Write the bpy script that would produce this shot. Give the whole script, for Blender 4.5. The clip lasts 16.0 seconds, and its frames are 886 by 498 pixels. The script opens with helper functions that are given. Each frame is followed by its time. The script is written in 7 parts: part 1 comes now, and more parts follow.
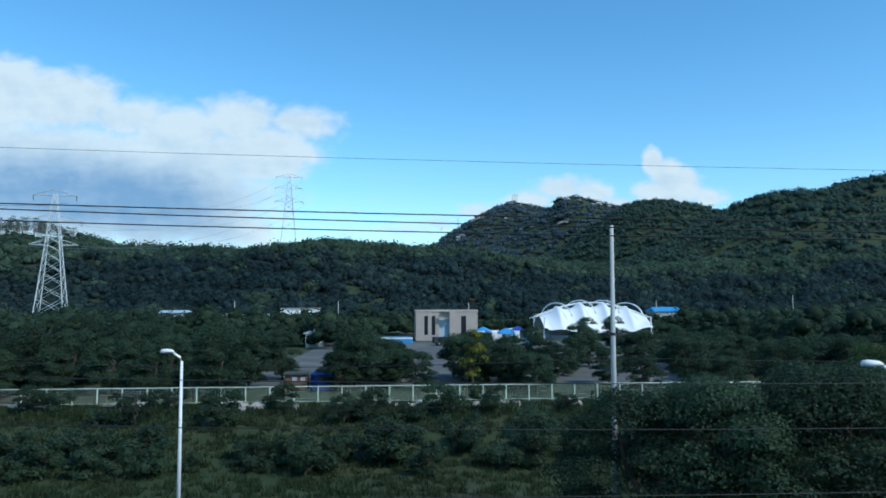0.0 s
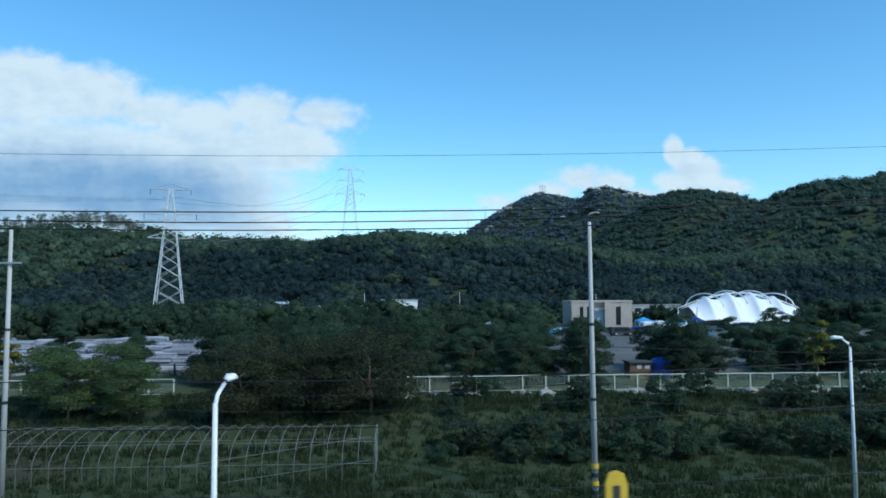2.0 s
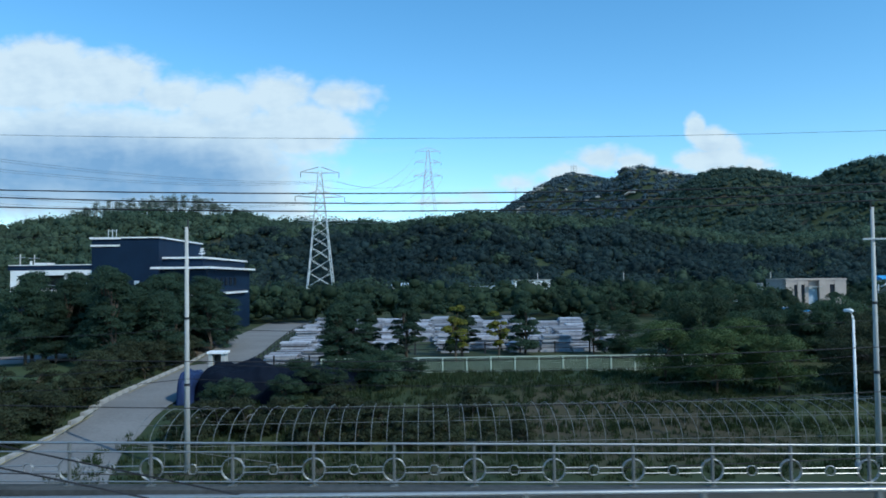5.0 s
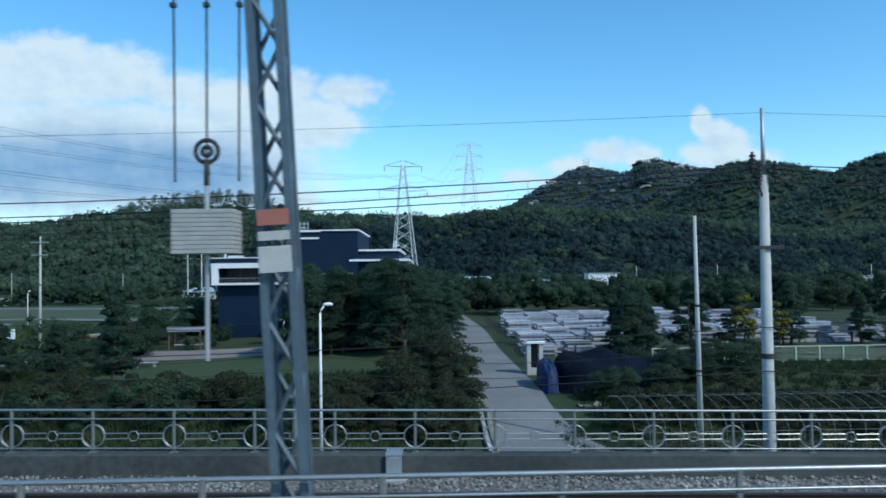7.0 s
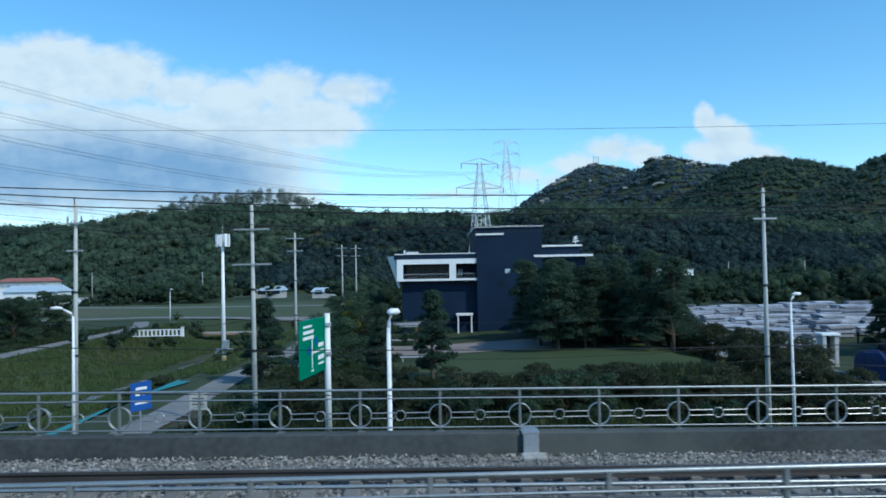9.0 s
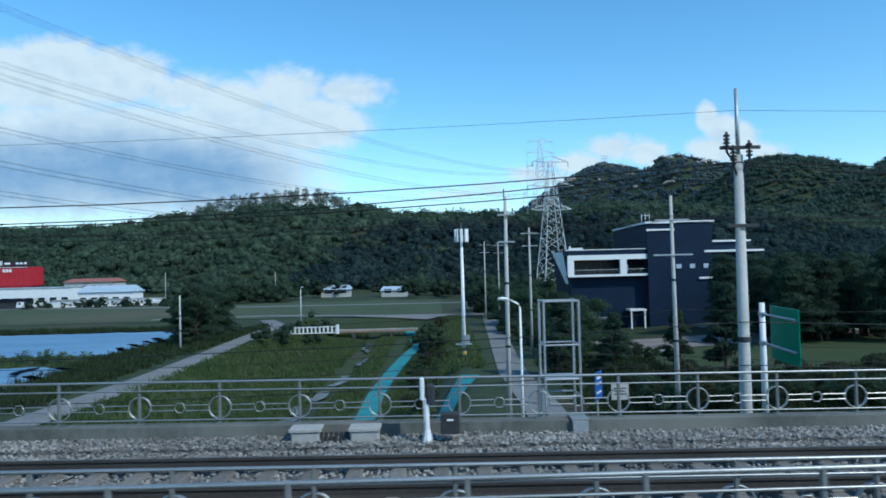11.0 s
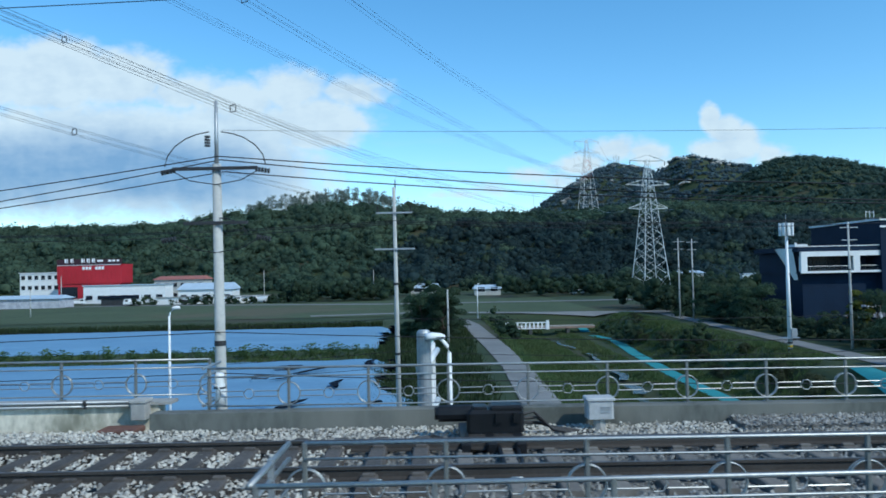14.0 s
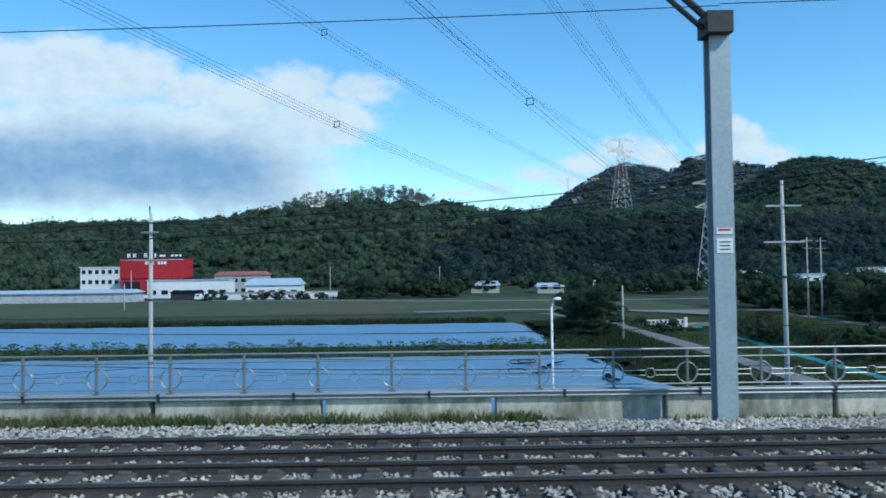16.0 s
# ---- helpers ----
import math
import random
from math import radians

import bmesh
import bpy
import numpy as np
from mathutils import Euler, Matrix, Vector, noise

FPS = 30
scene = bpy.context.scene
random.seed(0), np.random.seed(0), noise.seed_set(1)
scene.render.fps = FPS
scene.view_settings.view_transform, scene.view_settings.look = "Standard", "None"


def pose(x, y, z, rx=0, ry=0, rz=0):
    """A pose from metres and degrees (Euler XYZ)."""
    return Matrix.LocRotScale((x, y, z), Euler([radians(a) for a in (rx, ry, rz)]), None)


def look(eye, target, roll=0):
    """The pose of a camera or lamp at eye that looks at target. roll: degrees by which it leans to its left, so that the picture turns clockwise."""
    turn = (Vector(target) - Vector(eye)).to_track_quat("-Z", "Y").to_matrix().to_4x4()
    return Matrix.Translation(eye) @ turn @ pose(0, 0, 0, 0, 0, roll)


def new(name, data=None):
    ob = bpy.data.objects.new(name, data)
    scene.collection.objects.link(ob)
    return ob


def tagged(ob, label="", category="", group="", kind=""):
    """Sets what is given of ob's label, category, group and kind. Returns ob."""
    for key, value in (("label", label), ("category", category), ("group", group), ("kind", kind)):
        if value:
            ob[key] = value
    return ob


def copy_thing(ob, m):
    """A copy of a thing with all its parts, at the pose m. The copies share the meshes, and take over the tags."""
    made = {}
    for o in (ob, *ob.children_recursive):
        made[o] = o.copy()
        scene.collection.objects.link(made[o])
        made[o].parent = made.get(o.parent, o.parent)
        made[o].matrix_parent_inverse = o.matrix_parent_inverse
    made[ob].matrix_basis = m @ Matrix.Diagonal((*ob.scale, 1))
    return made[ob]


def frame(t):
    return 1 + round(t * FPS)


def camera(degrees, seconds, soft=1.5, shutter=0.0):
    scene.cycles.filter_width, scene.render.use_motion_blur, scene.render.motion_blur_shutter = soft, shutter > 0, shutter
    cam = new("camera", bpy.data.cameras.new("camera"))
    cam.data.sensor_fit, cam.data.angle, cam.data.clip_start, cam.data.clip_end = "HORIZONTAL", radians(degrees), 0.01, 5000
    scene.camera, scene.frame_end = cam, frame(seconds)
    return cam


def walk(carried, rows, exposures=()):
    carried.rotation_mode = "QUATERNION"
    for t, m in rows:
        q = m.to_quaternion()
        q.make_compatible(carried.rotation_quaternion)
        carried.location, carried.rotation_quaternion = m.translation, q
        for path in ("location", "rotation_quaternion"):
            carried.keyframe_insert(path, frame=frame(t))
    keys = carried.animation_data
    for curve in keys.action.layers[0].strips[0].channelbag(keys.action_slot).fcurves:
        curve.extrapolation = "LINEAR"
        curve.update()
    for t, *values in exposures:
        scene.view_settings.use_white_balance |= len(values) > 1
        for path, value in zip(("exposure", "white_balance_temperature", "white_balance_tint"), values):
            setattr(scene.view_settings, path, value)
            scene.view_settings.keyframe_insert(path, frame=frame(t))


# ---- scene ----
import itertools

# The eye rides 8 m above the datum along a straight track; rows: seconds, x, yaw, pitch, lean.
cam = camera(62.2, 16.0, soft=1.7, shutter=0.07)
PATH = [
    (0.0, -0.0, -4.48, 4.36, -0.12),
    (0.5, -6.5, -4.09, 4.26, -0.11),
    (1.0, -13.02, -3.66, 4.1, -0.12),
    (1.5, -19.54, -3.24, 3.96, -0.18),
    (2.0, -26.04, -2.92, 3.7, -0.27),
    (2.5, -32.49, -2.54, 3.37, -0.33),
    (3.0, -38.88, -2.3, 3.25, -0.34),
    (3.5, -45.21, -2.09, 2.94, -0.41),
    (4.0, -51.45, -1.85, 2.68, -0.49),
    (4.5, -57.59, -1.61, 2.45, -0.57),
    (5.0, -63.64, -1.39, 2.26, -0.66),
    (5.5, -69.57, -1.2, 2.1, -0.74),
    (6.0, -75.37, -1.06, 1.96, -0.81),
    (6.5, -81.07, -1.0, 1.83, -0.85),
    (7.0, -86.66, -0.97, 1.82, -0.8),
    (7.5, -92.17, -0.96, 1.77, -0.82),
    (8.0, -97.64, -0.91, 1.65, -0.89),
    (8.5, -103.07, -0.77, 1.78, -1.02),
    (9.0, -108.43, -0.68, 1.71, -1.13),
    (9.5, -113.68, -0.61, 1.68, -1.21),
    (10.0, -118.83, -0.55, 1.68, -1.28),
    (10.5, -123.86, -0.51, 1.69, -1.36),
    (11.0, -128.79, -0.48, 1.7, -1.43),
    (11.5, -133.63, -0.45, 1.7, -1.49),
    (12.0, -138.37, -0.42, 1.67, -1.5),
    (12.5, -143.05, -0.25, 1.8, -1.47),
    (13.0, -147.65, -0.19, 1.7, -1.31),
    (13.5, -152.2, -0.3, 1.68, -1.25),
    (14.0, -156.69, -0.27, 1.75, -1.23),
    (14.5, -161.16, -0.07, 1.76, -1.17),
    (15.0, -165.63, 0.05, 1.72, -1.02),
    (15.5, -170.14, -0.15, 1.66, -0.78),
    (16.0, -174.71, 0.07, 1.63, -0.75),
]
walk(cam, [(t, pose(x, 0, 8.0, 90 + p, -r, w)) for t, x, w, p, r in PATH], [(0.0, 0.0, 5750, 0), (16.0, 0.0, 5750, 0)])
H = 8.0

# ---------------------------------------------------------------- node expressions


class E:
    """A value in a node tree that can be reckoned with."""

    def __init__(self, nt, out):
        self.nt, self.out = nt, out

    def op(self, kind, *others):
        n = self.nt.nodes.new("ShaderNodeMath")
        n.operation = kind
        for i, o in enumerate((self, *others)):
            if isinstance(o, E):
                self.nt.links.new(o.out, n.inputs[i])
            else:
                n.inputs[i].default_value = o
        return E(self.nt, n.outputs[0])

    def __add__(self, o):
        return self.op("ADD", o)

    def __sub__(self, o):
        return self.op("SUBTRACT", o)

    def __mul__(self, o):
        return self.op("MULTIPLY", o)

    def __truediv__(self, o):
        return self.op("DIVIDE", o)

    def max(self, o):
        return self.op("MAXIMUM", o)

    def min(self, o):
        return self.op("MINIMUM", o)

    def step(self, a, b):
        n = self.nt.nodes.new("ShaderNodeMapRange")
        n.interpolation_type = "SMOOTHSTEP"
        self.nt.links.new(self.out, n.inputs[0])
        n.inputs[1].default_value, n.inputs[2].default_value = a, b
        return E(self.nt, n.outputs[0])


def mix(nt, fac, a, b):
    n = nt.nodes.new("ShaderNodeMix")
    n.data_type = "RGBA"
    for sock, v in ((n.inputs[0], fac), (n.inputs[6], a), (n.inputs[7], b)):
        if isinstance(v, E):
            nt.links.new(v.out, sock)
        elif isinstance(v, (int, float)):
            sock.default_value = v
        else:
            sock.default_value = (*v, 1)
    return E(nt, n.outputs[2])


def noise_tex(nt, vec, scale, detail=4.0, rough=0.55):
    n = nt.nodes.new("ShaderNodeTexNoise")
    n.inputs["Scale"].default_value, n.inputs["Detail"].default_value, n.inputs["Roughness"].default_value = scale, detail, rough
    nt.links.new(vec.out, n.inputs["Vector"])
    return E(nt, n.outputs["Fac"])


# ---------------------------------------------------------------- sky, clouds and sun
SUN_EL, SUN_AZ = radians(42), radians(131)   # azimuth clockwise from +y: behind the eye, to the right
world = bpy.data.worlds.new("sky")
scene.world = world
world.use_nodes = True
wt = world.node_tree
wt.nodes.clear()
tc = wt.nodes.new("ShaderNodeTexCoord")
sep = wt.nodes.new("ShaderNodeSeparateXYZ")
wt.links.new(tc.outputs["Generated"], sep.inputs[0])
dx, dy, dz = (E(wt, sep.outputs[i]) for i in range(3))
ahead = dy.max(0.02)
u, v = dx / ahead, dz / ahead
comb = wt.nodes.new("ShaderNodeCombineXYZ")
wt.links.new(u.out, comb.inputs[0])
wt.links.new((v * 1.7).out, comb.inputs[1])
uv = E(wt, comb.outputs[0])
big, fine = noise_tex(wt, uv, 5.0, 6, 0.55), noise_tex(wt, uv, 26, 5, 0.6)


def billow(du, dv, scale, detail=3.0):
    """Rounded puffs with creases between them."""
    c = wt.nodes.new("ShaderNodeCombineXYZ")
    wt.links.new((u + du).out, c.inputs[0])
    wt.links.new((v * 1.35 + dv).out, c.inputs[1])
    return (noise_tex(wt, E(wt, c.outputs[0]), scale, detail, 0.5) * 2.0 - 1.0).op("ABSOLUTE")


puff = billow(0.0, 0.0, 13) * 0.050 + billow(3.0, 1.0, 34) * 0.024 + (fine - 0.5) * 0.022 - 0.017
bend = (big - 0.5) * 0.055


def lobes(spec):
    """Union of soft ellipses: centre across, centre up, half width, half height."""
    out = None
    for cu, cv, ru, rv in spec:
        a, b = (u - cu) / ru, (v - cv) / rv
        d = ((a * a + b * b).op("SQRT") * -1.0 + 1.0) * rv
        out = d if out is None else out.max(d)
    return out


# the long bank of cloud: heaped crowns along a slanting top, and a soft flat body below them
crowns = lobes([(-0.118, 0.246, 0.052, 0.024), (-0.112, 0.203, 0.034, 0.018), (-0.200, 0.252, 0.062, 0.032), (-0.275, 0.238, 0.080, 0.034), (-0.345, 0.252, 0.075, 0.030),
                (-0.430, 0.274, 0.080, 0.044), (-0.530, 0.280, 0.095, 0.054), (-0.650, 0.280, 0.130, 0.056), (-0.170, 0.205, 0.080, 0.045)])
crowns = (crowns + puff * 0.55 + bend * 0.22 + 0.015).step(0.0, 0.026)
body = (((u + 0.098) * -0.50).min((v - 0.050) * 0.9).min(v * -1.0 + 0.268) + puff * 0.7 + bend * 0.9).step(-0.006, 0.045)
bank = crowns.max(body)
# low heaps over the hills to the right
heap1 = (lobes([(0.376, 0.202, 0.018, 0.028), (0.394, 0.184, 0.030, 0.026), (0.424, 0.175, 0.030, 0.020), (0.400, 0.158, 0.062, 0.026), (0.455, 0.152, 0.040, 0.018)]) + puff * 0.36 + bend * 0.10 + 0.004).step(0.0, 0.014)
heap2 = (lobes([(0.242, 0.162, 0.036, 0.019), (0.288, 0.157, 0.034, 0.018), (0.200, 0.143, 0.040, 0.017), (0.330, 0.140, 0.040, 0.012)]) + puff * 0.36 + 0.008).step(0.0, 0.015)
heap3 = (lobes([(0.128, 0.128, 0.034, 0.017), (0.072, 0.112, 0.034, 0.012), (0.168, 0.118, 0.040, 0.016), (0.020, 0.104, 0.050, 0.010)]) + puff * 0.40 + 0.006).step(0.0, 0.016) * 0.92
streak = wt.nodes.new("ShaderNodeCombineXYZ")
wt.links.new((u * 0.45).out, streak.inputs[0])
wt.links.new((v * 2.4).out, streak.inputs[1])
thin = noise_tex(wt, E(wt, streak.outputs[0]), 11, 6, 0.6)
wisp = thin.step(0.50, 0.72) * (v * -4.2 + 0.95).max(0.0) * (u * -1.6 + 0.85).max(0.12).min(1.0) * 0.62
front = dy.step(0.0, 0.15)
cover = bank.max(heap1).max(heap2).max(heap3).max(wisp) * front
sky = wt.nodes.new("ShaderNodeTexSky")
sky.sky_type, sky.sun_disc = "NISHITA", False
sky.sun_elevation, sky.sun_rotation = SUN_EL, SUN_AZ
sky.altitude, sky.air_density, sky.dust_density, sky.ozone_density = 100, 1.0, 0.2, 3.0
rich = wt.nodes.new("ShaderNodeHueSaturation")
rich.inputs["Saturation"].default_value, rich.inputs["Value"].default_value = 1.19, 1.25
rich.inputs["Hue"].default_value = 0.493
wt.links.new(sky.outputs[0], rich.inputs["Color"])
skycol = E(wt, rich.outputs[0])
# cloud colour: bright tops, blue-grey undersides
under = (v * -1.0 + 0.222 + bend * 1.6).step(0.0, 0.070) * ((v - 0.085 + bend * 1.4).step(0.0, 0.045) * 0.55 + 0.45) * (u * -1.0 - 0.130 + bend).step(0.0, 0.16)
lee = (billow(0.0, 0.0, 13) - billow(0.016, 0.022, 13)) * -1.15 + (billow(3.0, 1.0, 34) - billow(3.008, 1.010, 34)) * -0.45
cloudcol = mix(wt, (under * 0.9 + lee * 0.30 + (thin - 0.52) * 0.55 + 0.06).max(0.0).min(1.0), (5.0, 5.4, 5.7), (1.45, 2.35, 3.75))
both = mix(wt, cover * 0.93, skycol, cloudcol)
bg = wt.nodes.new("ShaderNodeBackground")
bg.inputs[1].default_value = 0.15
wt.links.new(both.out, bg.inputs[0])
wo = wt.nodes.new("ShaderNodeOutputWorld")
wt.links.new(bg.outputs[0], wo.inputs[0])
sun = new("sun", bpy.data.lights.new("sun", "SUN"))
sun.data.energy, sun.data.angle, sun.data.color = 3.1, radians(0.53), (1.0, 0.92, 0.80)
sun.matrix_world = look((0, 0, 0), (-math.sin(SUN_AZ) * math.cos(SUN_EL), -math.cos(SUN_AZ) * math.cos(SUN_EL), -math.sin(SUN_EL)))

# ---------------------------------------------------------------- materials


def mat(name, c1, c2=None, scale=1.0, fine=14.0, rough=0.8, metal=0.0, bump=0.0, rnd=0.0, island=0.0, spec=0.3, stretch=(1, 1, 1), c3=None, tone=0.0, leaf=0.0):
    m = bpy.data.materials.new(name)
    m.use_nodes = True
    nt = m.node_tree
    b = nt.nodes["Principled BSDF"]
    tc = nt.nodes.new("ShaderNodeTexCoord")
    mp = nt.nodes.new("ShaderNodeMapping")
    mp.inputs["Scale"].default_value = stretch
    nt.links.new(tc.outputs["Object"], mp.inputs[0])
    vec = E(nt, mp.outputs[0])
    c2 = c2 or tuple(0.75 * k for k in c1)
    n1, n2 = noise_tex(nt, vec, scale, 5), noise_tex(nt, vec, fine, 3)
    fac = (n1 * 0.6 + n2 * 0.4).step(0.36, 0.64)
    col = mix(nt, fac, c1, c2)
    if c3:
        col = mix(nt, noise_tex(nt, vec, scale * 0.37, 4).step(0.52, 0.66), col, c3)
    val = None
    if rnd:
        n = nt.nodes.new("ShaderNodeObjectInfo")
        val = (E(nt, n.outputs["Random"]) - 0.5) * (2 * rnd) + 1.0
    if island:
        n = nt.nodes.new("ShaderNodeNewGeometry")
        w = (E(nt, n.outputs["Random Per Island"]) - 0.5) * (2 * island) + 1.0
        val = w if val is None else val * w
    if tone:
        n = nt.nodes.new("ShaderNodeAttribute")
        n.attribute_name = "tone"
        w = (E(nt, n.outputs["Fac"]) - 0.5) * (2 * tone) + 1.0
        val = w if val is None else val * w
    if val is not None:
        h = nt.nodes.new("ShaderNodeHueSaturation")
        nt.links.new(val.out, h.inputs["Value"])
        nt.links.new(col.out, h.inputs["Color"])
        col = E(nt, h.outputs[0])
    nt.links.new(col.out, b.inputs["Base Color"])
    b.inputs["Metallic"].default_value = metal
    b.inputs["Specular IOR Level"].default_value = spec
    rr = (n2 - 0.5) * 0.25 + rough
    nt.links.new(rr.out, b.inputs["Roughness"])
    if bump:
        bp = nt.nodes.new("ShaderNodeBump")
        bp.inputs["Strength"].default_value = 0.6
        bp.inputs["Distance"].default_value = bump
        nt.links.new((n1 * 0.4 + n2 * 0.6).out, bp.inputs["Height"])
        nt.links.new(bp.outputs[0], b.inputs["Normal"])
    if leaf:
        # thin leaves let part of the light through
        tr = nt.nodes.new("ShaderNodeBsdfTranslucent")
        nt.links.new(col.out, tr.inputs["Color"])
        mx = nt.nodes.new("ShaderNodeMixShader")
        mx.inputs[0].default_value = leaf
        nt.links.new(b.outputs[0], mx.inputs[1])
        nt.links.new(tr.outputs[0], mx.inputs[2])
        nt.links.new(mx.outputs[0], nt.nodes["Material Output"].inputs["Surface"])
    return m


LEAF = mat("leaf_broad", (0.038, 0.068, 0.040), (0.056, 0.090, 0.050), 0.5, 3, 0.65, island=0.14, rnd=0.3, spec=0.2, leaf=0.5)
BELT = mat("leaf_tree_belt", (0.033, 0.058, 0.036), (0.052, 0.080, 0.045), 0.05, 0.6, 0.7, island=0.10, tone=0.3, spec=0.15, leaf=0.5)
LEAF_Y = mat("leaf_yellowing", (0.20, 0.19, 0.03), (0.10, 0.13, 0.03), 0.8, 4, 0.65, island=0.2, spec=0.25, leaf=0.5)
LEAF_P = mat("leaf_pine", (0.032, 0.062, 0.042), (0.049, 0.083, 0.052), 0.5, 3, 0.7, island=0.14, rnd=0.2, spec=0.2, leaf=0.5)
LEAF_BR = mat("leaf_brownish", (0.04, 0.055, 0.03), (0.062, 0.07, 0.038), 0.4, 3, 0.75, island=0.14, rnd=0.2, spec=0.2, leaf=0.5)
# the train window's blue veil is put into this leaf colour
WOODS = mat("leaf_veiled_woods", (0.056, 0.094, 0.066), (0.090, 0.130, 0.084), 0.011, 0.05, 0.75, island=0.14, tone=0.30, spec=0.12, leaf=0.5)
# darkened copy of WOODS: the hillside's cloud shadow sits in this colour
SHADED_WOODS = mat("leaf_shaded_woods", (0.028, 0.050, 0.054), (0.043, 0.070, 0.068), 0.014, 0.06, 0.75, island=0.14, tone=0.28, spec=0.12, leaf=0.5)
# slope greens with bluish haze mixed into the colour
SLOPE = mat("leaf_hazed_slope_woods", (0.060, 0.102, 0.086), (0.084, 0.125, 0.098), 0.006, 0.03, 0.8, island=0.08, tone=0.16, spec=0.1, leaf=0.5)
# haze of the distance is put into this leaf colour, paler and bluer
WOODS_FAR = mat("leaf_hazed_far_woods", (0.084, 0.130, 0.158), (0.107, 0.152, 0.172), 0.005, 0.02, 0.8, island=0.06, tone=0.10, spec=0.1, leaf=0.5)
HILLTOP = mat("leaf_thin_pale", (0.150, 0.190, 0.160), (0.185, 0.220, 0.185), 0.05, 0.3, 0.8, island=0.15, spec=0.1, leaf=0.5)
BARK = mat("bark", (0.10, 0.075, 0.055), (0.05, 0.04, 0.03), 3, 20, 0.9, bump=0.02, stretch=(1, 1, 0.3))
STEEL = mat("stainless_steel", (0.40, 0.41, 0.41), (0.31, 0.32, 0.32), 1.5, 30, 0.45, 0.75, spec=0.5)
GALV = mat("galvanised_steel", (0.42, 0.44, 0.46), (0.33, 0.35, 0.37), 1.2, 18, 0.5, 0.6, spec=0.4)
GALV_PALE = mat("pale_galvanised_steel", (0.36, 0.41, 0.44), (0.29, 0.34, 0.37), 1.0, 16, 0.5, 0.25, spec=0.4)
GALV_BLUE = mat("grey_blue_painted_steel", (0.1, 0.135, 0.165), (0.075, 0.105, 0.135), 1.2, 18, 0.5, 0.2, spec=0.4)
GALV_DULL = mat("dull_galvanised_steel", (0.20, 0.21, 0.205), (0.14, 0.148, 0.145), 1.2, 18, 0.6, 0.3, spec=0.4)
PYLON = mat("pylon_steel", (0.68, 0.71, 0.71), (0.58, 0.61, 0.61), 0.3, 5, 0.6, 0.3)
PYLON_RED = mat("red_painted_steel", (0.55, 0.16, 0.10), (0.48, 0.13, 0.09), 0.3, 5, 0.6, 0.0)
PYLON_WHITE = mat("white_painted_steel", (0.75, 0.74, 0.72), (0.66, 0.66, 0.65), 0.3, 5, 0.6, 0.0)
WHITE = mat("white_paint", (0.78, 0.79, 0.80), (0.70, 0.71, 0.72), 1.0, 12, 0.5)
CONC = mat("concrete", (0.40, 0.39, 0.37), (0.30, 0.30, 0.29), 0.7, 9, 0.9, bump=0.004, c3=(0.24, 0.235, 0.22))
CONC_POLE = mat("spun_concrete", (0.46, 0.46, 0.44), (0.38, 0.38, 0.37), 0.8, 14, 0.85, bump=0.002)
CONC_WALL = mat("stained_concrete", (0.56, 0.525, 0.44), (0.27, 0.258, 0.205), 1.6, 10, 0.9, bump=0.008, stretch=(1, 1, 0.45), c3=(0.14, 0.14, 0.105), rnd=0.35)
# weathered concrete, darkened further by cloud shade put into the colour
CONC_DARK = mat("weathered_shaded_concrete", (0.078, 0.083, 0.082), (0.044, 0.048, 0.048), 0.6, 8, 0.9, bump=0.004, c3=(0.095, 0.102, 0.093))
SLEEPER = mat("sleeper_concrete", (0.19, 0.175, 0.158), (0.13, 0.12, 0.11), 1.5, 20, 0.9, bump=0.004, rnd=0.2)
BALLAST = mat("ballast_bed", (0.19, 0.184, 0.172), (0.115, 0.11, 0.103), 6, 30, 0.95, bump=0.03)
# bridge ballast, with cloud shade put into its colour
STONE = mat("shaded_ballast_stone", (0.285, 0.28, 0.262), (0.158, 0.154, 0.146), 0.35, 5, 0.9, island=0.45)
# mossy parapet concrete, lighter because sunlight is put into its colour
CONC_MID = mat("mossy_sunlit_concrete", (0.15, 0.155, 0.142), (0.088, 0.094, 0.084), 0.7, 8, 0.9, bump=0.004, c3=(0.185, 0.185, 0.165), stretch=(1, 1, 0.4))
# the same ballast as STONE, sunlight put into its colour
STONE_SUNLIT = mat("sunlit_ballast_stone", (0.55, 0.522, 0.46), (0.345, 0.33, 0.297), 0.35, 5, 0.9, island=0.36)
RAIL = mat("rail_steel", (0.075, 0.066, 0.06), (0.05, 0.045, 0.042), 1.0, 25, 0.7, 0.3)
RAIL_TOP = mat("rail_head_steel", (0.13, 0.12, 0.115), (0.09, 0.083, 0.08), 1.0, 25, 0.5, 0.5)
GRASS = mat("rough_grass", (0.024, 0.041, 0.016), (0.045, 0.058, 0.022), 0.12, 1.6, 0.9, bump=0.12, c3=(0.050, 0.045, 0.026))
BLADE = mat("grass_blades", (0.033, 0.055, 0.022), (0.052, 0.072, 0.029), 0.3, 3, 0.8, island=0.35, leaf=0.5)
BLADE_DRY = mat("dry_grass", (0.20, 0.20, 0.085), (0.10, 0.135, 0.05), 0.6, 3, 0.8, island=0.35, leaf=0.5)
# bank herbs, brighter than BLADE: sunshine is put into the green
BLADE_SUN = mat("sunlit_herb_leaves", (0.085, 0.135, 0.045), (0.115, 0.15, 0.06), 0.15, 2, 0.8, island=0.3, leaf=0.5)
LAWN = mat("lawn", (0.034, 0.055, 0.018), (0.048, 0.066, 0.024), 0.2, 3, 0.9, bump=0.05)
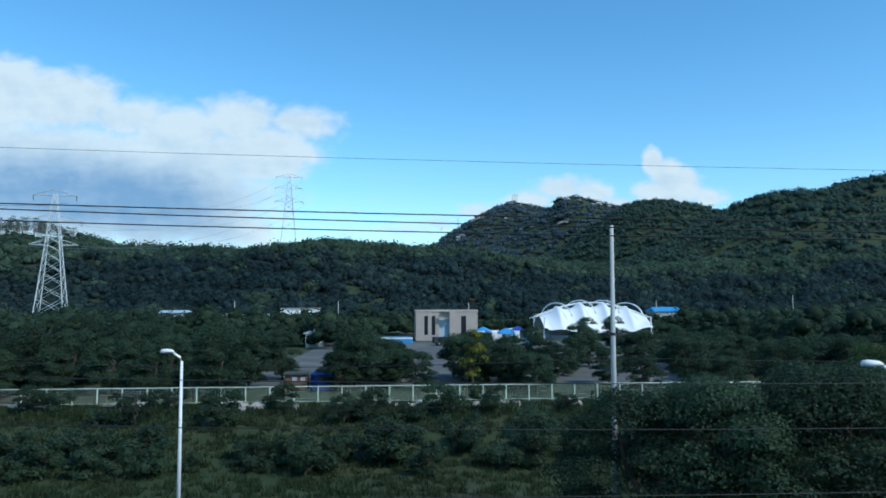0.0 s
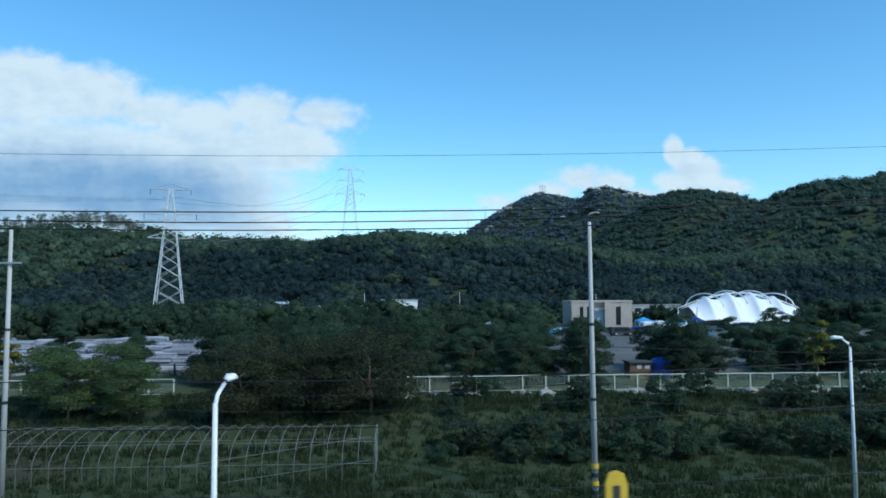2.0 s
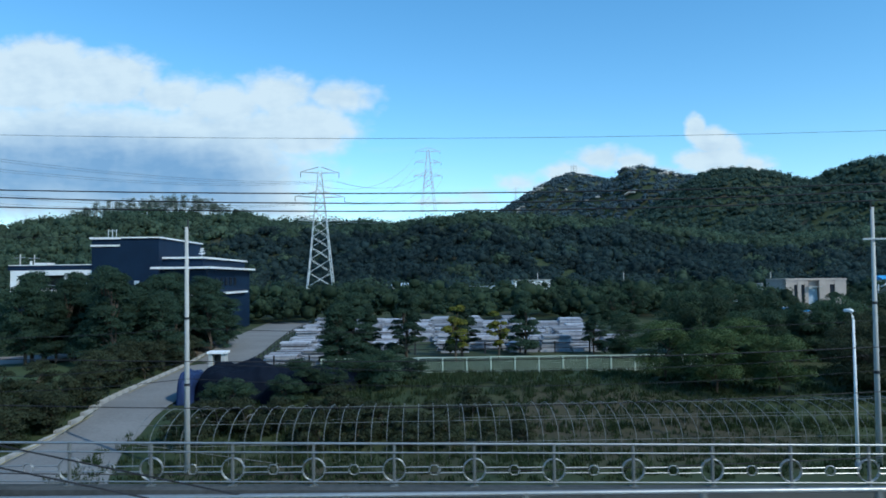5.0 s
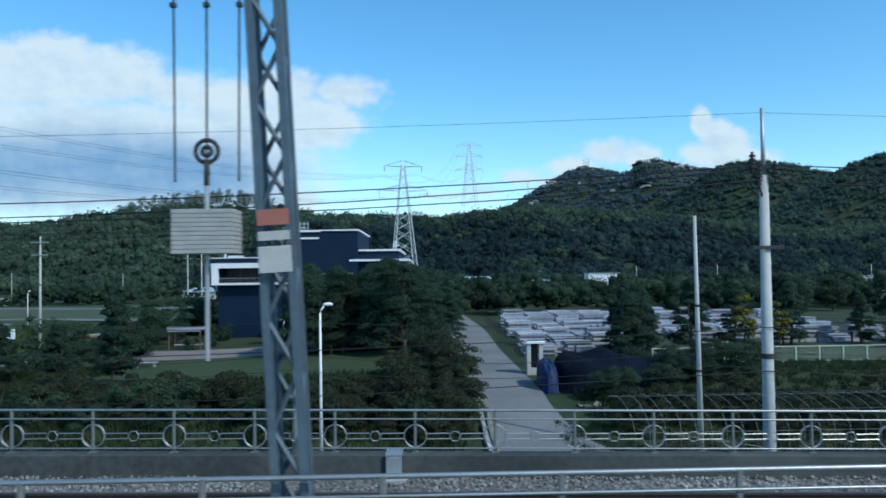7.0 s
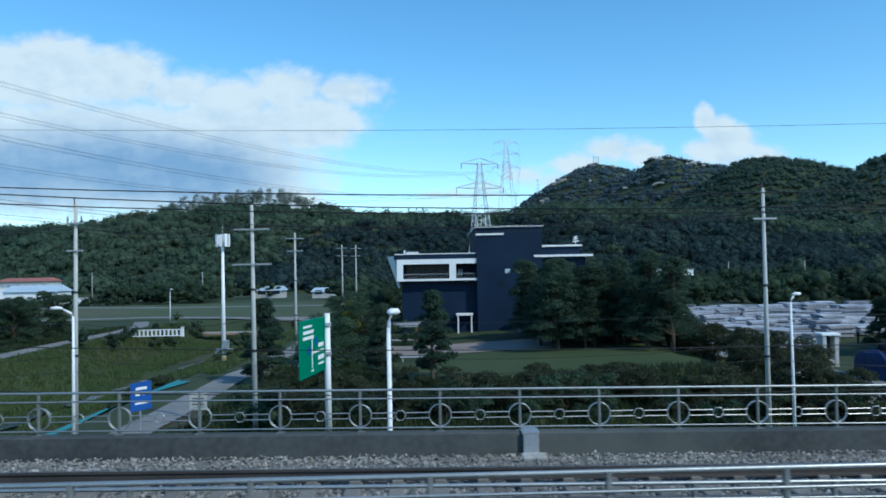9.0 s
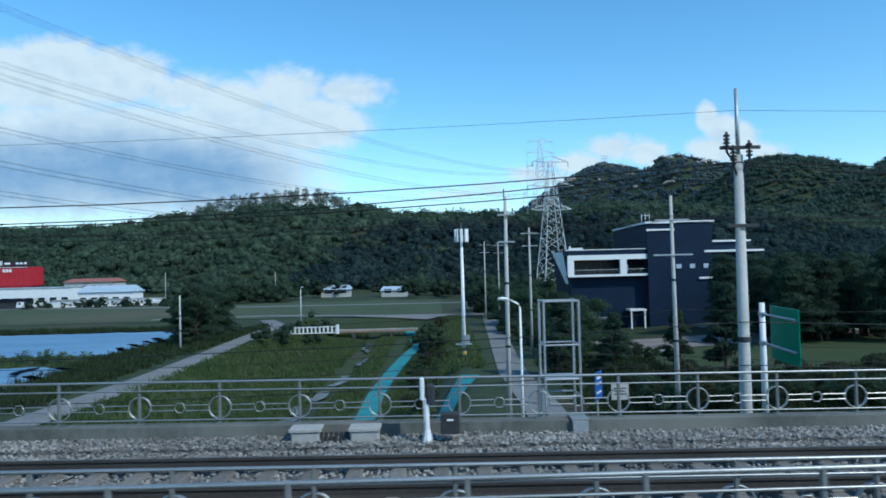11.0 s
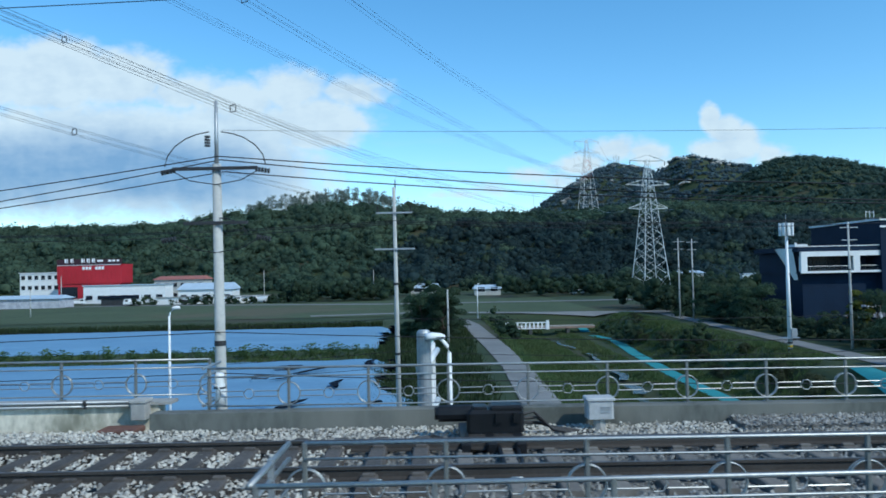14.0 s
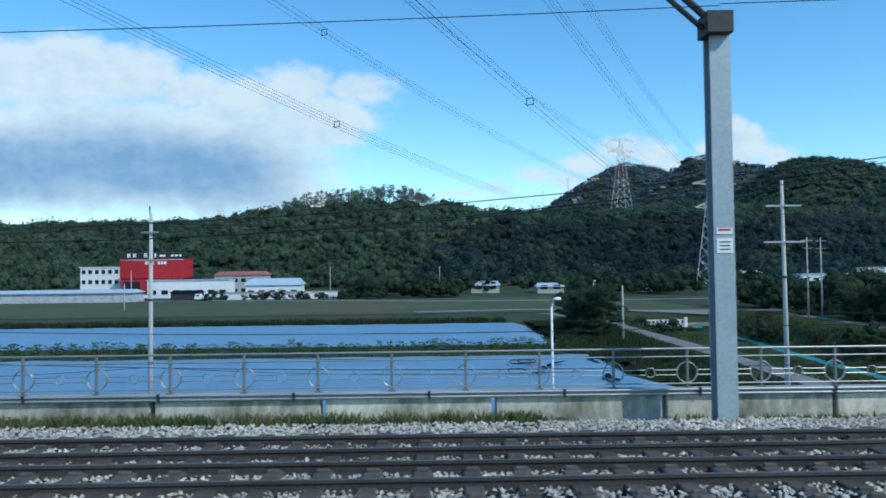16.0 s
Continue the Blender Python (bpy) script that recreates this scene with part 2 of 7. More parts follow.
FIELD = mat("field_of_low_crop", (0.066, 0.086, 0.038), (0.046, 0.064, 0.028), 0.06, 0.9, 0.9, bump=0.08, c3=(0.088, 0.080, 0.046))
SOIL = mat("bare_soil", (0.13, 0.10, 0.075), (0.09, 0.075, 0.055), 0.2, 2, 0.95, bump=0.04)
ASPHALT = mat("asphalt", (0.060, 0.062, 0.066), (0.045, 0.047, 0.05), 0.4, 12, 0.85, bump=0.004)
LANE = mat("concrete_lane", (0.21, 0.21, 0.207), (0.16, 0.16, 0.158), 0.25, 6, 0.9, bump=0.004)
TEAL = mat("teal_path_coating", (0.045, 0.25, 0.27), (0.035, 0.20, 0.22), 0.5, 8, 0.8)
WATER = mat("stream_water", (0.03, 0.04, 0.045), (0.02, 0.028, 0.03), 0.5, 4, 0.22, spec=0.35, bump=0.02)
NET = mat("blue_shade_cloth", (0.165, 0.300, 0.44), (0.135, 0.25, 0.38), 0.35, 6, 0.8, bump=0.05, spec=0.12, stretch=(0.25, 1, 1), c3=(0.15, 0.275, 0.41))
BLACKCLOTH = mat("black_cloth", (0.005, 0.008, 0.015), (0.008, 0.012, 0.022), 1, 10, 0.9, bump=0.03, spec=0.05)
NAVY = mat("dark_navy_cladding", (0.008, 0.021, 0.048), (0.006, 0.016, 0.038), 0.5, 8, 0.6, spec=0.15)
GLASS_DK = mat("dark_glass", (0.012, 0.016, 0.026), (0.009, 0.012, 0.02), 0.5, 4, 0.3, spec=0.3)
CABLE = mat("black_cable", (0.025, 0.025, 0.028), (0.018, 0.018, 0.02), 1, 10, 0.6)
CABLE_GREY = mat("bare_aluminium_line", (0.34, 0.36, 0.38), (0.26, 0.28, 0.30), 1, 10, 0.5, 0.5)
OILY = mat("oily_black_steel", (0.01, 0.011, 0.013), (0.016, 0.016, 0.018), 3, 20, 0.45, 0.2, bump=0.004)
SIGN_BACK = mat("grey_blue_sign_back", (0.16, 0.20, 0.26), (0.12, 0.155, 0.21), 0.8, 8, 0.5, 0.2)
DARK = mat("dark_metal", (0.05, 0.052, 0.056), (0.035, 0.036, 0.04), 1, 14, 0.6, 0.2)
TENT = mat("white_membrane", (0.80, 0.82, 0.84), (0.74, 0.76, 0.79), 0.3, 4, 0.5)
BEIGE = mat("beige_stone_cladding", (0.42, 0.36, 0.32), (0.36, 0.31, 0.275), 0.6, 10, 0.8, bump=0.003)
BLUE = mat("blue_plastic", (0.03, 0.06, 0.30), (0.025, 0.05, 0.24), 0.8, 10, 0.45)
BLUE_LT = mat("bright_blue_paint", (0.06, 0.30, 0.62), (0.05, 0.26, 0.55), 0.8, 10, 0.5)
RED = mat("red_panel", (0.42, 0.022, 0.035), (0.36, 0.02, 0.03), 0.4, 6, 0.5)
GREEN_SIGN = mat("green_sign_sheet", (0.0, 0.20, 0.11), (0.0, 0.17, 0.095), 0.6, 10, 0.4)
BLUE_SIGN = mat("blue_sign_sheet", (0.02, 0.09, 0.34), (0.02, 0.075, 0.29), 0.6, 10, 0.4)
YELLOW = mat("yellow_paint", (0.62, 0.42, 0.04), (0.5, 0.34, 0.04), 1, 12, 0.6)
ROOF_BLUE = mat("pale_blue_roofing", (0.42, 0.50, 0.58), (0.36, 0.44, 0.52), 0.5, 6, 0.5)
ROOF_RED = mat("faded_red_roofing", (0.34, 0.13, 0.10), (0.28, 0.11, 0.09), 0.5, 6, 0.7)
ROCK = mat("pale_rock", (0.38, 0.36, 0.33), (0.26, 0.25, 0.23), 0.3, 3, 0.9, bump=0.05)
FENCE_W = mat("pale_green_coated_steel", (0.55, 0.62, 0.52), (0.48, 0.55, 0.46), 1, 12, 0.6)
TARP = mat("pale_stone_slab", (0.42, 0.43, 0.47), (0.25, 0.26, 0.30), 0.8, 6, 0.6, bump=0.05, rnd=0.35)
BROWN = mat("brown_timber", (0.16, 0.10, 0.06), (0.11, 0.07, 0.045), 1, 12, 0.8)

# ---------------------------------------------------------------- mesh helpers


class G:
    """Gathers vertices and faces of one mesh."""

    def __init__(self):
        self.v, self.f = [], []

    def add(self, vs, fs):
        k = len(self.v)
        self.v += [tuple(p) for p in vs]
        self.f += [tuple(i + k for i in f) for f in fs]
        return self

    def box(self, cx, cy, cz, sx, sy, sz, rz=0.0, bev=0.0):
        """A box about its centre, with chamfered upright and top edges where bev is given."""
        hx, hy, hz = sx / 2, sy / 2, sz / 2
        c, s = math.cos(rz), math.sin(rz)
        if bev:
            ring = [(hx - bev, hy), (hx, hy - bev), (hx, -hy + bev), (hx - bev, -hy), (-hx + bev, -hy), (-hx, -hy + bev), (-hx, hy - bev), (-hx + bev, hy)]
            lid = [(x * (hx - bev) / hx, y * (hy - bev) / hy) for x, y in ring]
            vs = [(x, y, -hz) for x, y in ring] + [(x, y, hz - bev) for x, y in ring] + [(x, y, hz) for x, y in lid]
            fs = [tuple(range(8))]
            for k in (0, 8):
                fs += [(k + i, k + 8 + i, k + 8 + (i + 1) % 8, k + (i + 1) % 8) for i in range(8)]
            fs.append(tuple(range(23, 15, -1)))
        else:
            vs = [(x, y, z) for z in (-hz, hz) for x, y in ((-hx, -hy), (hx, -hy), (hx, hy), (-hx, hy))]
            fs = [(3, 2, 1, 0), (4, 5, 6, 7), (0, 1, 5, 4), (1, 2, 6, 5), (2, 3, 7, 6), (3, 0, 4, 7)]
        return self.add([(cx + x * c - y * s, cy + x * s + y * c, cz + z) for x, y, z in vs], fs)

    def tube(self, pts, r, n=6, r1=None, caps=True):
        """A round bar along points, from radius r to r1."""
        pts = [Vector(p) for p in pts]
        r1 = r if r1 is None else r1
        vs, m = [], len(pts)
        for i, p in enumerate(pts):
            d = (pts[min(i + 1, m - 1)] - pts[max(i - 1, 0)]).normalized()
            a = d.cross(Vector((0, 0, 1)) if abs(d.z) < 0.9 else Vector((1, 0, 0))).normalized()
            b = d.cross(a)
            q = r + (r1 - r) * i / max(1, m - 1)
            vs += [p + (a * math.cos(w) + b * math.sin(w)) * q for w in (2 * math.pi * k / n for k in range(n))]
        fs = [(i * n + k, i * n + (k + 1) % n, i * n + n + (k + 1) % n, i * n + n + k) for i in range(m - 1) for k in range(n)]
        if caps:
            fs += [tuple(range(n - 1, -1, -1)), tuple((m - 1) * n + k for k in range(n))]
        return self.add(vs, fs)

    def ring(self, c, r, q, n=20, k=5):
        """A ring of bar radius q in the x-z plane."""
        vs = [(c[0] + (r + q * math.cos(b)) * math.cos(a), c[1] + q * math.sin(b), c[2] + (r + q * math.cos(b)) * math.sin(a))
              for a in (2 * math.pi * i / n for i in range(n)) for b in (2 * math.pi * j / k for j in range(k))]
        fs = [(i * k + j, i * k + (j + 1) % k, (i + 1) % n * k + (j + 1) % k, (i + 1) % n * k + j) for i in range(n) for j in range(k)]
        return self.add(vs, fs)

    def prism(self, poly, y0, y1):
        """A polygon in x-z drawn out along y."""
        n = len(poly)
        vs = [(x, y0, z) for x, z in poly] + [(x, y1, z) for x, z in poly]
        return self.add(vs, [tuple(range(n)), tuple(range(2 * n - 1, n - 1, -1))] + [(i, i + n, (i + 1) % n + n, (i + 1) % n) for i in range(n)])

    def sweep(self, stations, section):
        """A closed section of (y, z) carried along stations of (x, y, z)."""
        n, m = len(section), len(stations)
        vs = [(x, y + a, z + b) for x, y, z in stations for a, b in section]
        fs = [(i * n + k, i * n + n + k, i * n + n + (k + 1) % n, i * n + (k + 1) % n) for i in range(m - 1) for k in range(n)]
        return self.add(vs, fs + [tuple(range(n)), tuple((m - 1) * n + k for k in range(n - 1, -1, -1))])

    def mesh(self, name, material, smooth=False):
        me = bpy.data.meshes.new(name)
        me.from_pydata(self.v, [], self.f)
        if material:
            me.materials.append(material)
        bm = bmesh.new()
        bm.from_mesh(me)
        bmesh.ops.recalc_face_normals(bm, faces=bm.faces)
        bm.to_mesh(me)
        bm.free()
        if smooth:
            me.polygons.foreach_set("use_smooth", [True] * len(me.polygons))
        return me


def np_mesh(name, verts, faces, material, smooth=False):
    """A mesh from arrays; every face has the same number of corners."""
    verts, faces = np.asarray(verts, np.float32), np.asarray(faces, np.int32)
    me = bpy.data.meshes.new(name)
    k = faces.shape[1]
    me.vertices.add(len(verts))
    me.vertices.foreach_set("co", verts.ravel())
    me.loops.add(faces.size)
    me.loops.foreach_set("vertex_index", faces.ravel())
    me.polygons.add(len(faces))
    me.polygons.foreach_set("loop_start", np.arange(0, faces.size, k, dtype=np.int32))
    me.update(calc_edges=True)
    me.materials.append(material)
    if smooth:
        me.polygons.foreach_set("use_smooth", [True] * len(faces))
    return me


def thing(name, loc=(0, 0, 0), label="", category="", group="", rz=0.0, kind=""):
    ob = new(name)
    ob.matrix_basis = pose(*loc, 0, 0, rz)
    ob.empty_display_size = 0.2
    return tagged(ob, label, category, group, kind)


def part(name, g, material, parent=None, label="", smooth=False, loc=None):
    me = g.mesh(name, material, smooth) if isinstance(g, G) else g
    ob = new(name, me)
    if parent:
        ob.parent = parent
    if loc:
        ob.location = loc
    if label:
        tagged(ob, label)
    return ob


def single(name, g, material, label, category, group="", kind="", smooth=False, loc=None):
    return tagged(part(name, g, material, None, "", smooth, loc), label, category, group, kind)


def lerp_table(xs, ys):
    xs, ys = np.array(xs, float), np.array(ys, float)
    return lambda x: float(np.interp(x, xs, ys))


# height of the far railing's top rail along the track, over the datum
_top = lerp_table((-260, -200, -161, -152, -143, -134, -121, -108, -92, -86, -73, -47, -38, -30, 0, 80), (6.46, 6.46, 6.47, 6.41, 6.34, 6.25, 6.14, 6.02, 5.80, 5.68, 5.42, 4.90, 4.70, 4.48, 3.6, 2.0))


def rail_z(x):
    """Top of the far track's rails."""
    return sum(_top(x + d) for d in (-8, -4, 0, 4, 8)) / 5 - 0.80


def spaced(a, b, step):
    n = max(1, round(abs(b - a) / step))
    return [a + (b - a) * i / n for i in range(n + 1)]

# ---------------------------------------------------------------- ground, hills and mountain as one sheet
_ridge = lerp_table((-900, -700, -560, -440, -360, -300, -280, -266, -252, -232, -209, -192, -182, -152, -111, -80, -54, -41, -28, -8, 6, 33, 57, 81, 109, 137, 169, 216, 264, 330, 450, 700, 1000),
                    (22, 28, 30, 27, 27, 29, 32, 35, 37, 39, 40, 38, 37, 31, 29, 29, 33, 34, 34, 31, 32, 31, 28, 24, 20, 18, 20, 24, 26, 27, 32, 32, 32))
# ridges of the mountain one behind another: distance, depth of the front slope, stations across, heights
RIDGES = [(950, 400, lerp_table((100, 300, 389, 429, 453, 469, 493, 549, 581, 606, 647, 686, 760, 900, 1300), (0, 50, 93, 114, 127, 132, 151, 159, 156, 164, 174, 182, 190, 170, 90))),
          (1400, 480, lerp_table((150, 300, 404, 459, 484, 519, 564, 610, 656, 748, 1000, 1400), (20, 90, 157, 193, 204, 211, 207, 196, 183, 153, 120, 60))),
          (1870, 520, lerp_table((100, 316, 376, 413, 444, 474, 511, 556, 613, 692, 844, 1200), (60, 178, 229, 249, 279, 286, 282, 268, 259, 239, 195, 100))),
          (2350, 700, lerp_table((-600, -200, 31, 140, 195, 250, 305, 361, 408, 454, 510, 585, 772, 1200), (20, 60, 120, 190, 225, 258, 295, 324, 339, 330, 316, 288, 224, 100)))]


def smooth01(t):
    t = min(1.0, max(0.0, t))
    return t * t * (3 - 2 * t)


def flat_z(x):
    """Level of the plain over the datum: it falls a little towards the stream."""
    return 1.25 - 0.85 * smooth01((-86 - x) / 26)


def plain_z(x, y):
    """The plain, with the lower strip along the road."""
    z = flat_z(x)
    k = smooth01((-86 - x) / 26)
    z -= 0.45 * smooth01((-154.8 - x) / 3) * smooth01((122 - y) / 10)     # the netted fields lie lower
    z -= 0.95 * smooth01((11.5 - abs(x + 79.5)) / 6) * (1 - smooth01((y - 66) / 22))     # the lane and its verges lie lower
    return z - (z + 0.6) * (1 - smooth01((y - (38 - 10 * k)) / (10 - 2 * k)))


def stream(x, y):
    """Depth of the stream's valley, with a channel along its floor."""
    mid = -139.2 + 1.2 * math.sin(y * 0.09)
    ends = smooth01((y - 30) / 9) * smooth01((127 - y) / 9)
    return ends * (3.0 * smooth01((x + 150.4) / 5.5) * smooth01((-127.0 - x) / 4.4) + 0.5 * smooth01(1.5 - abs(x - mid) / 1.8))


def ground_z(x, y):
    z = plain_z(x, y) - stream(x, y)
    foot = 268 - 25 * smooth01((x + 190) / 60) * smooth01((40 - x) / 80) + 14 * noise.noise((x * 0.012, 3.1, 0))
    if y > foot:
        h = _ridge(x) + 8 - z
        t = (y - foot) / max(30, 440 - foot)
        rise = smooth01(t) if t < 1 else 1 - 0.45 * smooth01((y - 440) / 250)
        z += h * rise * (1 + 0.10 * noise.noise((x * 0.02, y * 0.02, 1)) * smooth01(t * 2) * (1 if t < 0.8 else 0.3))
    if y > 540:
        n = noise.fractal((x * 0.006, y * 0.006, 5), 1.0, 2.0, 5)
        top = 0.0
        for ry_, run, prof in RIDGES:
            if y > ry_ - run:
                k = smooth01((y - ry_ + run) / run) if y < ry_ else 1 - 0.55 * smooth01((y - ry_) / 260)
                top = max(top, prof(x) * (k + 0.045 * n * (1 - smooth01(1 - abs(y - ry_) / 120))))
        z = max(z, top - 2)
    return z


def graded(stops):
    out = []
    for a, b, s in stops:
        out += list(np.arange(a, b, s))
    return out + [stops[-1][1]]


GX = graded([(-4800, -1200, 240), (-1200, -480, 40), (-480, -230, 10), (-230, -160, 5), (-160, -110, 1.5), (-110, -60, 4), (-60, 60, 6), (60, 340, 10), (340, 1300, 14), (1300, 4800, 250)])
GY = graded([(-4800, -200, 460), (-200, -10, 38), (-10, 60, 5), (60, 180, 6), (180, 480, 9), (480, 900, 20), (900, 2440, 22), (2440, 4800, 236)])
nx, ny = len(GX), len(GY)
gv = [(x, y, ground_z(x, y)) for y in GY for x in GX]
gf = [(j * nx + i, j * nx + i + 1, (j + 1) * nx + i + 1, (j + 1) * nx + i) for j in range(ny - 1) for i in range(nx - 1)]
ground = new("ground", np_mesh("ground", gv, gf, GRASS, True))
tagged(ground, "rough green grassland rising to wooded hills and a mountain", "ground", kind="structure")


def sheet(name, outline, material, label, category, lift=0.03, kind="structure", step=4.0):
    """A surface laid over the ground: a strip between pairs of points (left, right) along its length."""
    vs, fs = [], []
    pts = []
    for (a, b), (c, d) in zip(outline, outline[1:]):
        n = max(1, int(max(math.dist(a, c), math.dist(b, d)) / step))
        pts += [((a[0] + (c[0] - a[0]) * i / n, a[1] + (c[1] - a[1]) * i / n), (b[0] + (d[0] - b[0]) * i / n, b[1] + (d[1] - b[1]) * i / n)) for i in range(n)]
    pts.append(outline[-1])
    cols = 6
    for a, b in pts:
        for k in range(cols + 1):
            x, y = a[0] + (b[0] - a[0]) * k / cols, a[1] + (b[1] - a[1]) * k / cols
            vs.append((x, y, ground_z(x, y) + lift))
    w = cols + 1
    fs = [(i * w + k, i * w + k + 1, (i + 1) * w + k + 1, (i + 1) * w + k) for i in range(len(pts) - 1) for k in range(cols)]
    ob = new(name, np_mesh(name, vs, fs, material, True))
    return tagged(ob, label, category, kind=kind)


def ribbon(name, mids, width, material, label, category, lift=0.05):
    out = []
    for i, (x, y) in enumerate(mids):
        a, b = mids[max(0, i - 1)], mids[min(len(mids) - 1, i + 1)]
        d = Vector((b[0] - a[0], b[1] - a[1])).normalized()
        out.append(((x - d.y * width / 2, y + d.x * width / 2), (x + d.y * width / 2, y - d.x * width / 2)))
    return sheet(name, out, material, label, category, lift, step=2.5)


sheet("road", [((-420, 27.5), (-420, 19.5)), ((160, 27.5), (160, 19.5))], ASPHALT, "dark asphalt road running below the railway", "road", 0.06)
sheet("lane", [((-83.6, 26.5), (-75.2, 26.5)), ((-83.8, 33), (-77.6, 33)), ((-83.7, 38), (-79.0, 38)), ((-83.6, 44), (-79.6, 44)), ((-84.4, 53), (-79.7, 51)), ((-85.4, 72), (-79.9, 66)), ((-86.6, 92), (-80.7, 92)), ((-88.3, 116), (-81.7, 118))], LANE, "pale concrete lane leading to the stone yard", "lane", 0.07, step=2.5)
ribbon("lane", [(-85.0, 80), (-92, 83.5), (-99, 84.5)], 4.0, LANE, "pale concrete side lane towards the dark building", "lane", 0.09)
ribbon("farm_track", [(-151.4, 27), (-151.1, 40), (-150.8, 57), (-151.2, 72), (-151.9, 88), (-152.4, 103), (-153.5, 113), (-157.6, 124)], 2.3, LANE, "pale concrete farm track beside the field", "track", 0.07)
ribbon("stream_lane", [(-123.6, 29), (-123.2, 40), (-123.4, 54), (-122.9, 66), (-122.4, 77), (-121.4, 100), (-120.2, 127)], 2.1, LANE, "pale concrete lane along the stream bank", "lane", 0.07)
CYCLE = [(-134.2, 36), (-134.25, 55), (-134.3, 64), (-133.95, 74), (-133.0, 90), (-131.9, 102), (-131.6, 108), (-132.8, 115), (-133.6, 122)]
ribbon("cycle_path", CYCLE, 1.5, TEAL, "teal surfaced cycle path along the stream", "path", 0.08)
ribbon("cycle_path", [(-128.9, 41.0), (-128.4, 44.0), (-127.8, 47.0), (-127.2, 50), (-126.6, 53)], 1.4, TEAL, "teal surfaced cycle path joining the lane", "path", 0.10)
for y0, y1, w in ((42, 49, 0.8), (50.5, 56, 1.3), (57, 61, 0.7), (63, 68, 1.2), (71, 78, 0.9), (86, 94, 0.6), (100, 116, 0.5)):
    run = [(-139.2 + 1.2 * math.sin(y * 0.09) + 0.35 * math.sin(y * 0.7), y) for y in np.linspace(y0, y1, 9)]
    ribbon("stream_water", run, w, WATER, "shallow water of the weedy stream mirroring the sky", "water", 0.30)
sheet("field", [((-420, 190), (-420, 125)), ((-128, 200), (-128, 128))], FIELD, "green field of low crop on the plain", "field", 0.08, step=12)
ribbon("field_road", [(-330, 196), (-240, 200), (-170, 176), (-120, 172), (-60, 180)], 5, LANE, "pale road along the foot of the hill", "road", 0.12)
ribbon("field_road", [(-180, 132), (-160, 136), (-140, 128), (-118, 124)], 4, LANE, "pale road along the foot of the hill", "road", 0.12)
sheet("lawn", [((-110, 66), (-110, 40)), ((-86, 66), (-86, 40))], LAWN, "mown lawn below the dark building", "lawn", 0.05)
sheet("parking_lot", [((-10, 135), (-13, 62)), ((62, 135), (30, 62))], mat("gravelly_asphalt", (0.115, 0.115, 0.108), (0.085, 0.086, 0.082), 0.3, 9, 0.9, bump=0.006, c3=(0.15, 0.145, 0.13)), "pale grey asphalt parking lot of the park", "parking lot", 0.06)
sheet("paved_plaza", [((-114.5, 74.5), (-114.5, 66.3)), ((-97, 75.5), (-97, 66.3))], mat("pinkish_paving", (0.25, 0.215, 0.195), (0.19, 0.165, 0.15), 0.4, 5, 0.9, bump=0.004), "pale paved plaza before the dark building", "paving", 0.07)
sheet("bare_ground", [((-95, 78), (-95, 68)), ((-86, 80), (-86, 68))], SOIL, "bare brown soil by the pine trees", "ground", 0.07)

# ---------------------------------------------------------------- woods on the hills


ICO_T = (1 + 5 ** 0.5) / 2
ICO_V = np.array([(-1, ICO_T, 0), (1, ICO_T, 0), (-1, -ICO_T, 0), (1, -ICO_T, 0), (0, -1, ICO_T), (0, 1, ICO_T), (0, -1, -ICO_T), (0, 1, -ICO_T), (ICO_T, 0, -1), (ICO_T, 0, 1), (-ICO_T, 0, -1), (-ICO_T, 0, 1)]) / math.sqrt(1 + ICO_T ** 2)
ICO_F = np.array([(i, j, k) for i, j, k in itertools.combinations(range(12), 3) if max(np.linalg.norm(ICO_V[p] - ICO_V[q]) for p, q in ((i, j), (j, k), (i, k))) < 1.1])
ICO_F = np.array([f if np.dot(np.cross(ICO_V[f[1]] - ICO_V[f[0]], ICO_V[f[2]] - ICO_V[f[0]]), ICO_V[f[0]]) > 0 else f[::-1] for f in ICO_F])


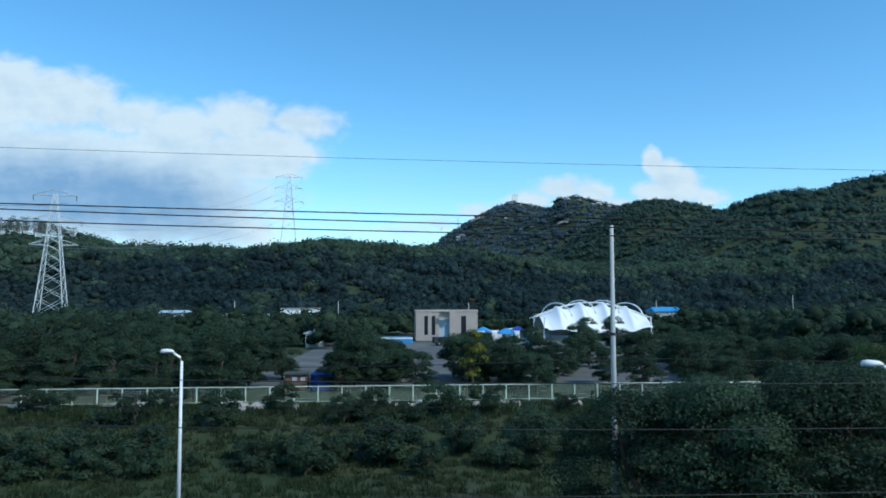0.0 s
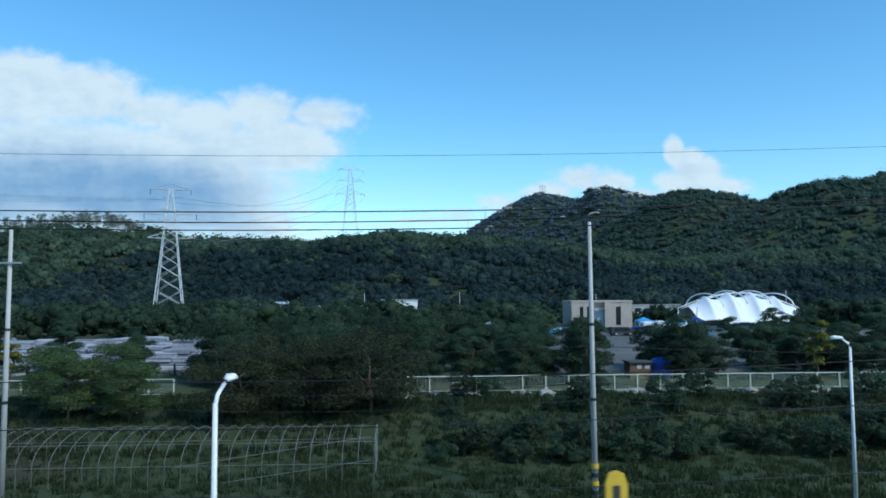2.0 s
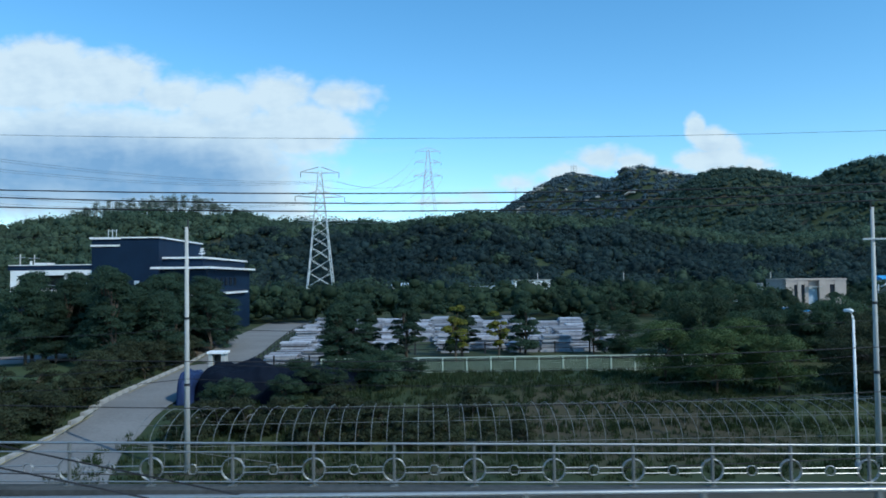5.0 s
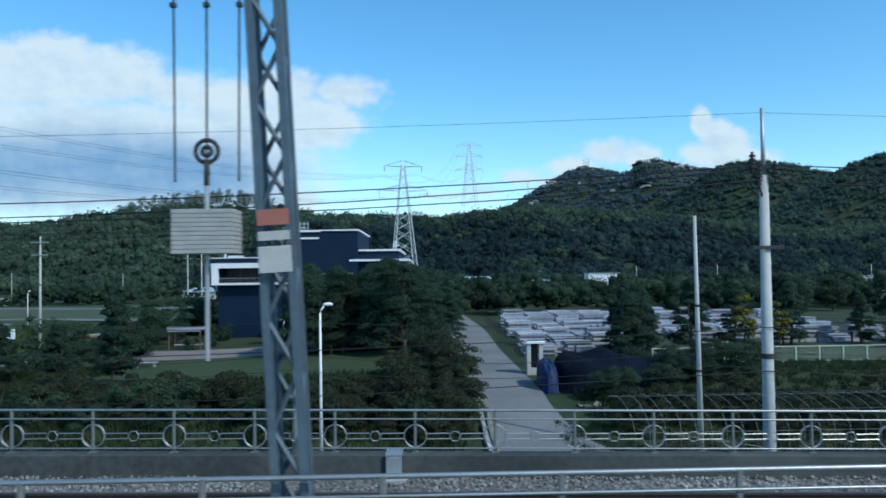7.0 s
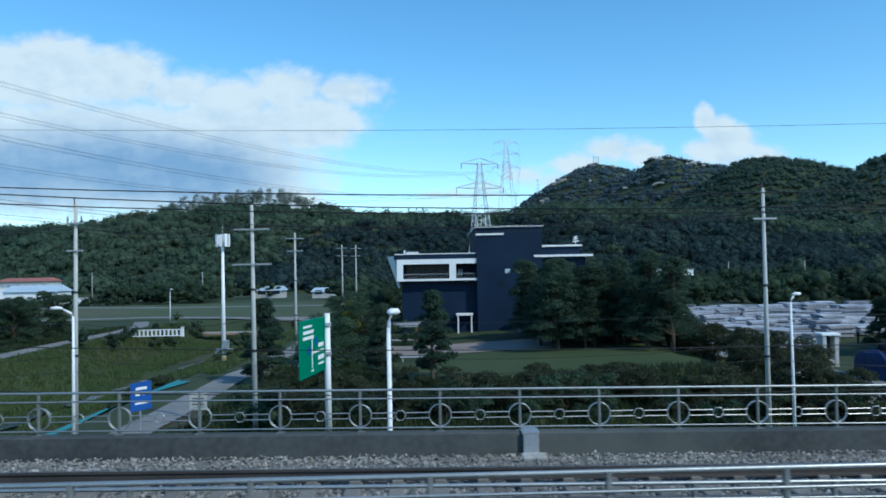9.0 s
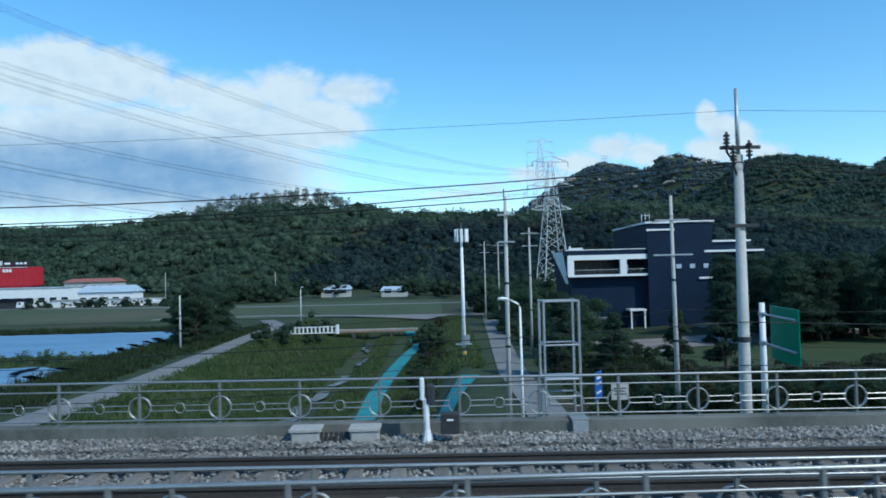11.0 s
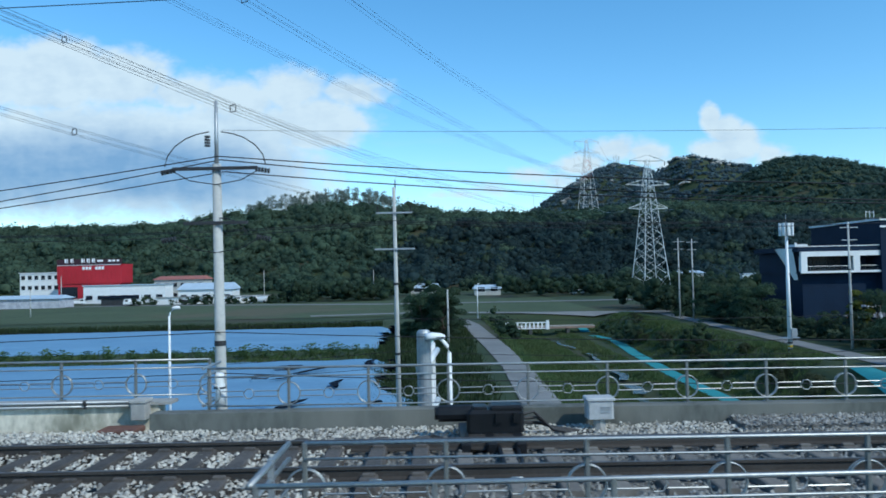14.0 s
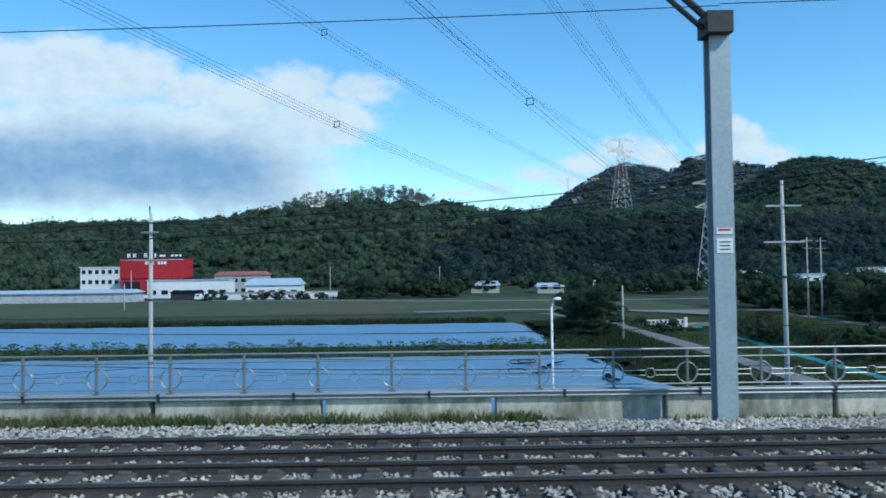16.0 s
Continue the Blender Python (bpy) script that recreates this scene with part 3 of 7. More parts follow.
def woods(name, spots, size, cards, card, material, label, seed, lobes=7, tall=1.0):
    """Crowns of a far wood: per tree several lumpy lobes, overgrown with loose leaf clumps, joined."""
    rng = np.random.default_rng(seed)
    P = np.array(spots, np.float32)
    n = len(P)
    s = size * rng.choice((0.62, 0.8, 1.0, 1.0, 1.18, 1.45), n) * rng.uniform(0.9, 1.1, n)
    k = np.arange(cards) % lobes
    la = rng.uniform(0, 2 * np.pi, (n, lobes))
    lr = np.where(np.arange(lobes) == 0, 0.0, rng.uniform(0.20, 0.48, (n, lobes)))
    lz = np.where(np.arange(lobes) == 0, rng.uniform(0.42, 0.60, (n, lobes)), rng.uniform(0.05, 0.42, (n, lobes))) * tall
    lw = rng.uniform(0.20, 0.31, (n, lobes))
    L = np.stack([lr * np.cos(la), lr * np.sin(la), lz], -1)
    M = L[:, k]
    th, cz = rng.uniform(0, 2 * np.pi, (n, cards)), rng.uniform(-0.35, 1.0, (n, cards))
    rr = np.sqrt(np.maximum(0, 1 - cz ** 2))
    D = np.stack([rr * np.cos(th), rr * np.sin(th), cz * 0.9], -1)
    C = (M + D * (lw[:, k] * rng.uniform(0.72, 1.24, (n, cards)))[..., None]) * s[:, None, None]
    C += P[:, None, :]
    N = D + (M - np.array((0, 0, 0.2))) * 1.2 + np.array((0, 0, 0.35)) + rng.normal(0, 0.5, (n, cards, 3))
    N /= np.linalg.norm(N, axis=-1, keepdims=True)
    A = np.cross(N, rng.normal(0, 1, (n, cards, 3)))
    A /= np.linalg.norm(A, axis=-1, keepdims=True)
    B = np.cross(N, A)
    w = (card * s[:, None] / size * rng.uniform(0.6, 1.3, (n, cards)))[..., None]
    V = np.stack([C + (A * math.cos(a) + B * math.sin(a)) * w * rng.uniform(0.6, 1.0, (n, cards, 1)) for a in (0.0, 2.1, 4.2)], 2)
    leaf_v = V.reshape(-1, 3)
    leaf_f = np.arange(len(leaf_v)).reshape(-1, 3)
    lump = ICO_V[None, None] * rng.uniform(0.82, 1.04, (n, lobes, 12, 1)) * (lw * 0.68)[..., None, None] * np.array((1, 1, 0.92))
    core_v = ((L[:, :, None, :] + lump) * s[:, None, None, None] + P[:, None, None, :]).reshape(-1, 3)
    core_f = (np.arange(n * lobes)[:, None, None] * 12 + ICO_F[None]).reshape(-1, 3) + len(leaf_v)
    ob = new(name, np_mesh(name, np.concatenate([leaf_v, core_v]), np.concatenate([leaf_f, core_f]), material, True))
    t = rng.uniform(0, 1, n)
    tone = ob.data.attributes.new("tone", "FLOAT", "FACE")
    tone.data.foreach_set("value", np.concatenate([np.repeat(t, cards), np.repeat(t, lobes * len(ICO_F))]).astype(np.float32))
    return tagged(ob, label, "woods", kind="stuff")


rng = random.Random(5)
spots, stand = [], []
for x in np.arange(-560, 420, 6.6):
    for y in np.arange(236, 456, 7.0):
        px, py = x + rng.uniform(-3.2, 3.2), y + rng.uniform(-3.2, 3.2)
        z = ground_z(px, py)
        if z < flat_z(px) + 1.2 or (py > 445 and rng.random() < 0.5) or (-272 < px < -178 and py > 413):
            continue
        # cloud shadow on the lower and middle slope is put into darker leaf colour
        edge = 322 + 62 * smooth01((px + 240) / 130) + 34 * noise.noise((px * 0.013, py * 0.013, 4)) - 130 * smooth01((-150 - px) / 90)
        (stand if py < edge and rng.random() < 0.93 else spots).append((px, py, z - 0.3))
woods("hill_woods", spots, 10.2, 160, 0.62, WOODS, "dense mixed green woods covering the near hill", 1, tall=0.48)
woods("shaded_woods", stand, 9.8, 160, 0.60, SHADED_WOODS, "woods on the lower slope, cloud shade put into their colour", 6, tall=0.50)
# an open row of tall slender trees stands on the hilltop, with sky between the trunks
V, gt = [], G()
nrng = np.random.default_rng(2)
for i in range(135):
    x, y = rng.uniform(-270, -180), rng.uniform(428, 446)
    z = ground_z(x, y) - 0.5
    h = rng.uniform(8.0, 11.5) * (0.72 + 0.28 * smooth01((45 - abs(x + 225)) / 14))
    bend = rng.uniform(-0.6, 0.6)
    gt.tube([(x, y, z), (x + bend * 0.4, y, z + h * 0.5), (x + bend, y, z + h * 0.93)], 0.16, 5, 0.05)
    for k in range(rng.randint(6, 9)):
        f = rng.uniform(0.36, 1.0)
        reach = 1.5 * (1.15 - f) + 0.3
        a = rng.uniform(0, 6.28)
        c = np.array((x + bend * f + reach * math.cos(a), y + reach * math.sin(a), z + h * f))
        q = c + nrng.normal(0, 1, (42, 3)) * np.array((0.62, 0.62, 0.36))
        V.append((q[:, None, :] + nrng.normal(0, 0.20, (42, 3, 3))).reshape(-1, 3))
V = np.concatenate(V)
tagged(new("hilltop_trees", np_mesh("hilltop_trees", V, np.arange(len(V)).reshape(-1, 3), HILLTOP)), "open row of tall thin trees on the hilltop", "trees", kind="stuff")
single("hilltop_trunks", gt, CONC_POLE, "bare pale trunks of the hilltop trees", "trees", kind="stuff")
spots = []
for y in np.arange(620, 1420, 13):
    for x in np.arange(110, min(1150, y * 0.86), 11.5):
        px, py = x + rng.uniform(-7, 7), y + rng.uniform(-8, 8)
        h = ground_z(px, py)
        if h > 24:
            spots.append((px, py, h - 0.5))
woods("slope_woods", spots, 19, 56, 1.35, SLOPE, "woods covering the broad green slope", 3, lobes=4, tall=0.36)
spots = []
for y in np.arange(1420, 2372, 17):
    for x in np.arange(20, 900, 13):
        px, py = x + rng.uniform(-8, 8), y + rng.uniform(-10, 10)
        h = ground_z(px, py)
        bare = noise.noise((px * 0.012, py * 0.012, 9))
        if h < 50 or (h > 190 and bare > 0.26 and py > 1700):
            continue
        spots.append((px, py, h - 0.8))
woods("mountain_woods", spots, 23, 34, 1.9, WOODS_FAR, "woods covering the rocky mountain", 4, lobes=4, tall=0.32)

# ---------------------------------------------------------------- railway: decks, walls, ballast, track
X0, X1 = 60.0, -250.0
stations = spaced(X0, X1, 2.5)
BREAK = -161.5     # here the bridge ends and the embankment begins


def deck(name, y0, y1, drop, thick, material, label, xs, zf, category="bridge deck"):
    g = G()
    g.sweep([(x, 0, zf(x)) for x in xs], [(y0, -drop), (y1, -drop), (y1, -drop - thick), (y0, -drop - thick)])
    return single(name, g, material, label, category, kind="structure")


bridge_x = [x for x in stations if x > BREAK] + [BREAK]
bank_x = [BREAK] + [x for x in stations if x < BREAK]
deck("bridge_deck", 6.75, 12.75, 0.62, 1.1, CONC_DARK, "weathered concrete deck of the neighbouring railway bridge, shade in its colour", bridge_x, rail_z)
deck("ballast_bed", 7.2, 12.1, 0.26, 0.34, BALLAST, "bed of grey crushed-stone ballast under the track", stations, rail_z, "ballast")
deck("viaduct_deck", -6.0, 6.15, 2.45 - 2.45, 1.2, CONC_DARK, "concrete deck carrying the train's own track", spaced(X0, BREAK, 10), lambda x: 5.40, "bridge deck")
deck("ballast_bed", -5.0, 5.2, 0.0, 0.3, BALLAST, "bed of grey crushed-stone ballast under the track", spaced(X0, X1, 10), lambda x: 5.71, "ballast")
deck("ballast_bed", 5.2, 7.2, 0.28, 0.5, BALLAST, "bed of grey crushed-stone ballast under the track", bank_x, rail_z, "ballast")
deck("ballast_bed", 11.45, 12.14, 0.10, 0.3, BALLAST, "bed of crushed stone heaped against the parapet", spaced(-119, -152, 2.5), rail_z, "ballast")
deck("ballast_bed", 12.1, 13.2, 0.42, 0.5, BALLAST, "bed of grey crushed-stone ballast under the track", bank_x, rail_z, "ballast")
deck("embankment", -8.0, 14.2, 0.9, 4.4, GRASS, "earth embankment under the railway", bank_x, rail_z, "embankment")


def wall_run(name, xs, y, w, top, height, material, label):
    g = G()
    g.sweep([(x, 0, rail_z(x) + top) for x in xs], [(y, 0), (y + w, 0), (y + w, -height), (y, -height)])
    return single(name, g, material, label, "parapet wall", kind="structure")


# one parapet in two tones: coloured as shaded first, as sunlit beyond
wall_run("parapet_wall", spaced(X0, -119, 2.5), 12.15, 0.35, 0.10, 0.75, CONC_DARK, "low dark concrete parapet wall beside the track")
wall_run("parapet_wall", spaced(-119, BREAK, 2.5), 12.15, 0.35, 0.10, 0.75, CONC_MID, "low greenish grey concrete parapet wall beside the track")
wall_run("parapet_kerb", spaced(X0, BREAK + 2.3, 2.5), 6.88, 0.25, 0.06, 0.6, CONC_DARK, "concrete kerb on the bridge edge")
wall_run("parapet_kerb", spaced(X0, BREAK + 2.3, 2.5), 12.52, 0.10, 0.04, 0.3, CONC, "concrete kerb on the bridge edge")
own_kerb = lerp_table((-158, -140, -110, -100, -77, -60, -46, -20), (5.72, 5.73, 5.765, 5.78, 5.785, 5.66, 5.50, 5.42))
g = G()
g.sweep([(x, 0, own_kerb(x)) for x in spaced(X0, BREAK + 2.3, 5)], [(5.42, 0), (5.68, 0), (5.68, -0.5), (5.42, -0.5)])
single("parapet_kerb", g, CONC_DARK, "concrete kerb on the bridge edge", "kerb", kind="structure")
# embankment wall in cast panels, each with its own stains
wall2 = thing("retaining_wall", (0, 0, 0), "stained pale concrete retaining wall with grass at its foot", "wall", kind="structure")
for a in spaced(BREAK - 0.2, X1, 3.0)[:-1]:
    g = G()
    z = rail_z(a - 1.5)
    g.box(0, 0, -0.42, 2.96, 0.30, 0.84, bev=0.02)
    part("wall_panel", g, CONC_WALL, wall2, loc=(a - 1.5, 13.32, z + 0.09))
g = G()
g.sweep([(x, 0, rail_z(x) + 0.09) for x in bank_x], [(13.12, 0.002), (13.5, 0.002), (13.5, 0.055), (13.12, 0.055)])
part("coping", g, CONC, wall2, "pale concrete coping")

# rails, with the turnout track that leaves towards the viewer
SEC = [(-0.068, -0.159), (0.068, -0.159), (0.068, -0.145), (0.012, -0.125), (0.012, -0.045), (0.036, -0.03), (0.036, 0), (-0.036, 0), (-0.036, -0.03), (-0.012, -0.045), (-0.012, -0.125), (-0.068, -0.145)]
track = thing("railway_track", (0, 0, 0), "railway track of brown steel rails on concrete sleepers", "railway track", kind="structure")
YC = 9.78


def rail(y_of, xs, dz=0.0):
    g = G()
    g.sweep([(x, y_of(x), rail_z(x) + dz) for x in xs], SEC)
    ob = part("rail", g, RAIL, track)
    g = G()
    g.sweep([(x, y_of(x), rail_z(x) + dz + 0.002) for x in xs], [(-0.030, 0), (0.030, 0), (0.026, 0.003), (-0.026, 0.003)])
    part("rail_head", g, RAIL_TOP, ob, "worn bright running surface")


for s in (-0.7175, 0.7175):
    rail(lambda x: YC + s, stations)
TURN = -163.4


def off(x):
    d = max(0.0, TURN - x)
    return -0.60 * smooth01(d / 6.0) - 0.012 * d


for s in (-0.7175, 0.7175):
    rail(lambda x: YC + s + off(x), [x for x in spaced(TURN - 1.5, X1, 1.5)], -0.004)
for s in (-0.7175, 0.7175):
    rail(lambda x: -0.9 + s, spaced(X0, X1, 10), 0.0)


def sleeper_mesh(material):
    g = G()
    g.prism([(-0.14, -0.2), (0.14, -0.2), (0.11, 0.0), (0.09, 0.012), (-0.09, 0.012), (-0.11, 0.0)], -1.3, 1.3)
    for s in (-0.7175, 0.7175):
        for d in (-0.11, 0.11):
            g.box(0, s + d, 0.03, 0.16, 0.07, 0.045, bev=0.012)
    return g.mesh("sleeper", material)


# ballast stones lying round the rails, the nearest stretch of the line
def stones(name, boxes, seed, label, material):
    """Loose stones: five-cornered lumps strewn over strips (x0, x1, y0, y1, sink, count)."""
    rng = np.random.default_rng(seed)
    base = np.array([(1, 0, 0), (-1, 0, 0), (0, 1, 0), (0, -1, 0), (0, 0, 1)], float)
    tri = np.array([(0, 2, 4), (2, 1, 4), (1, 3, 4), (3, 0, 4)])
    V, F, k = [], [], 0
    for x0, x1, y0, y1, sink, count in boxes:
        xs, ys = rng.uniform(x0, x1, count), rng.uniform(y0, y1, count)
        zs = np.array([rail_z(x) for x in xs]) - sink + rng.normal(0, 0.012, count)
        r = rng.uniform(0.015, 0.036, count)
        a, b = rng.uniform(0, 6.28, count), rng.uniform(-0.6, 0.6, count)
        P = base[None] * (r[:, None, None] * rng.uniform(0.6, 1.25, (count, 5, 1)))
        P += rng.normal(0, 0.2, (count, 5, 3)) * r[:, None, None]
        ca, sa, cb, sb = np.cos(a)[:, None], np.sin(a)[:, None], np.cos(b)[:, None], np.sin(b)[:, None]
        P[:, :4, 2] -= 0.35 * r[:, None]
        x, y, z = P[..., 0], P[..., 1], P[..., 2] * 0.85
        x, z = x * cb + z * sb, z * cb - x * sb
        x, y = x * ca - y * sa, x * sa + y * ca
        V.append(np.stack([x + xs[:, None], y + ys[:, None], z + zs[:, None]], -1).reshape(-1, 3))
        F.append((np.arange(count)[:, None, None] * 5 + tri[None]).reshape(-1, 3) + k)
        k += count * 5
    return tagged(new(name, np_mesh(name, np.concatenate(V), np.concatenate(F), material)), label, "ballast", kind="stuff")


stones("ballast_stones", [(-152, -119, 11.4, 12.14, 0.075, 11000), (-152, -119, 10.95, 11.5, 0.15, 9000), (-150, -78, 10.6, 12.12, 0.225, 29700), (-158, -95, 7.3, 9.0, 0.23, 27000), (-158, -95, 9.1, 10.5, 0.21, 21600)], 3, "loose grey crushed ballast stones, shade in their colour", STONE)
stones("ballast_stones", [(-205, -150, 10.55, 12.1, 0.17, 29700), (-205, -160, 12.1, 13.15, 0.36, 12150), (-205, -158, 7.3, 9.0, 0.135, 22950), (-205, -158, 9.1, 10.5, 0.140, 20250), (-205, -158, 5.4, 7.3, 0.19, 17550)], 4, "loose crushed ballast stones, paled in colour as in sunlight", STONE_SUNLIT)

# ---------------------------------------------------------------- ornamental steel railings
BAY = 1.34


def railing(name, y, xs, zf, label, fancy=True):
    """Posts every bay, two upper rails, a foot rail, and between them rings joined by twin bars."""
    ob = thing(name, (xs[0], y, zf(xs[0])), label, "railing", "railings of the railway bridge")
    ox, oz = xs[0], zf(xs[0])
    g = G()
    g.box(0, 0, 0.355, 0.046, 0.046, 0.71, bev=0.008)
    g.box(0, 0, 0.006, 0.13, 0.13, 0.012)
    post = g.mesh("post", GALV_DULL)
    big = G().ring((0, 0.0, 0.27), 0.185, 0.010, 28).ring((0, 0.04, 0.27), 0.185, 0.009, 28).mesh("ring", STEEL, True)
    small = G().ring((0, 0.0, 0.27), 0.09, 0.010, 6).mesh("small_ring", STEEL, True)
    for x in xs:
        part("post", post, None, ob, loc=(x - ox, 0, zf(x) - oz))
        part("ring", big, None, ob, loc=(x - ox, 0, zf(x) - oz))
    for i, (a, b) in enumerate(zip(xs, xs[1:])):
        m = (a + b) / 2
        part("small_ring", small, None, ob, loc=(m - ox, 0, zf(m) - oz))
    dense = spaced(xs[0], xs[-1], 2.7)
    for nm, h, r in (("top_rail", 0.70, 0.021), ("upper_rail", 0.56, 0.013), ("foot_rail", 0.075, 0.013)):
        part(nm, G().tube([(x - ox, -0.03 if nm != "top_rail" else 0, zf(x) - oz + h) for x in dense], r, 8), STEEL, ob, smooth=True)
    half = (abs(xs[1] - xs[0]) - 0.55) / 2
    bar = G().tube([(-half / 2, 0, 0), (half / 2, 0, 0)], 0.010, 5).mesh("bar", STEEL)
    for a, b in zip(xs, xs[1:]):
        s = 1 if b > a else -1
        m = (a + b) / 2
        for x in (m - s * (0.09 + half / 2), m + s * (0.09 + half / 2)):
            for h in (0.225, 0.315):
                part("bar", bar, None, ob, loc=(x - ox, 0, zf(x) - oz + h))
    return ob


railing("bridge_railing", 12.40, spaced(-20, -160.6, BAY), lambda x: rail_z(x) + 0.10, "shiny steel railing with rings on the bridge parapet")
railing("bridge_railing", 13.42, spaced(-160.9, -216, BAY), lambda x: rail_z(x) + 0.145, "shiny steel railing with rings on the retaining wall")
railing("bridge_railing", 7.0, spaced(-70, -158.0, BAY), lambda x: rail_z(x) + 0.06, "shiny steel railing with rings on the inner bridge edge")
railing("bridge_railing", 5.55, spaced(-20, -158.1, BAY), own_kerb, "shiny steel railing with rings on the train's own viaduct")
cl = thing("railing_gate", (-158.15, 5.55, 5.72), "steel cross railing closing the gap between the bridges", "railing")
for h, r in ((0.70, 0.03), (0.56, 0.022), (0.3, 0.015), (0.08, 0.02)):
    part("cross_rail", G().tube([(0, 0, h), (0, 1.45, h + rail_z(-158) + 0.06 - 5.72)], r, 6), STEEL, cl, smooth=True)
part("cross_post", G().box(0, 0.72, 0.35, 0.05, 0.05, 0.75), GALV, cl)

# ---------------------------------------------------------------- overhead-line masts


BRACE = []


def lattice_mast(x, y, z0, h, lean=0.0):
    """Square lattice mast: four legs and zigzag bracing on each face."""
    ob = thing("lattice_mast", (x, y, z0), "grey-blue steel lattice mast of the overhead line", "mast", "lattice masts along the viaduct")
    ob.matrix_basis = pose(x, y, z0, 0, -lean, 0)
    a = 0.11
    for sx in (-1, 1):
        for sy in (-1, 1):
            part("leg", G().box(sx * a, sy * a, h / 2, 0.06, 0.06, h), GALV_BLUE, ob)
    step = 0.42
    n = int((h - 0.3) / step)
    if not BRACE:
        BRACE.append(G().tube([(-a, 0, 0), (a, 0, step)], 0.02, 4).mesh("brace", GALV_BLUE))
        BRACE.append(G().tube([(a, 0, 0), (-a, 0, step)], 0.02, 4).mesh("brace", GALV_BLUE))
    for face in range(4):
        for k in range(n):
            o = part("brace", BRACE[k % 2], None, ob)
            o.matrix_basis = pose(0, 0, 0.15 + k * step, 0, 0, face * 90) @ pose(0, a, 0)
    part("base_plate", G().box(0, 0, 0.02, 0.6, 0.6, 0.04), GALV_BLUE, ob)
    return ob


for x in (-9.62, -48.60):
    m = lattice_mast(x, 5.74, 5.42, 7.2, 2.8)
    part("bracket", G().tube([(0, -0.1, 5.3), (0.1, -1.2, 5.9), (0.1, -2.6, 6.3)], 0.05, 6).box(0, -0.2, 5.15, 0.5, 0.25, 0.12), GALV_BLUE, m)
    part("number_plate", G().box(0, -0.185, 2.35, 0.28, 0.012, 0.22, bev=0.004), CONC_POLE, m, "pale number plate")
m = lattice_mast(-87.70, 5.76, 5.42, 7.2, 2.8)
part("red_plate", G().box(0, -0.19, 3.02, 0.24, 0.012, 0.12), ROOF_RED, m, "small red warning plate")
part("pale_plate", G().box(0, -0.19, 2.88, 0.24, 0.012, 0.07), CONC_POLE, m, "pale plate")
part("number_plate", G().box(0.0, -0.195, 2.70, 0.25, 0.012, 0.20, bev=0.004), CONC_POLE, m, "pale number plate")
# weights that tension the line, hung on wires beside the mast
tw = thing("line_tensioner", (-88.34, 5.56, 5.16), "tensioning weights of the overhead line hung on wires", "tensioner")
for d in (-0.24, 0.0, 0.24):
    part("wire", G().tube([(d, 0, 3.55 if d else 3.3), (d * 1.1, 0, 7.2)], 0.009, 5), CABLE, tw)
    part("clamp", G().box(d * 1.05, 0, 4.9, 0.045, 0.04, 0.03), DARK, tw)
part("pulley", G().ring((0, 0, 3.78), 0.085, 0.018, 16).ring((0, 0, 3.78), 0.035, 0.018, 10).box(0, 0, 3.62, 0.03, 0.05, 0.2), DARK, tw, "dark pulley wheel", smooth=True)
part("rod", G().tube([(0, 0, 2.2), (0, 0, 3.6)], 0.018, 6), GALV, tw)
for i in range(10):
    part("weight", G().box(0, 0, 3.02 + i * 0.033, 0.46, 0.26, 0.030, bev=0.005), CONC, tw)

st = thing("stay_wire", (-61.5, 5.35, 5.62), "twin steel stay wires of the lattice mast", "stay wires")
part("anchor_plate", G().box(0, 0, 0.02, 0.7, 0.75, 0.05), GALV_BLUE, st)
for d in (-0.25, 0.2):
    part("wire", G().tube([(0, d, 0), (-13.1, d * 0.9, 2.93), (-26.28, d * 0.6 + 0.2, 5.9)], 0.007, 5), CABLE, st)
    part("turnbuckle", G().tube([(-0.6, d, 0.135), (-1.1, d, 0.247)], 0.022, 6), GALV, st)

for x in (-170.1, -211.0):
    hb = thing("h_beam_mast", (x, 12.2, rail_z(x) - 0.42), "grey steel H-beam mast of the overhead line", "mast", "H-beam masts along the embankment")
    for s in (-1, 1):
        part("flange", G().box(0, s * 0.14, 3.4, 0.34, 0.022, 6.8), GALV_PALE, hb)
    part("web", G().box(0, 0, 3.4, 0.016, 0.27, 6.8), GALV_PALE, hb)
    part("base_plate", G().box(0, 0, 0.02, 0.55, 0.5, 0.05), GALV_BLUE, hb)
    g = G()
    g.box(-0.05, -0.1, 6.75, 0.42, 0.5, 0.35)
    g.tube([(-0.2, -0.1, 6.9), (-1.0, -0.3, 7.5)], 0.06, 6)
    g.tube([(-0.2, -0.1, 6.65), (-1.0, -0.3, 7.25)], 0.045, 6)
    part("cross_arm", g, DARK, hb)
    part("warning_plate", G().box(0, -0.162, 3.33, 0.26, 0.01, 0.10), WHITE, hb, "pale warning plate")
    part("red_band", G().box(0, -0.169, 3.35, 0.20, 0.006, 0.035), RED, hb)
    part("number_plate", G().box(0, -0.162, 3.09, 0.27, 0.01, 0.24, bev=0.003), WHITE, hb, "pale number plate")
    g = G()
    for k in range(3):
        g.box(0, -0.170, 3.15 - k * 0.06, 0.17, 0.006, 0.018)
    part("print_bars", g, DARK, hb)

# ---------------------------------------------------------------- poles, lamps and lines


def wire(pts_a, pts_b, sag, r, name="line"):
    a, b = Vector(pts_a), Vector(pts_b)
    n = 14
    return [tuple(a.lerp(b, i / n) - Vector((0, 0, 4 * sag * (i / n) * (1 - i / n)))) for i in range(n + 1)]


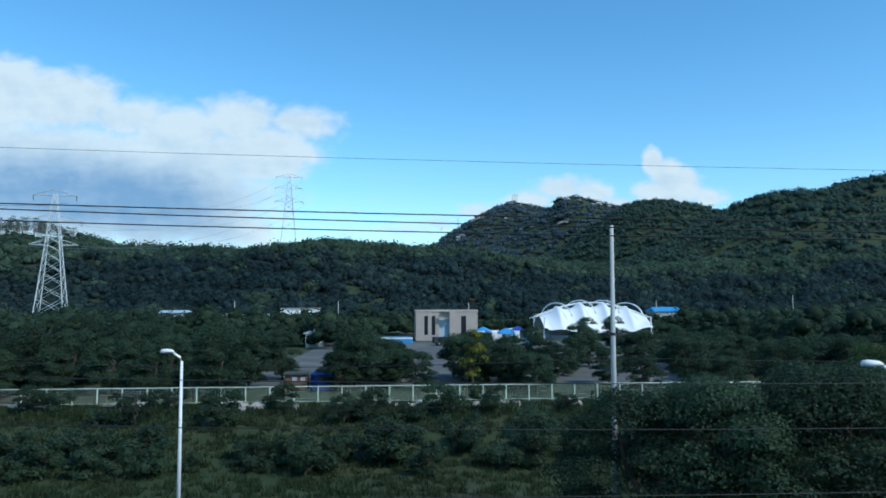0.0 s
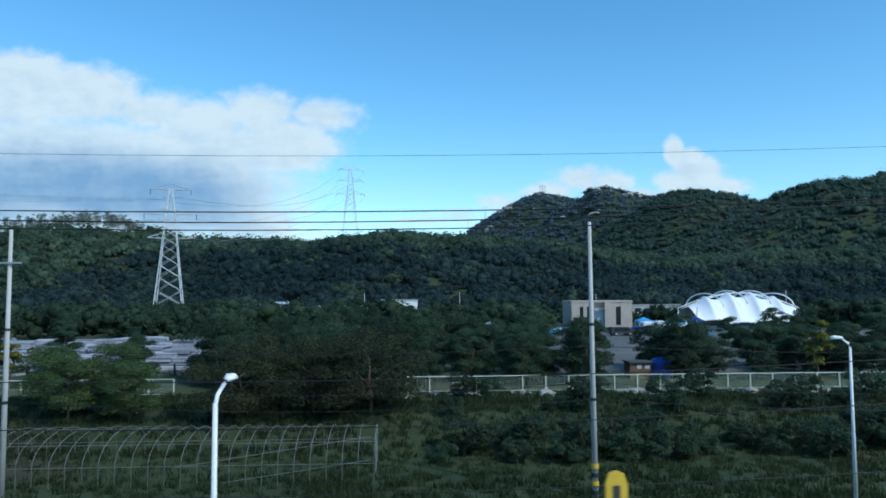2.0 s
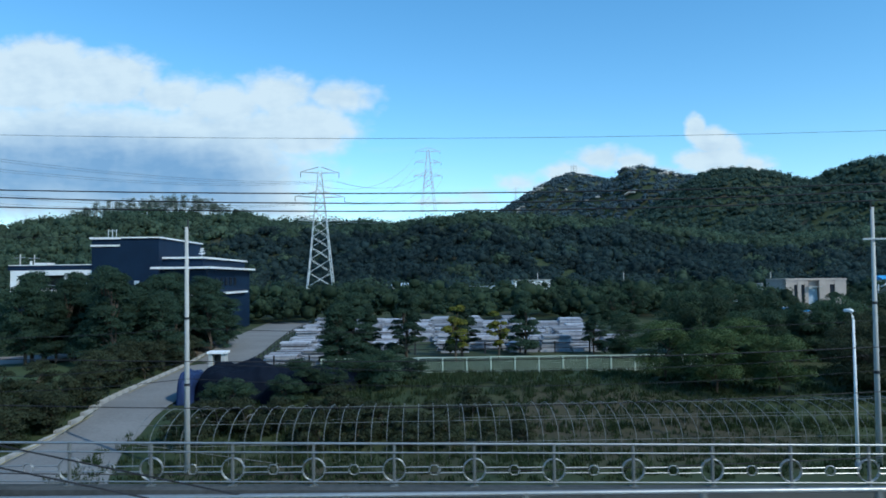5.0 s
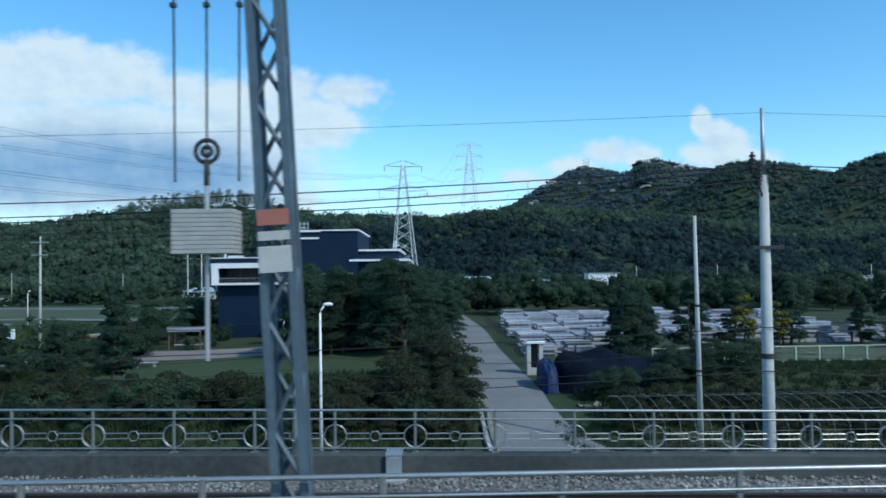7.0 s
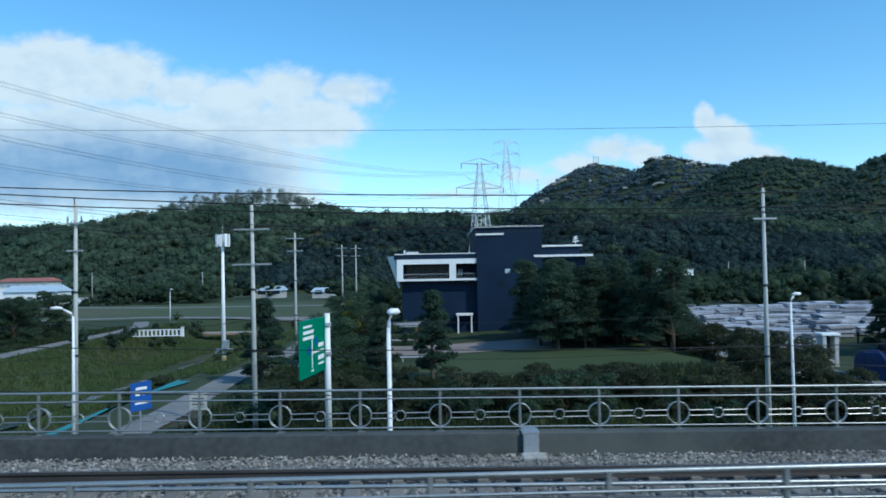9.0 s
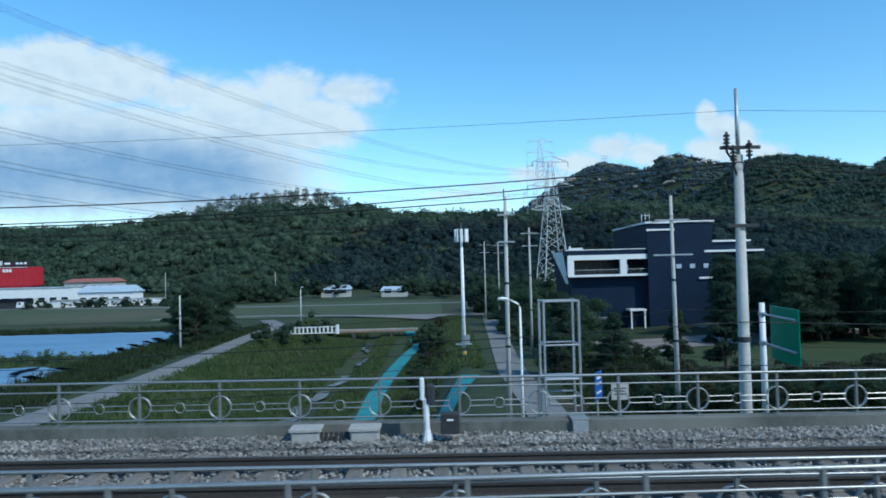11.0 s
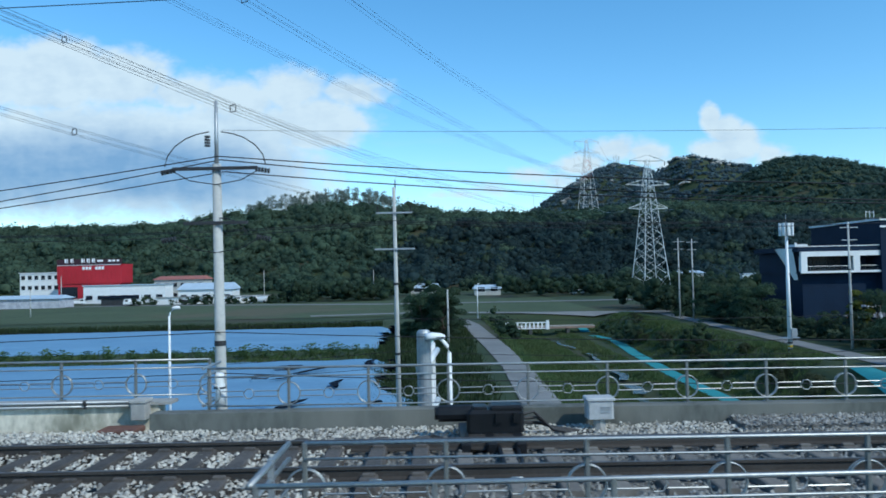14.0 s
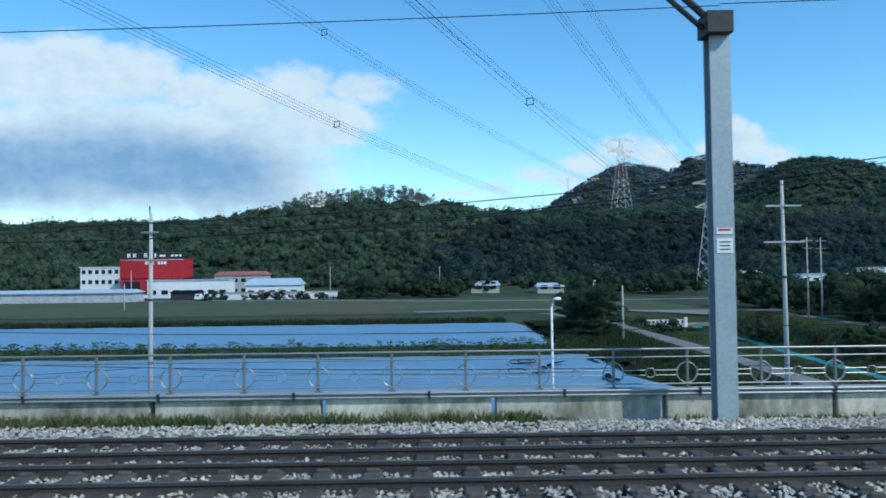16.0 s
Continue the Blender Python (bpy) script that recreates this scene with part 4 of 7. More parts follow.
def utility_pole(x, y, top, kind, label, lean=(0, 0), arms=()):
    """Tapered concrete pole on the ground, with cross-arms, insulators and bands."""
    z = ground_z(x, y)
    h = top - z
    ob = thing("utility_pole", (x, y, z), label, "utility pole", "poles along the road")
    r0, r1 = (0.165, 0.10) if kind == "main" else (0.135, 0.075)
    pl = h if kind == "slim" else h - 1.5
    part("shaft", G().tube([(0, 0, -0.3), (lean[0] * 0.5, lean[1], pl * 0.5), (lean[0], lean[1], pl)], r0, 14, r1), CONC_POLE, ob, smooth=True)
    if kind == "main":
        part("top_pin", G().tube([(lean[0], 0, pl - 0.2), (lean[0], 0, h)], 0.055, 8, 0.04), GALV, ob, smooth=True)
    for zz in (0.35, 0.62):
        part("steel_band", G().tube([(lean[0] * zz, 0, pl * zz), (lean[0] * zz, 0, pl * zz + 0.12)], r0 + (r1 - r0) * zz + 0.012, 12), DARK, ob)
    for (hz, length, ins, mount) in arms:
        arm = part("cross_arm", G().box(lean[0], -0.12, h - hz, length, 0.075, 0.075, bev=0.01), DARK if kind == "main" else GALV, ob)
        for k in range(ins):
            d = (k / max(1, ins - 1) - 0.5) * (length - 0.15)
            g = G()
            for j in range(3):
                g.tube([(lean[0] + d, -0.12, h - hz + 0.05 + j * 0.09), (lean[0] + d, -0.12, h - hz + 0.09 + j * 0.09)], 0.06 - 0.008 * j, 8)
            g.tube([(lean[0] + d, -0.12, h - hz), (lean[0] + d, -0.12, h - hz + 0.33)], 0.02, 6)
            part("insulator", g, DARK, arm)
    return ob


NEAR, SLIM = "tall grey concrete utility pole with dark line fittings", "slim pale concrete utility pole beside the road"
near_poles = [(45.0, 16.2, 11.3), (-12.9, 16.0, 11.35), (-46.5, 16.3, 11.6), (-79.3, 16.1, 11.55), (-122.0, 16.4, 11.94)]
for i, (x, y, top) in enumerate(near_poles):
    arms = [(1.35, 0.9, 0, 0), (3.1, 0.7, 0, 0)]
    if i == 2:
        arms = [(2.0, 1.95, 2, 0)]
    ob = utility_pole(x, y, top, "main", NEAR, (0.05, 0), arms)
    h = top - ground_z(x, y)
    # cut-out switches under the top
    for k, (d, zz) in enumerate(((-0.26, 1.05), (-0.12, 1.35), (0.24, 1.25)) if i != 2 else ((-0.22, 1.15),)):
        g = G()
        for j in range(4):
            g.tube([(d, -0.15, h - zz - 0.30 + j * 0.08), (d, -0.15, h - zz - 0.26 + j * 0.08)], 0.075, 8)
        g.tube([(d, -0.15, h - zz - 0.4), (d, -0.15, h - zz + 0.05)], 0.03, 6)
        g.tube([(d, -0.15, h - zz - 0.4), (0.05, 0, h - zz - 0.75)], 0.025, 6)
        part("cutout_switch", g, DARK, ob)
    if i == 2:
        for s in (-1, 1):
            g = G()
            pts = [(s * 0.85, -0.12, h - 1.6), (s * 0.86, -0.12, h - 1.25), (s * (1.0 if s > 0 else 1.15), -0.12, h - 1.05), (s * 1.45, -0.12, h - 0.98)]
            g.tube(pts, 0.012, 5)
            part("jumper_cable", g, CABLE, ob)
            g = G()
            for j in range(3):
                g.tube([(s * (1.45 + j * 0.06), -0.12, h - 0.98), (s * (1.49 + j * 0.06), -0.12, h - 0.975)], 0.05, 8)
            part("strain_insulator", g, DARK, ob)
pl = utility_pole(-161.8, 17.3, 12.15, "main", "grey concrete utility pole with two cross-arms and looping jumper cables", (-0.1, 0), [(1.62, 2.0, 0, 0), (2.9, 1.5, 0, 0)])
h = 12.15 - ground_z(-161.8, 17.3)
for zz, w, ht in ((0.75, 1.25, 0.85), (2.35, 0.75, 0.42)):
    for s in (-1, 1):
        g = G()
        g.tube([(-0.1 + s * math.cos(a) * w * 0.95, -0.1, h - zz - 0.85 + math.sin(a) * ht) for a in (0.05, 0.35, 0.65, 0.95, 1.2, 1.45)], 0.014, 5)
        part("jumper_cable", g, CABLE, pl)
        g = G()
        for j in range(5):
            g.tube([(-0.1 + s * (0.95 + j * 0.07), -0.1, h - zz - 0.9 - 0.012 * j), (-0.1 + s * (0.985 + j * 0.07), -0.1, h - zz - 0.905 - 0.012 * j)], 0.06, 8)
        part("strain_insulator", g, DARK, pl)
        part("jumper_cable", G().tube([(-0.1 + s * 0.95, -0.1, h - zz - 0.95), (-0.1 + s * 0.6, -0.1, h - zz - 1.15), (-0.1, -0.1, h - zz - 1.25)], 0.012, 5), CABLE, pl)
g = G()
for j in range(4):
    g.tube([(-0.28, -0.1, h - 1.1 + j * 0.07), (-0.28, -0.1, h - 1.06 + j * 0.07)], 0.07, 8)
part("cutout_switch", g, DARK, pl)

slim = [(9.2, 29.4, 11.25, 0), (-18.0, 31.4, 11.2, 0), (-43.3, 32.9, 11.0, 1), (-74.4, 33.6, 10.45, 0), (-93.0, 34.2, 11.6, 1), (-117.2, 35.8, 11.4, 3), (-125.5, 35.1, 11.5, 2), (-158.7, 34.5, 12.0, 3),
        (-188.6, 34.7, 10.85, 2), (-222.0, 35.0, 11.0, 1)]
for i, (x, y, top, k) in enumerate(slim):
    arms = {0: [], 1: [(1.45, 1.1, 0, 0)], 2: [(0.9, 0.8, 2, 0), (2.2, 0.8, 2, 0)], 3: [(1.2, 1.7, 2, 0), (2.9, 1.9, 0, 0)]}[k]
    ob = utility_pole(x, y, top, "slim", SLIM, (0.06 * (-1) ** i, 0), arms)
    h = top - ground_z(x, y)
    part("top_pin", G().tube([(0, 0, h - 0.1), (0, 0, h + 0.35)], 0.03, 6), DARK, ob)
    if i == 1:
        for j in range(4):
            part("warning_stripe", G().tube([(0, 0, 0.2 + j * 0.36), (0, 0, 0.38 + j * 0.36)], 0.162, 12), YELLOW if j % 2 else DARK, ob, "yellow and black warning stripe")
for (x, y, top) in ((-120.6, 64.5, 11.6), (-121.8, 107, 12.1), (-119.8, 107, 12.0), (-155.9, 77.6, 6.1), (-36, 180, 9.0), (-12, 190, 9), (20, 176, 8.5), (64, 170, 9), (92, 160, 10), (118, 160, 9.5), (-262, 205, 9), (-208, 215, 9.5), (-176, 215, 9), (-240, 150, 6)):
    utility_pole(x, y, top, "slim", "thin distant utility pole on the plain", (0, 0), [(0.5, 1.6, 0, 0), (1.6, 1.4, 0, 0)] if top > 11 else [])


def street_lamp(x, y, top, reach, yaw, head, label, lean=0.0):
    """Tapered steel column with a short slanting arm and a flat lamp head."""
    z = ground_z(x, y)
    h = top - z
    ob = thing("street_lamp", (x, y, z), label, "street lamp", "street lamps along the road", yaw)
    part("column", G().tube([(lean, 0, 0), (0, 0, h - 0.35)], 0.085, 10, 0.05), WHITE, ob, smooth=True)
    part("base", G().tube([(lean, 0, 0), (lean, 0, 0.35)], 0.14, 10, 0.11), GALV, ob)
    part("arm", G().tube([(0, 0, h - 0.4), (reach * 0.12, 0, h - 0.2), (reach * 0.6, 0, h - 0.02)], 0.045, 8), WHITE, ob, smooth=True)
    g = G()
    L, w = head, 0.16
    sec = [(-1.0, 0.35), (-0.6, 0.8), (0.2, 1.0), (0.8, 0.85), (1.0, 0.5)]
    vs = []
    for sx, sw in sec:
        vs += [(reach + sx * L / 2, -w * sw, h + 0.02), (reach + sx * L / 2, -w * 0.6 * sw, h + 0.13 * sw), (reach + sx * L / 2, w * 0.6 * sw, h + 0.13 * sw), (reach + sx * L / 2, w * sw, h + 0.02), (reach + sx * L / 2, 0, h - 0.03)]
    n = 5
    fs = [(i * n + k, i * n + (k + 1) % n, (i + 1) * n + (k + 1) % n, (i + 1) * n + k) for i in range(len(sec) - 1) for k in range(n)]
    g.add(vs, fs + [tuple(range(n)), tuple((len(sec) - 1) * n + k for k in range(n))])
    part("lamp_head", g, WHITE, ob, "white flat lamp head", smooth=True)
    part("lens", G().box(reach + 0.05, 0, h - 0.015, L * 0.55, 0.16, 0.03), GALV, ob)
    return ob


LAMP = "white steel street lamp with a flat head"
for x, y, top, reach, yaw, head in ((-7.85, 29.4, 6.2, 0.55, 180, 0.5), (-44.75, 32.1, 6.3, 0.25, 100, 0.5), (-91.8, 34.2, 6.55, 0.35, 20, 0.45),
                                    (-30.0, 15.7, 6.15, 1.3, 90, 0.5), (12.6, 17.3, 6.5, 0.62, 170, 0.5), (-75.0, 16.0, 6.3, 1.3, 90, 0.45), (-109.6, 18.4, 6.95, 0.22, 60, 0.35), (-156.5, 17.3, 6.45, 0.35, 200, 0.5),
                                    (-125.0, 33.9, 6.6, 0.75, 180, 0.55), (-169.6, 35.1, 6.5, 0.3, 20, 0.4), (-150.7, 118, 5.9, 0.2, 20, 0.4), (-205, 37, 6.4, 0.4, 20, 0.4)):
    street_lamp(x, y, top, reach, yaw, head, LAMP)

# lines strung from pole to pole, one thing for each circuit
def circuit(label, runs, r, material=None):
    ob = thing("power_line", (0, 0, 0), label, "power line", "overhead lines")
    for a, b, sag in runs:
        part("conductor", G().tube(wire(a, b, sag, r), r, 4), material or CABLE, ob)


chain = [(45.0, 16.2), (-12.9, 16.0), (-46.5, 16.3), (-79.3, 16.1), (-122.0, 16.4), (-161.8, 17.3), (-206.0, 27.0)]
runs = []
for (ax, ay), (bx, by) in zip(chain, chain[1:]):
    for dy, dz, s in ((-0.2, 10.25, 0.40), (0.0, 10.2, 0.55), (0.25, 9.95, 0.45)):
        za = dz + (0.55 if ax == -161.8 else 0)
        zb = dz + (0.55 if bx == -161.8 else 0)
        span = abs(bx - ax) / 33
        runs.append(((ax, ay + dy, za), (bx, by + dy, zb), s * span ** 2 * (1.45 if bx < -130 else 1.0) if span < 1.5 else s))
circuit("three black power conductors sagging between roadside poles", runs, 0.013)
circuit("thin earth wire between the tops of roadside poles", [((ax, ay, 11.45), (bx, by, 11.45), 0.35) for (ax, ay), (bx, by) in zip(chain[:5], chain[1:6])], 0.004)
tele = []
for (ax, ay), (bx, by) in zip(chain, chain[1:]):
    for dz, s in ((6.7, 0.5), (5.75, 0.55), (4.25, 0.45)):
        tele.append(((ax, ay - 0.15, dz), (bx, by - 0.15, dz), s))
circuit("black telephone cables slung low between roadside poles", tele, 0.010)
far = [(60, 28)] + [(x, y) for x, y, *_ in slim]
runs = []
for (ax, ay), (bx, by) in zip(far, far[1:]):
    for dz, s, dy in ((5.85, 0.35, 0), (4.3, 0.55, 0.1), (3.6, 0.5, -0.1)):
        runs.append(((ax, ay + dy, dz), (bx, by + dy, dz), s))
circuit("thin cables between the slim poles across the road", runs, 0.012)
runs = []
for (ax, ay), (bx, by) in zip(far[5:], far[6:]):
    for dz, s, dy in ((10.4, 0.35, 0.5), (10.4, 0.35, -0.5), (10.3, 0.5, 0.0)):
        runs.append(((ax, ay + dy, dz), (bx, by + dy, dz), s))
circuit("black power conductors between the slim poles", runs, 0.015)

# ---------------------------------------------------------------- transmission towers


def tower(x, y, top, base, label, mats, arms, rz=0.0):
    """Lattice tower: four tapering legs, crossed bracing, three pairs of arms."""
    z = ground_z(x, y)
    h = top - z
    ob = thing("transmission_tower", (x, y, z), label, "transmission tower", "transmission towers", rz)

    def half(t):
        return base * (1 - t) ** 1.15 * 0.9 + 0.75 if t < 0.62 else (base * 0.38 ** 1.15 * 0.9 + 0.75) * (1 - (t - 0.62) / 0.5)
    levels = [0, 0.12, 0.23, 0.33, 0.42, 0.5, 0.57, 0.63, 0.69, 0.75, 0.81, 0.87, 0.93, 1.0]
    r = 0.15 if h < 60 else 0.22
    for sx in (-1, 1):
        for sy in (-1, 1):
            part("leg", G().tube([(sx * half(t), sy * half(t), h * t) for t in levels], r, 4, r * 0.6), mats[0], ob)
    for f in range(4):
        for band in range(3):
            g = G()
            for i, (a, b) in enumerate(zip(levels, levels[1:])):
                if (i * 3) // (len(levels) - 1) != band:
                    continue
                for s in (-1, 1):
                    pa, pb = (s * half(a), -half(a)), (-s * half(b), -half(b))
                    rot = [(1, 0, 0, 1), (0, -1, 1, 0), (-1, 0, 0, -1), (0, 1, -1, 0)][f]
                    q = [(p[0] * rot[0] + p[1] * rot[1], p[0] * rot[2] + p[1] * rot[3]) for p in (pa, pb)]
                    g.tube([(*q[0], h * a), (*q[1], h * b)], r * 0.45, 3, caps=False)
            tagged(part("bracing", g, mats[band % len(mats)], ob), kind="stuff")
    for t, length in arms:
        w = half(t)
        for s in (-1, 1):
            g = G()
            tip = (s * length, 0, h * t + 0.2)
            for sy in (-1, 1):
                g.tube([(s * w, sy * w, h * t), tip], r * 0.6, 4)
                g.tube([(s * half(t + 0.03), sy * half(t + 0.03), h * (t + 0.045)), tip], r * 0.5, 4)
            for k in (0.35, 0.7):
                g.tube([(s * (w + (length - w) * k), 0, h * t), (s * (w + (length - w) * k), 0, h * (t + 0.045 * (1 - k)) + 0.2)], r * 0.4, 3)
            part("arm", g, mats[-1] if len(mats) < 3 else mats[2], ob)
            part("insulator_string", G().tube([tip, (tip[0], 0, tip[2] - (1.6 if h < 60 else 3))], 0.09, 6), DARK, ob)
    return ob


A = (-94.4, 216.7, 40.0)
B = (-61.0, 467, 90.4)
tower(*A, 3.9, "grey steel lattice transmission tower on the plain", [PYLON], [(0.985, 5.6), (0.80, 7.2), (0.62, 6.4)], 12)
tower(*B, 5.5, "red and white steel lattice transmission tower on the hill", [PYLON_WHITE, PYLON_RED, PYLON_WHITE], [(0.97, 8), (0.83, 8.5), (0.66, 9)], 10)
for x, y, top in ((242, 2440, 308), (222, 2900, 316)):
    tower(x, y, top, 4.5, "distant grey steel transmission tower", [PYLON], [(0.95, 8), (0.78, 9), (0.62, 9)], 20)
g = G()
mx, my = 420, 2352
mz = ground_z(mx, my)
for d in (-8, 0, 8):
    g.tube([(mx + d, my, mz - 4), (mx + d, my, 371 - abs(d) * 0.4)], 0.9, 4)
for k in (7, 15, 23):
    g.tube([(mx - 10, my, 371 - k), (mx + 10, my, 371 - k)], 0.7, 4)
single("radio_mast", g, PYLON, "grey lattice radio mast on the mountain top", "radio mast")
# high-voltage conductors: over the railway from the grey tower, and on from it to the hill
LEV = ((0.62, 7.0, 18.35, 16.96, 7.14), (0.80, 7.43, 25.03, 22.76, 8.14), (0.985, 4.97, 31.2, 28.76, 6.78))     # arm share, reach, height by the railway, height at the tower, spread by the railway
S0 = Vector((-175.68, 48.3, 0))
dirA = (Vector((A[0], A[1], 0)) - S0)
sideA = Vector((dirA.y, -dirA.x, 0)).normalized()
QUAD = ((-0.22, 0), (0.22, 0), (-0.22, 0.42), (0.22, 0.42))
over = thing("power_line", (0, 0, 0), "bundled high-voltage conductors slung over the railway", "power line", "overhead lines")
for k, (t0, reach, zs, zt, wide) in enumerate(LEV):
    for s in (-1, 1):
        ends = S0 + sideA * s * wide, Vector((A[0], A[1], 0)) + sideA * s * reach
        for d, e in QUAD:
            pts = []
            for i in range(40):
                t = -0.95 + 1.95 * i / 39
                p = ends[0].lerp(ends[1], t) if 0 <= t <= 1 else ends[0] + (ends[1] - ends[0]) * t
                pts.append((p.x + sideA.x * d, p.y + sideA.y * d, zs + (zt + H - zs) * t - 4 * 5.54 * t * (1 - t) + e - 0.21))
            part("conductor", G().tube(pts, 0.011, 4), CABLE, over)
        g = G()
        p = ends[0]
        for a, b in zip(QUAD, (QUAD[1], QUAD[3], QUAD[0], QUAD[2])):
            g.tube([(p.x + sideA.x * a[0], p.y + sideA.y * a[0], zs + a[1] - 0.21), (p.x + sideA.x * b[0], p.y + sideA.y * b[0], zs + b[1] - 0.21)], 0.03, 5)
        part("spacer", g, DARK, over)
runs = []
sideB = Vector((245, -34.5, 0)).normalized()
for (t0, reach, zs, zt, wide), tb in zip(LEV, (0.66, 0.83, 0.97)):
    for s in (-1, 1):
        a = Vector((A[0], A[1], zt + H)) + sideB * s * reach
        b = Vector((B[0], B[1], ground_z(B[0], B[1]) + (B[2] - ground_z(B[0], B[1])) * tb - 3)) + sideB * s * 8.5
        for d in (-0.2, 0.2):
            runs.append((a + sideB * d, b + sideB * d, 9.0))
circuit("high-voltage conductors between the two transmission towers", runs, 0.03, CABLE_GREY)
circuit("return wire carried on the overhead-line masts", [((-150, 12.0, 13.05), (-170.1, 12.0, 12.33), 0.08), ((-170.1, 12.0, 12.3), (-211, 12.0, 12.3), 0.35), ((-211, 12.0, 12.3), (-250, 12.0, 12.3), 0.3)], 0.008)

# ---------------------------------------------------------------- trackside equipment


def z_at(x, y):
    return ground_z(x, y)


def bz(x):
    return rail_z(x) - 0.25


sg = thing("signal_post", (-129.0, 11.6, bz(-129.0)), "white trackside signal post with a dark lamp and box", "signal")
part("pedestal", G().tube([(0, 0, 0), (0, 0, 0.35)], 0.11, 8, 0.05), WHITE, sg)
part("post", G().tube([(0, 0, 0.3), (-0.02, 0, 0.85)], 0.045, 8), WHITE, sg)
part("lamp", G().box(0.06, 0, 0.92, 0.14, 0.14, 0.3, bev=0.03), DARK, sg, "dark signal lamp")
part("cap", G().box(-0.07, 0, 1.0, 0.07, 0.12, 0.34, bev=0.02), WHITE, sg)
part("junction_box", G().box(0.36, 0, 0.46, 0.30, 0.22, 0.32, bev=0.015), DARK, sg, "dark blue-grey junction box")
part("box_plate", G().box(0.36, -0.115, 0.52, 0.10, 0.008, 0.03), WHITE, sg)
for x in (-130.94, -130.0):
    cb = thing("concrete_plinth", (x, 11.85, bz(x)), "small pale concrete cable plinth beside the track", "plinth", "cable plinths")
    part("block", G().box(0, 0, 0.16, 0.44, 0.35, 0.36, bev=0.02), CONC, cb)
    part("lid", G().box(0, 0, 0.36, 0.50, 0.40, 0.05, bev=0.01), CONC, cb)
pb = thing("cable_bundle", (-130.47, 11.85, bz(-130.47)), "dark tangle of cables between two plinths", "cables")
for k in range(6):
    part("cable", G().tube([(-0.22 + 0.08 * k, -0.05, 0.3), (-0.2 + 0.07 * k, -0.15, 0.12), (-0.18 + 0.075 * k, -0.2, 0.0)], 0.03, 6), CABLE, pb)
for x in (-126.5, -106.9, -87.3):
    dc = thing("cable_duct", (x, 12.0, bz(x)), "pale metal cable duct folded over the parapet", "cable duct", "cable ducts")
    part("riser", G().box(0, 0.085, 0.17, 0.26, 0.04, 0.36, bev=0.008), GALV, dc)
    part("top_plate", G().box(0, 0.30, 0.375, 0.28, 0.46, 0.03), GALV, dc)
    part("foot", G().box(0.02, -0.06, 0.03, 0.40, 0.3, 0.06, bev=0.02), CONC, dc)
sc = thing("access_platform", (-126.62, 13.25, rail_z(-126.9) - 0.7), "galvanised steel access platform of thin posts", "platform")
for sx in (-0.31, 0.31):
    for sy in (-0.3, 0.3):
        part("post", G().tube([(sx, sy, 0), (sx, sy, 2.75)], 0.022, 6), GALV, sc)
for z in (2.72, 1.95, 1.35, 1.05):
    g = G()
    c = [(-0.31, -0.3, z), (0.31, -0.3, z), (0.31, 0.3, z), (-0.31, 0.3, z)]
    for a, b in zip(c, c[1:] + c[:1]):
        g.tube([a, b], 0.017, 5)
    part("rail_frame", g, GALV, sc)
part("floor_grid", G().box(0, 0, 1.36, 0.60, 0.58, 0.03), GALV, sc)
part("bracket", G().box(0, 0.0, 0.06, 0.75, 0.7, 0.12), CONC_DARK, sc)

ctl = thing("control_box", (-154.2, 11.75, bz(-154.2)), "white control box on a short post beside the track", "control box")
part("stand", G().tube([(0, 0, 0), (0, 0, 0.24)], 0.10, 8), CONC, ctl)
GREY_BOX = mat("weathered_grey_enamel", (0.44, 0.45, 0.46), (0.33, 0.34, 0.35), 2.5, 16, 0.6)
part("case", G().box(0, 0, 0.40, 0.42, 0.28, 0.30, bev=0.03), GREY_BOX, ctl)
part("lid", G().box(0, 0, 0.565, 0.46, 0.32, 0.05, bev=0.02), GREY_BOX, ctl)
g = G()
for k in range(3):
    g.box(0.07, -0.146, 0.36 + k * 0.04, 0.16, 0.008, 0.016)
part("louvre", g, GALV, ctl)
pm = thing("point_machine", (-155.95, 11.25, bz(-155.95)), "black oily point machine on long sleepers", "point machine")
part("case", G().box(0.05, 0, 0.36, 0.86, 0.46, 0.34, bev=0.05), OILY, pm)
part("motor", G().tube([(-0.80, 0.0, 0.46), (-0.30, 0.0, 0.46)], 0.13, 12).tube([(-0.86, 0.0, 0.46), (-0.80, 0.0, 0.46)], 0.10, 12), OILY, pm)
part("cover", G().box(0.22, 0.0, 0.555, 0.50, 0.40, 0.07, bev=0.03).box(-0.18, 0.0, 0.55, 0.22, 0.34, 0.05, bev=0.02), OILY, pm)
part("latch", G().box(0.1, -0.25, 0.42, 0.10, 0.05, 0.14).box(0.36, -0.25, 0.42, 0.10, 0.05, 0.14), OILY, pm)
for s in (-0.42, -0.05, 0.36):
    part("support", G().box(s, -0.15, 0.10, 0.15, 1.5, 0.20, bev=0.02), OILY, pm)
part("drive_plate", G().box(0.0, -0.42, 0.16, 0.9, 0.34, 0.06, bev=0.01), RAIL, pm)
part("throw_rod", G().tube([(0.05, -0.2, 0.14), (0.05, -1.9, 0.08)], 0.035, 6), OILY, pm)
part("throw_rod", G().tube([(0.3, -0.2, 0.14), (0.3, -1.9, 0.08)], 0.028, 6), OILY, pm)
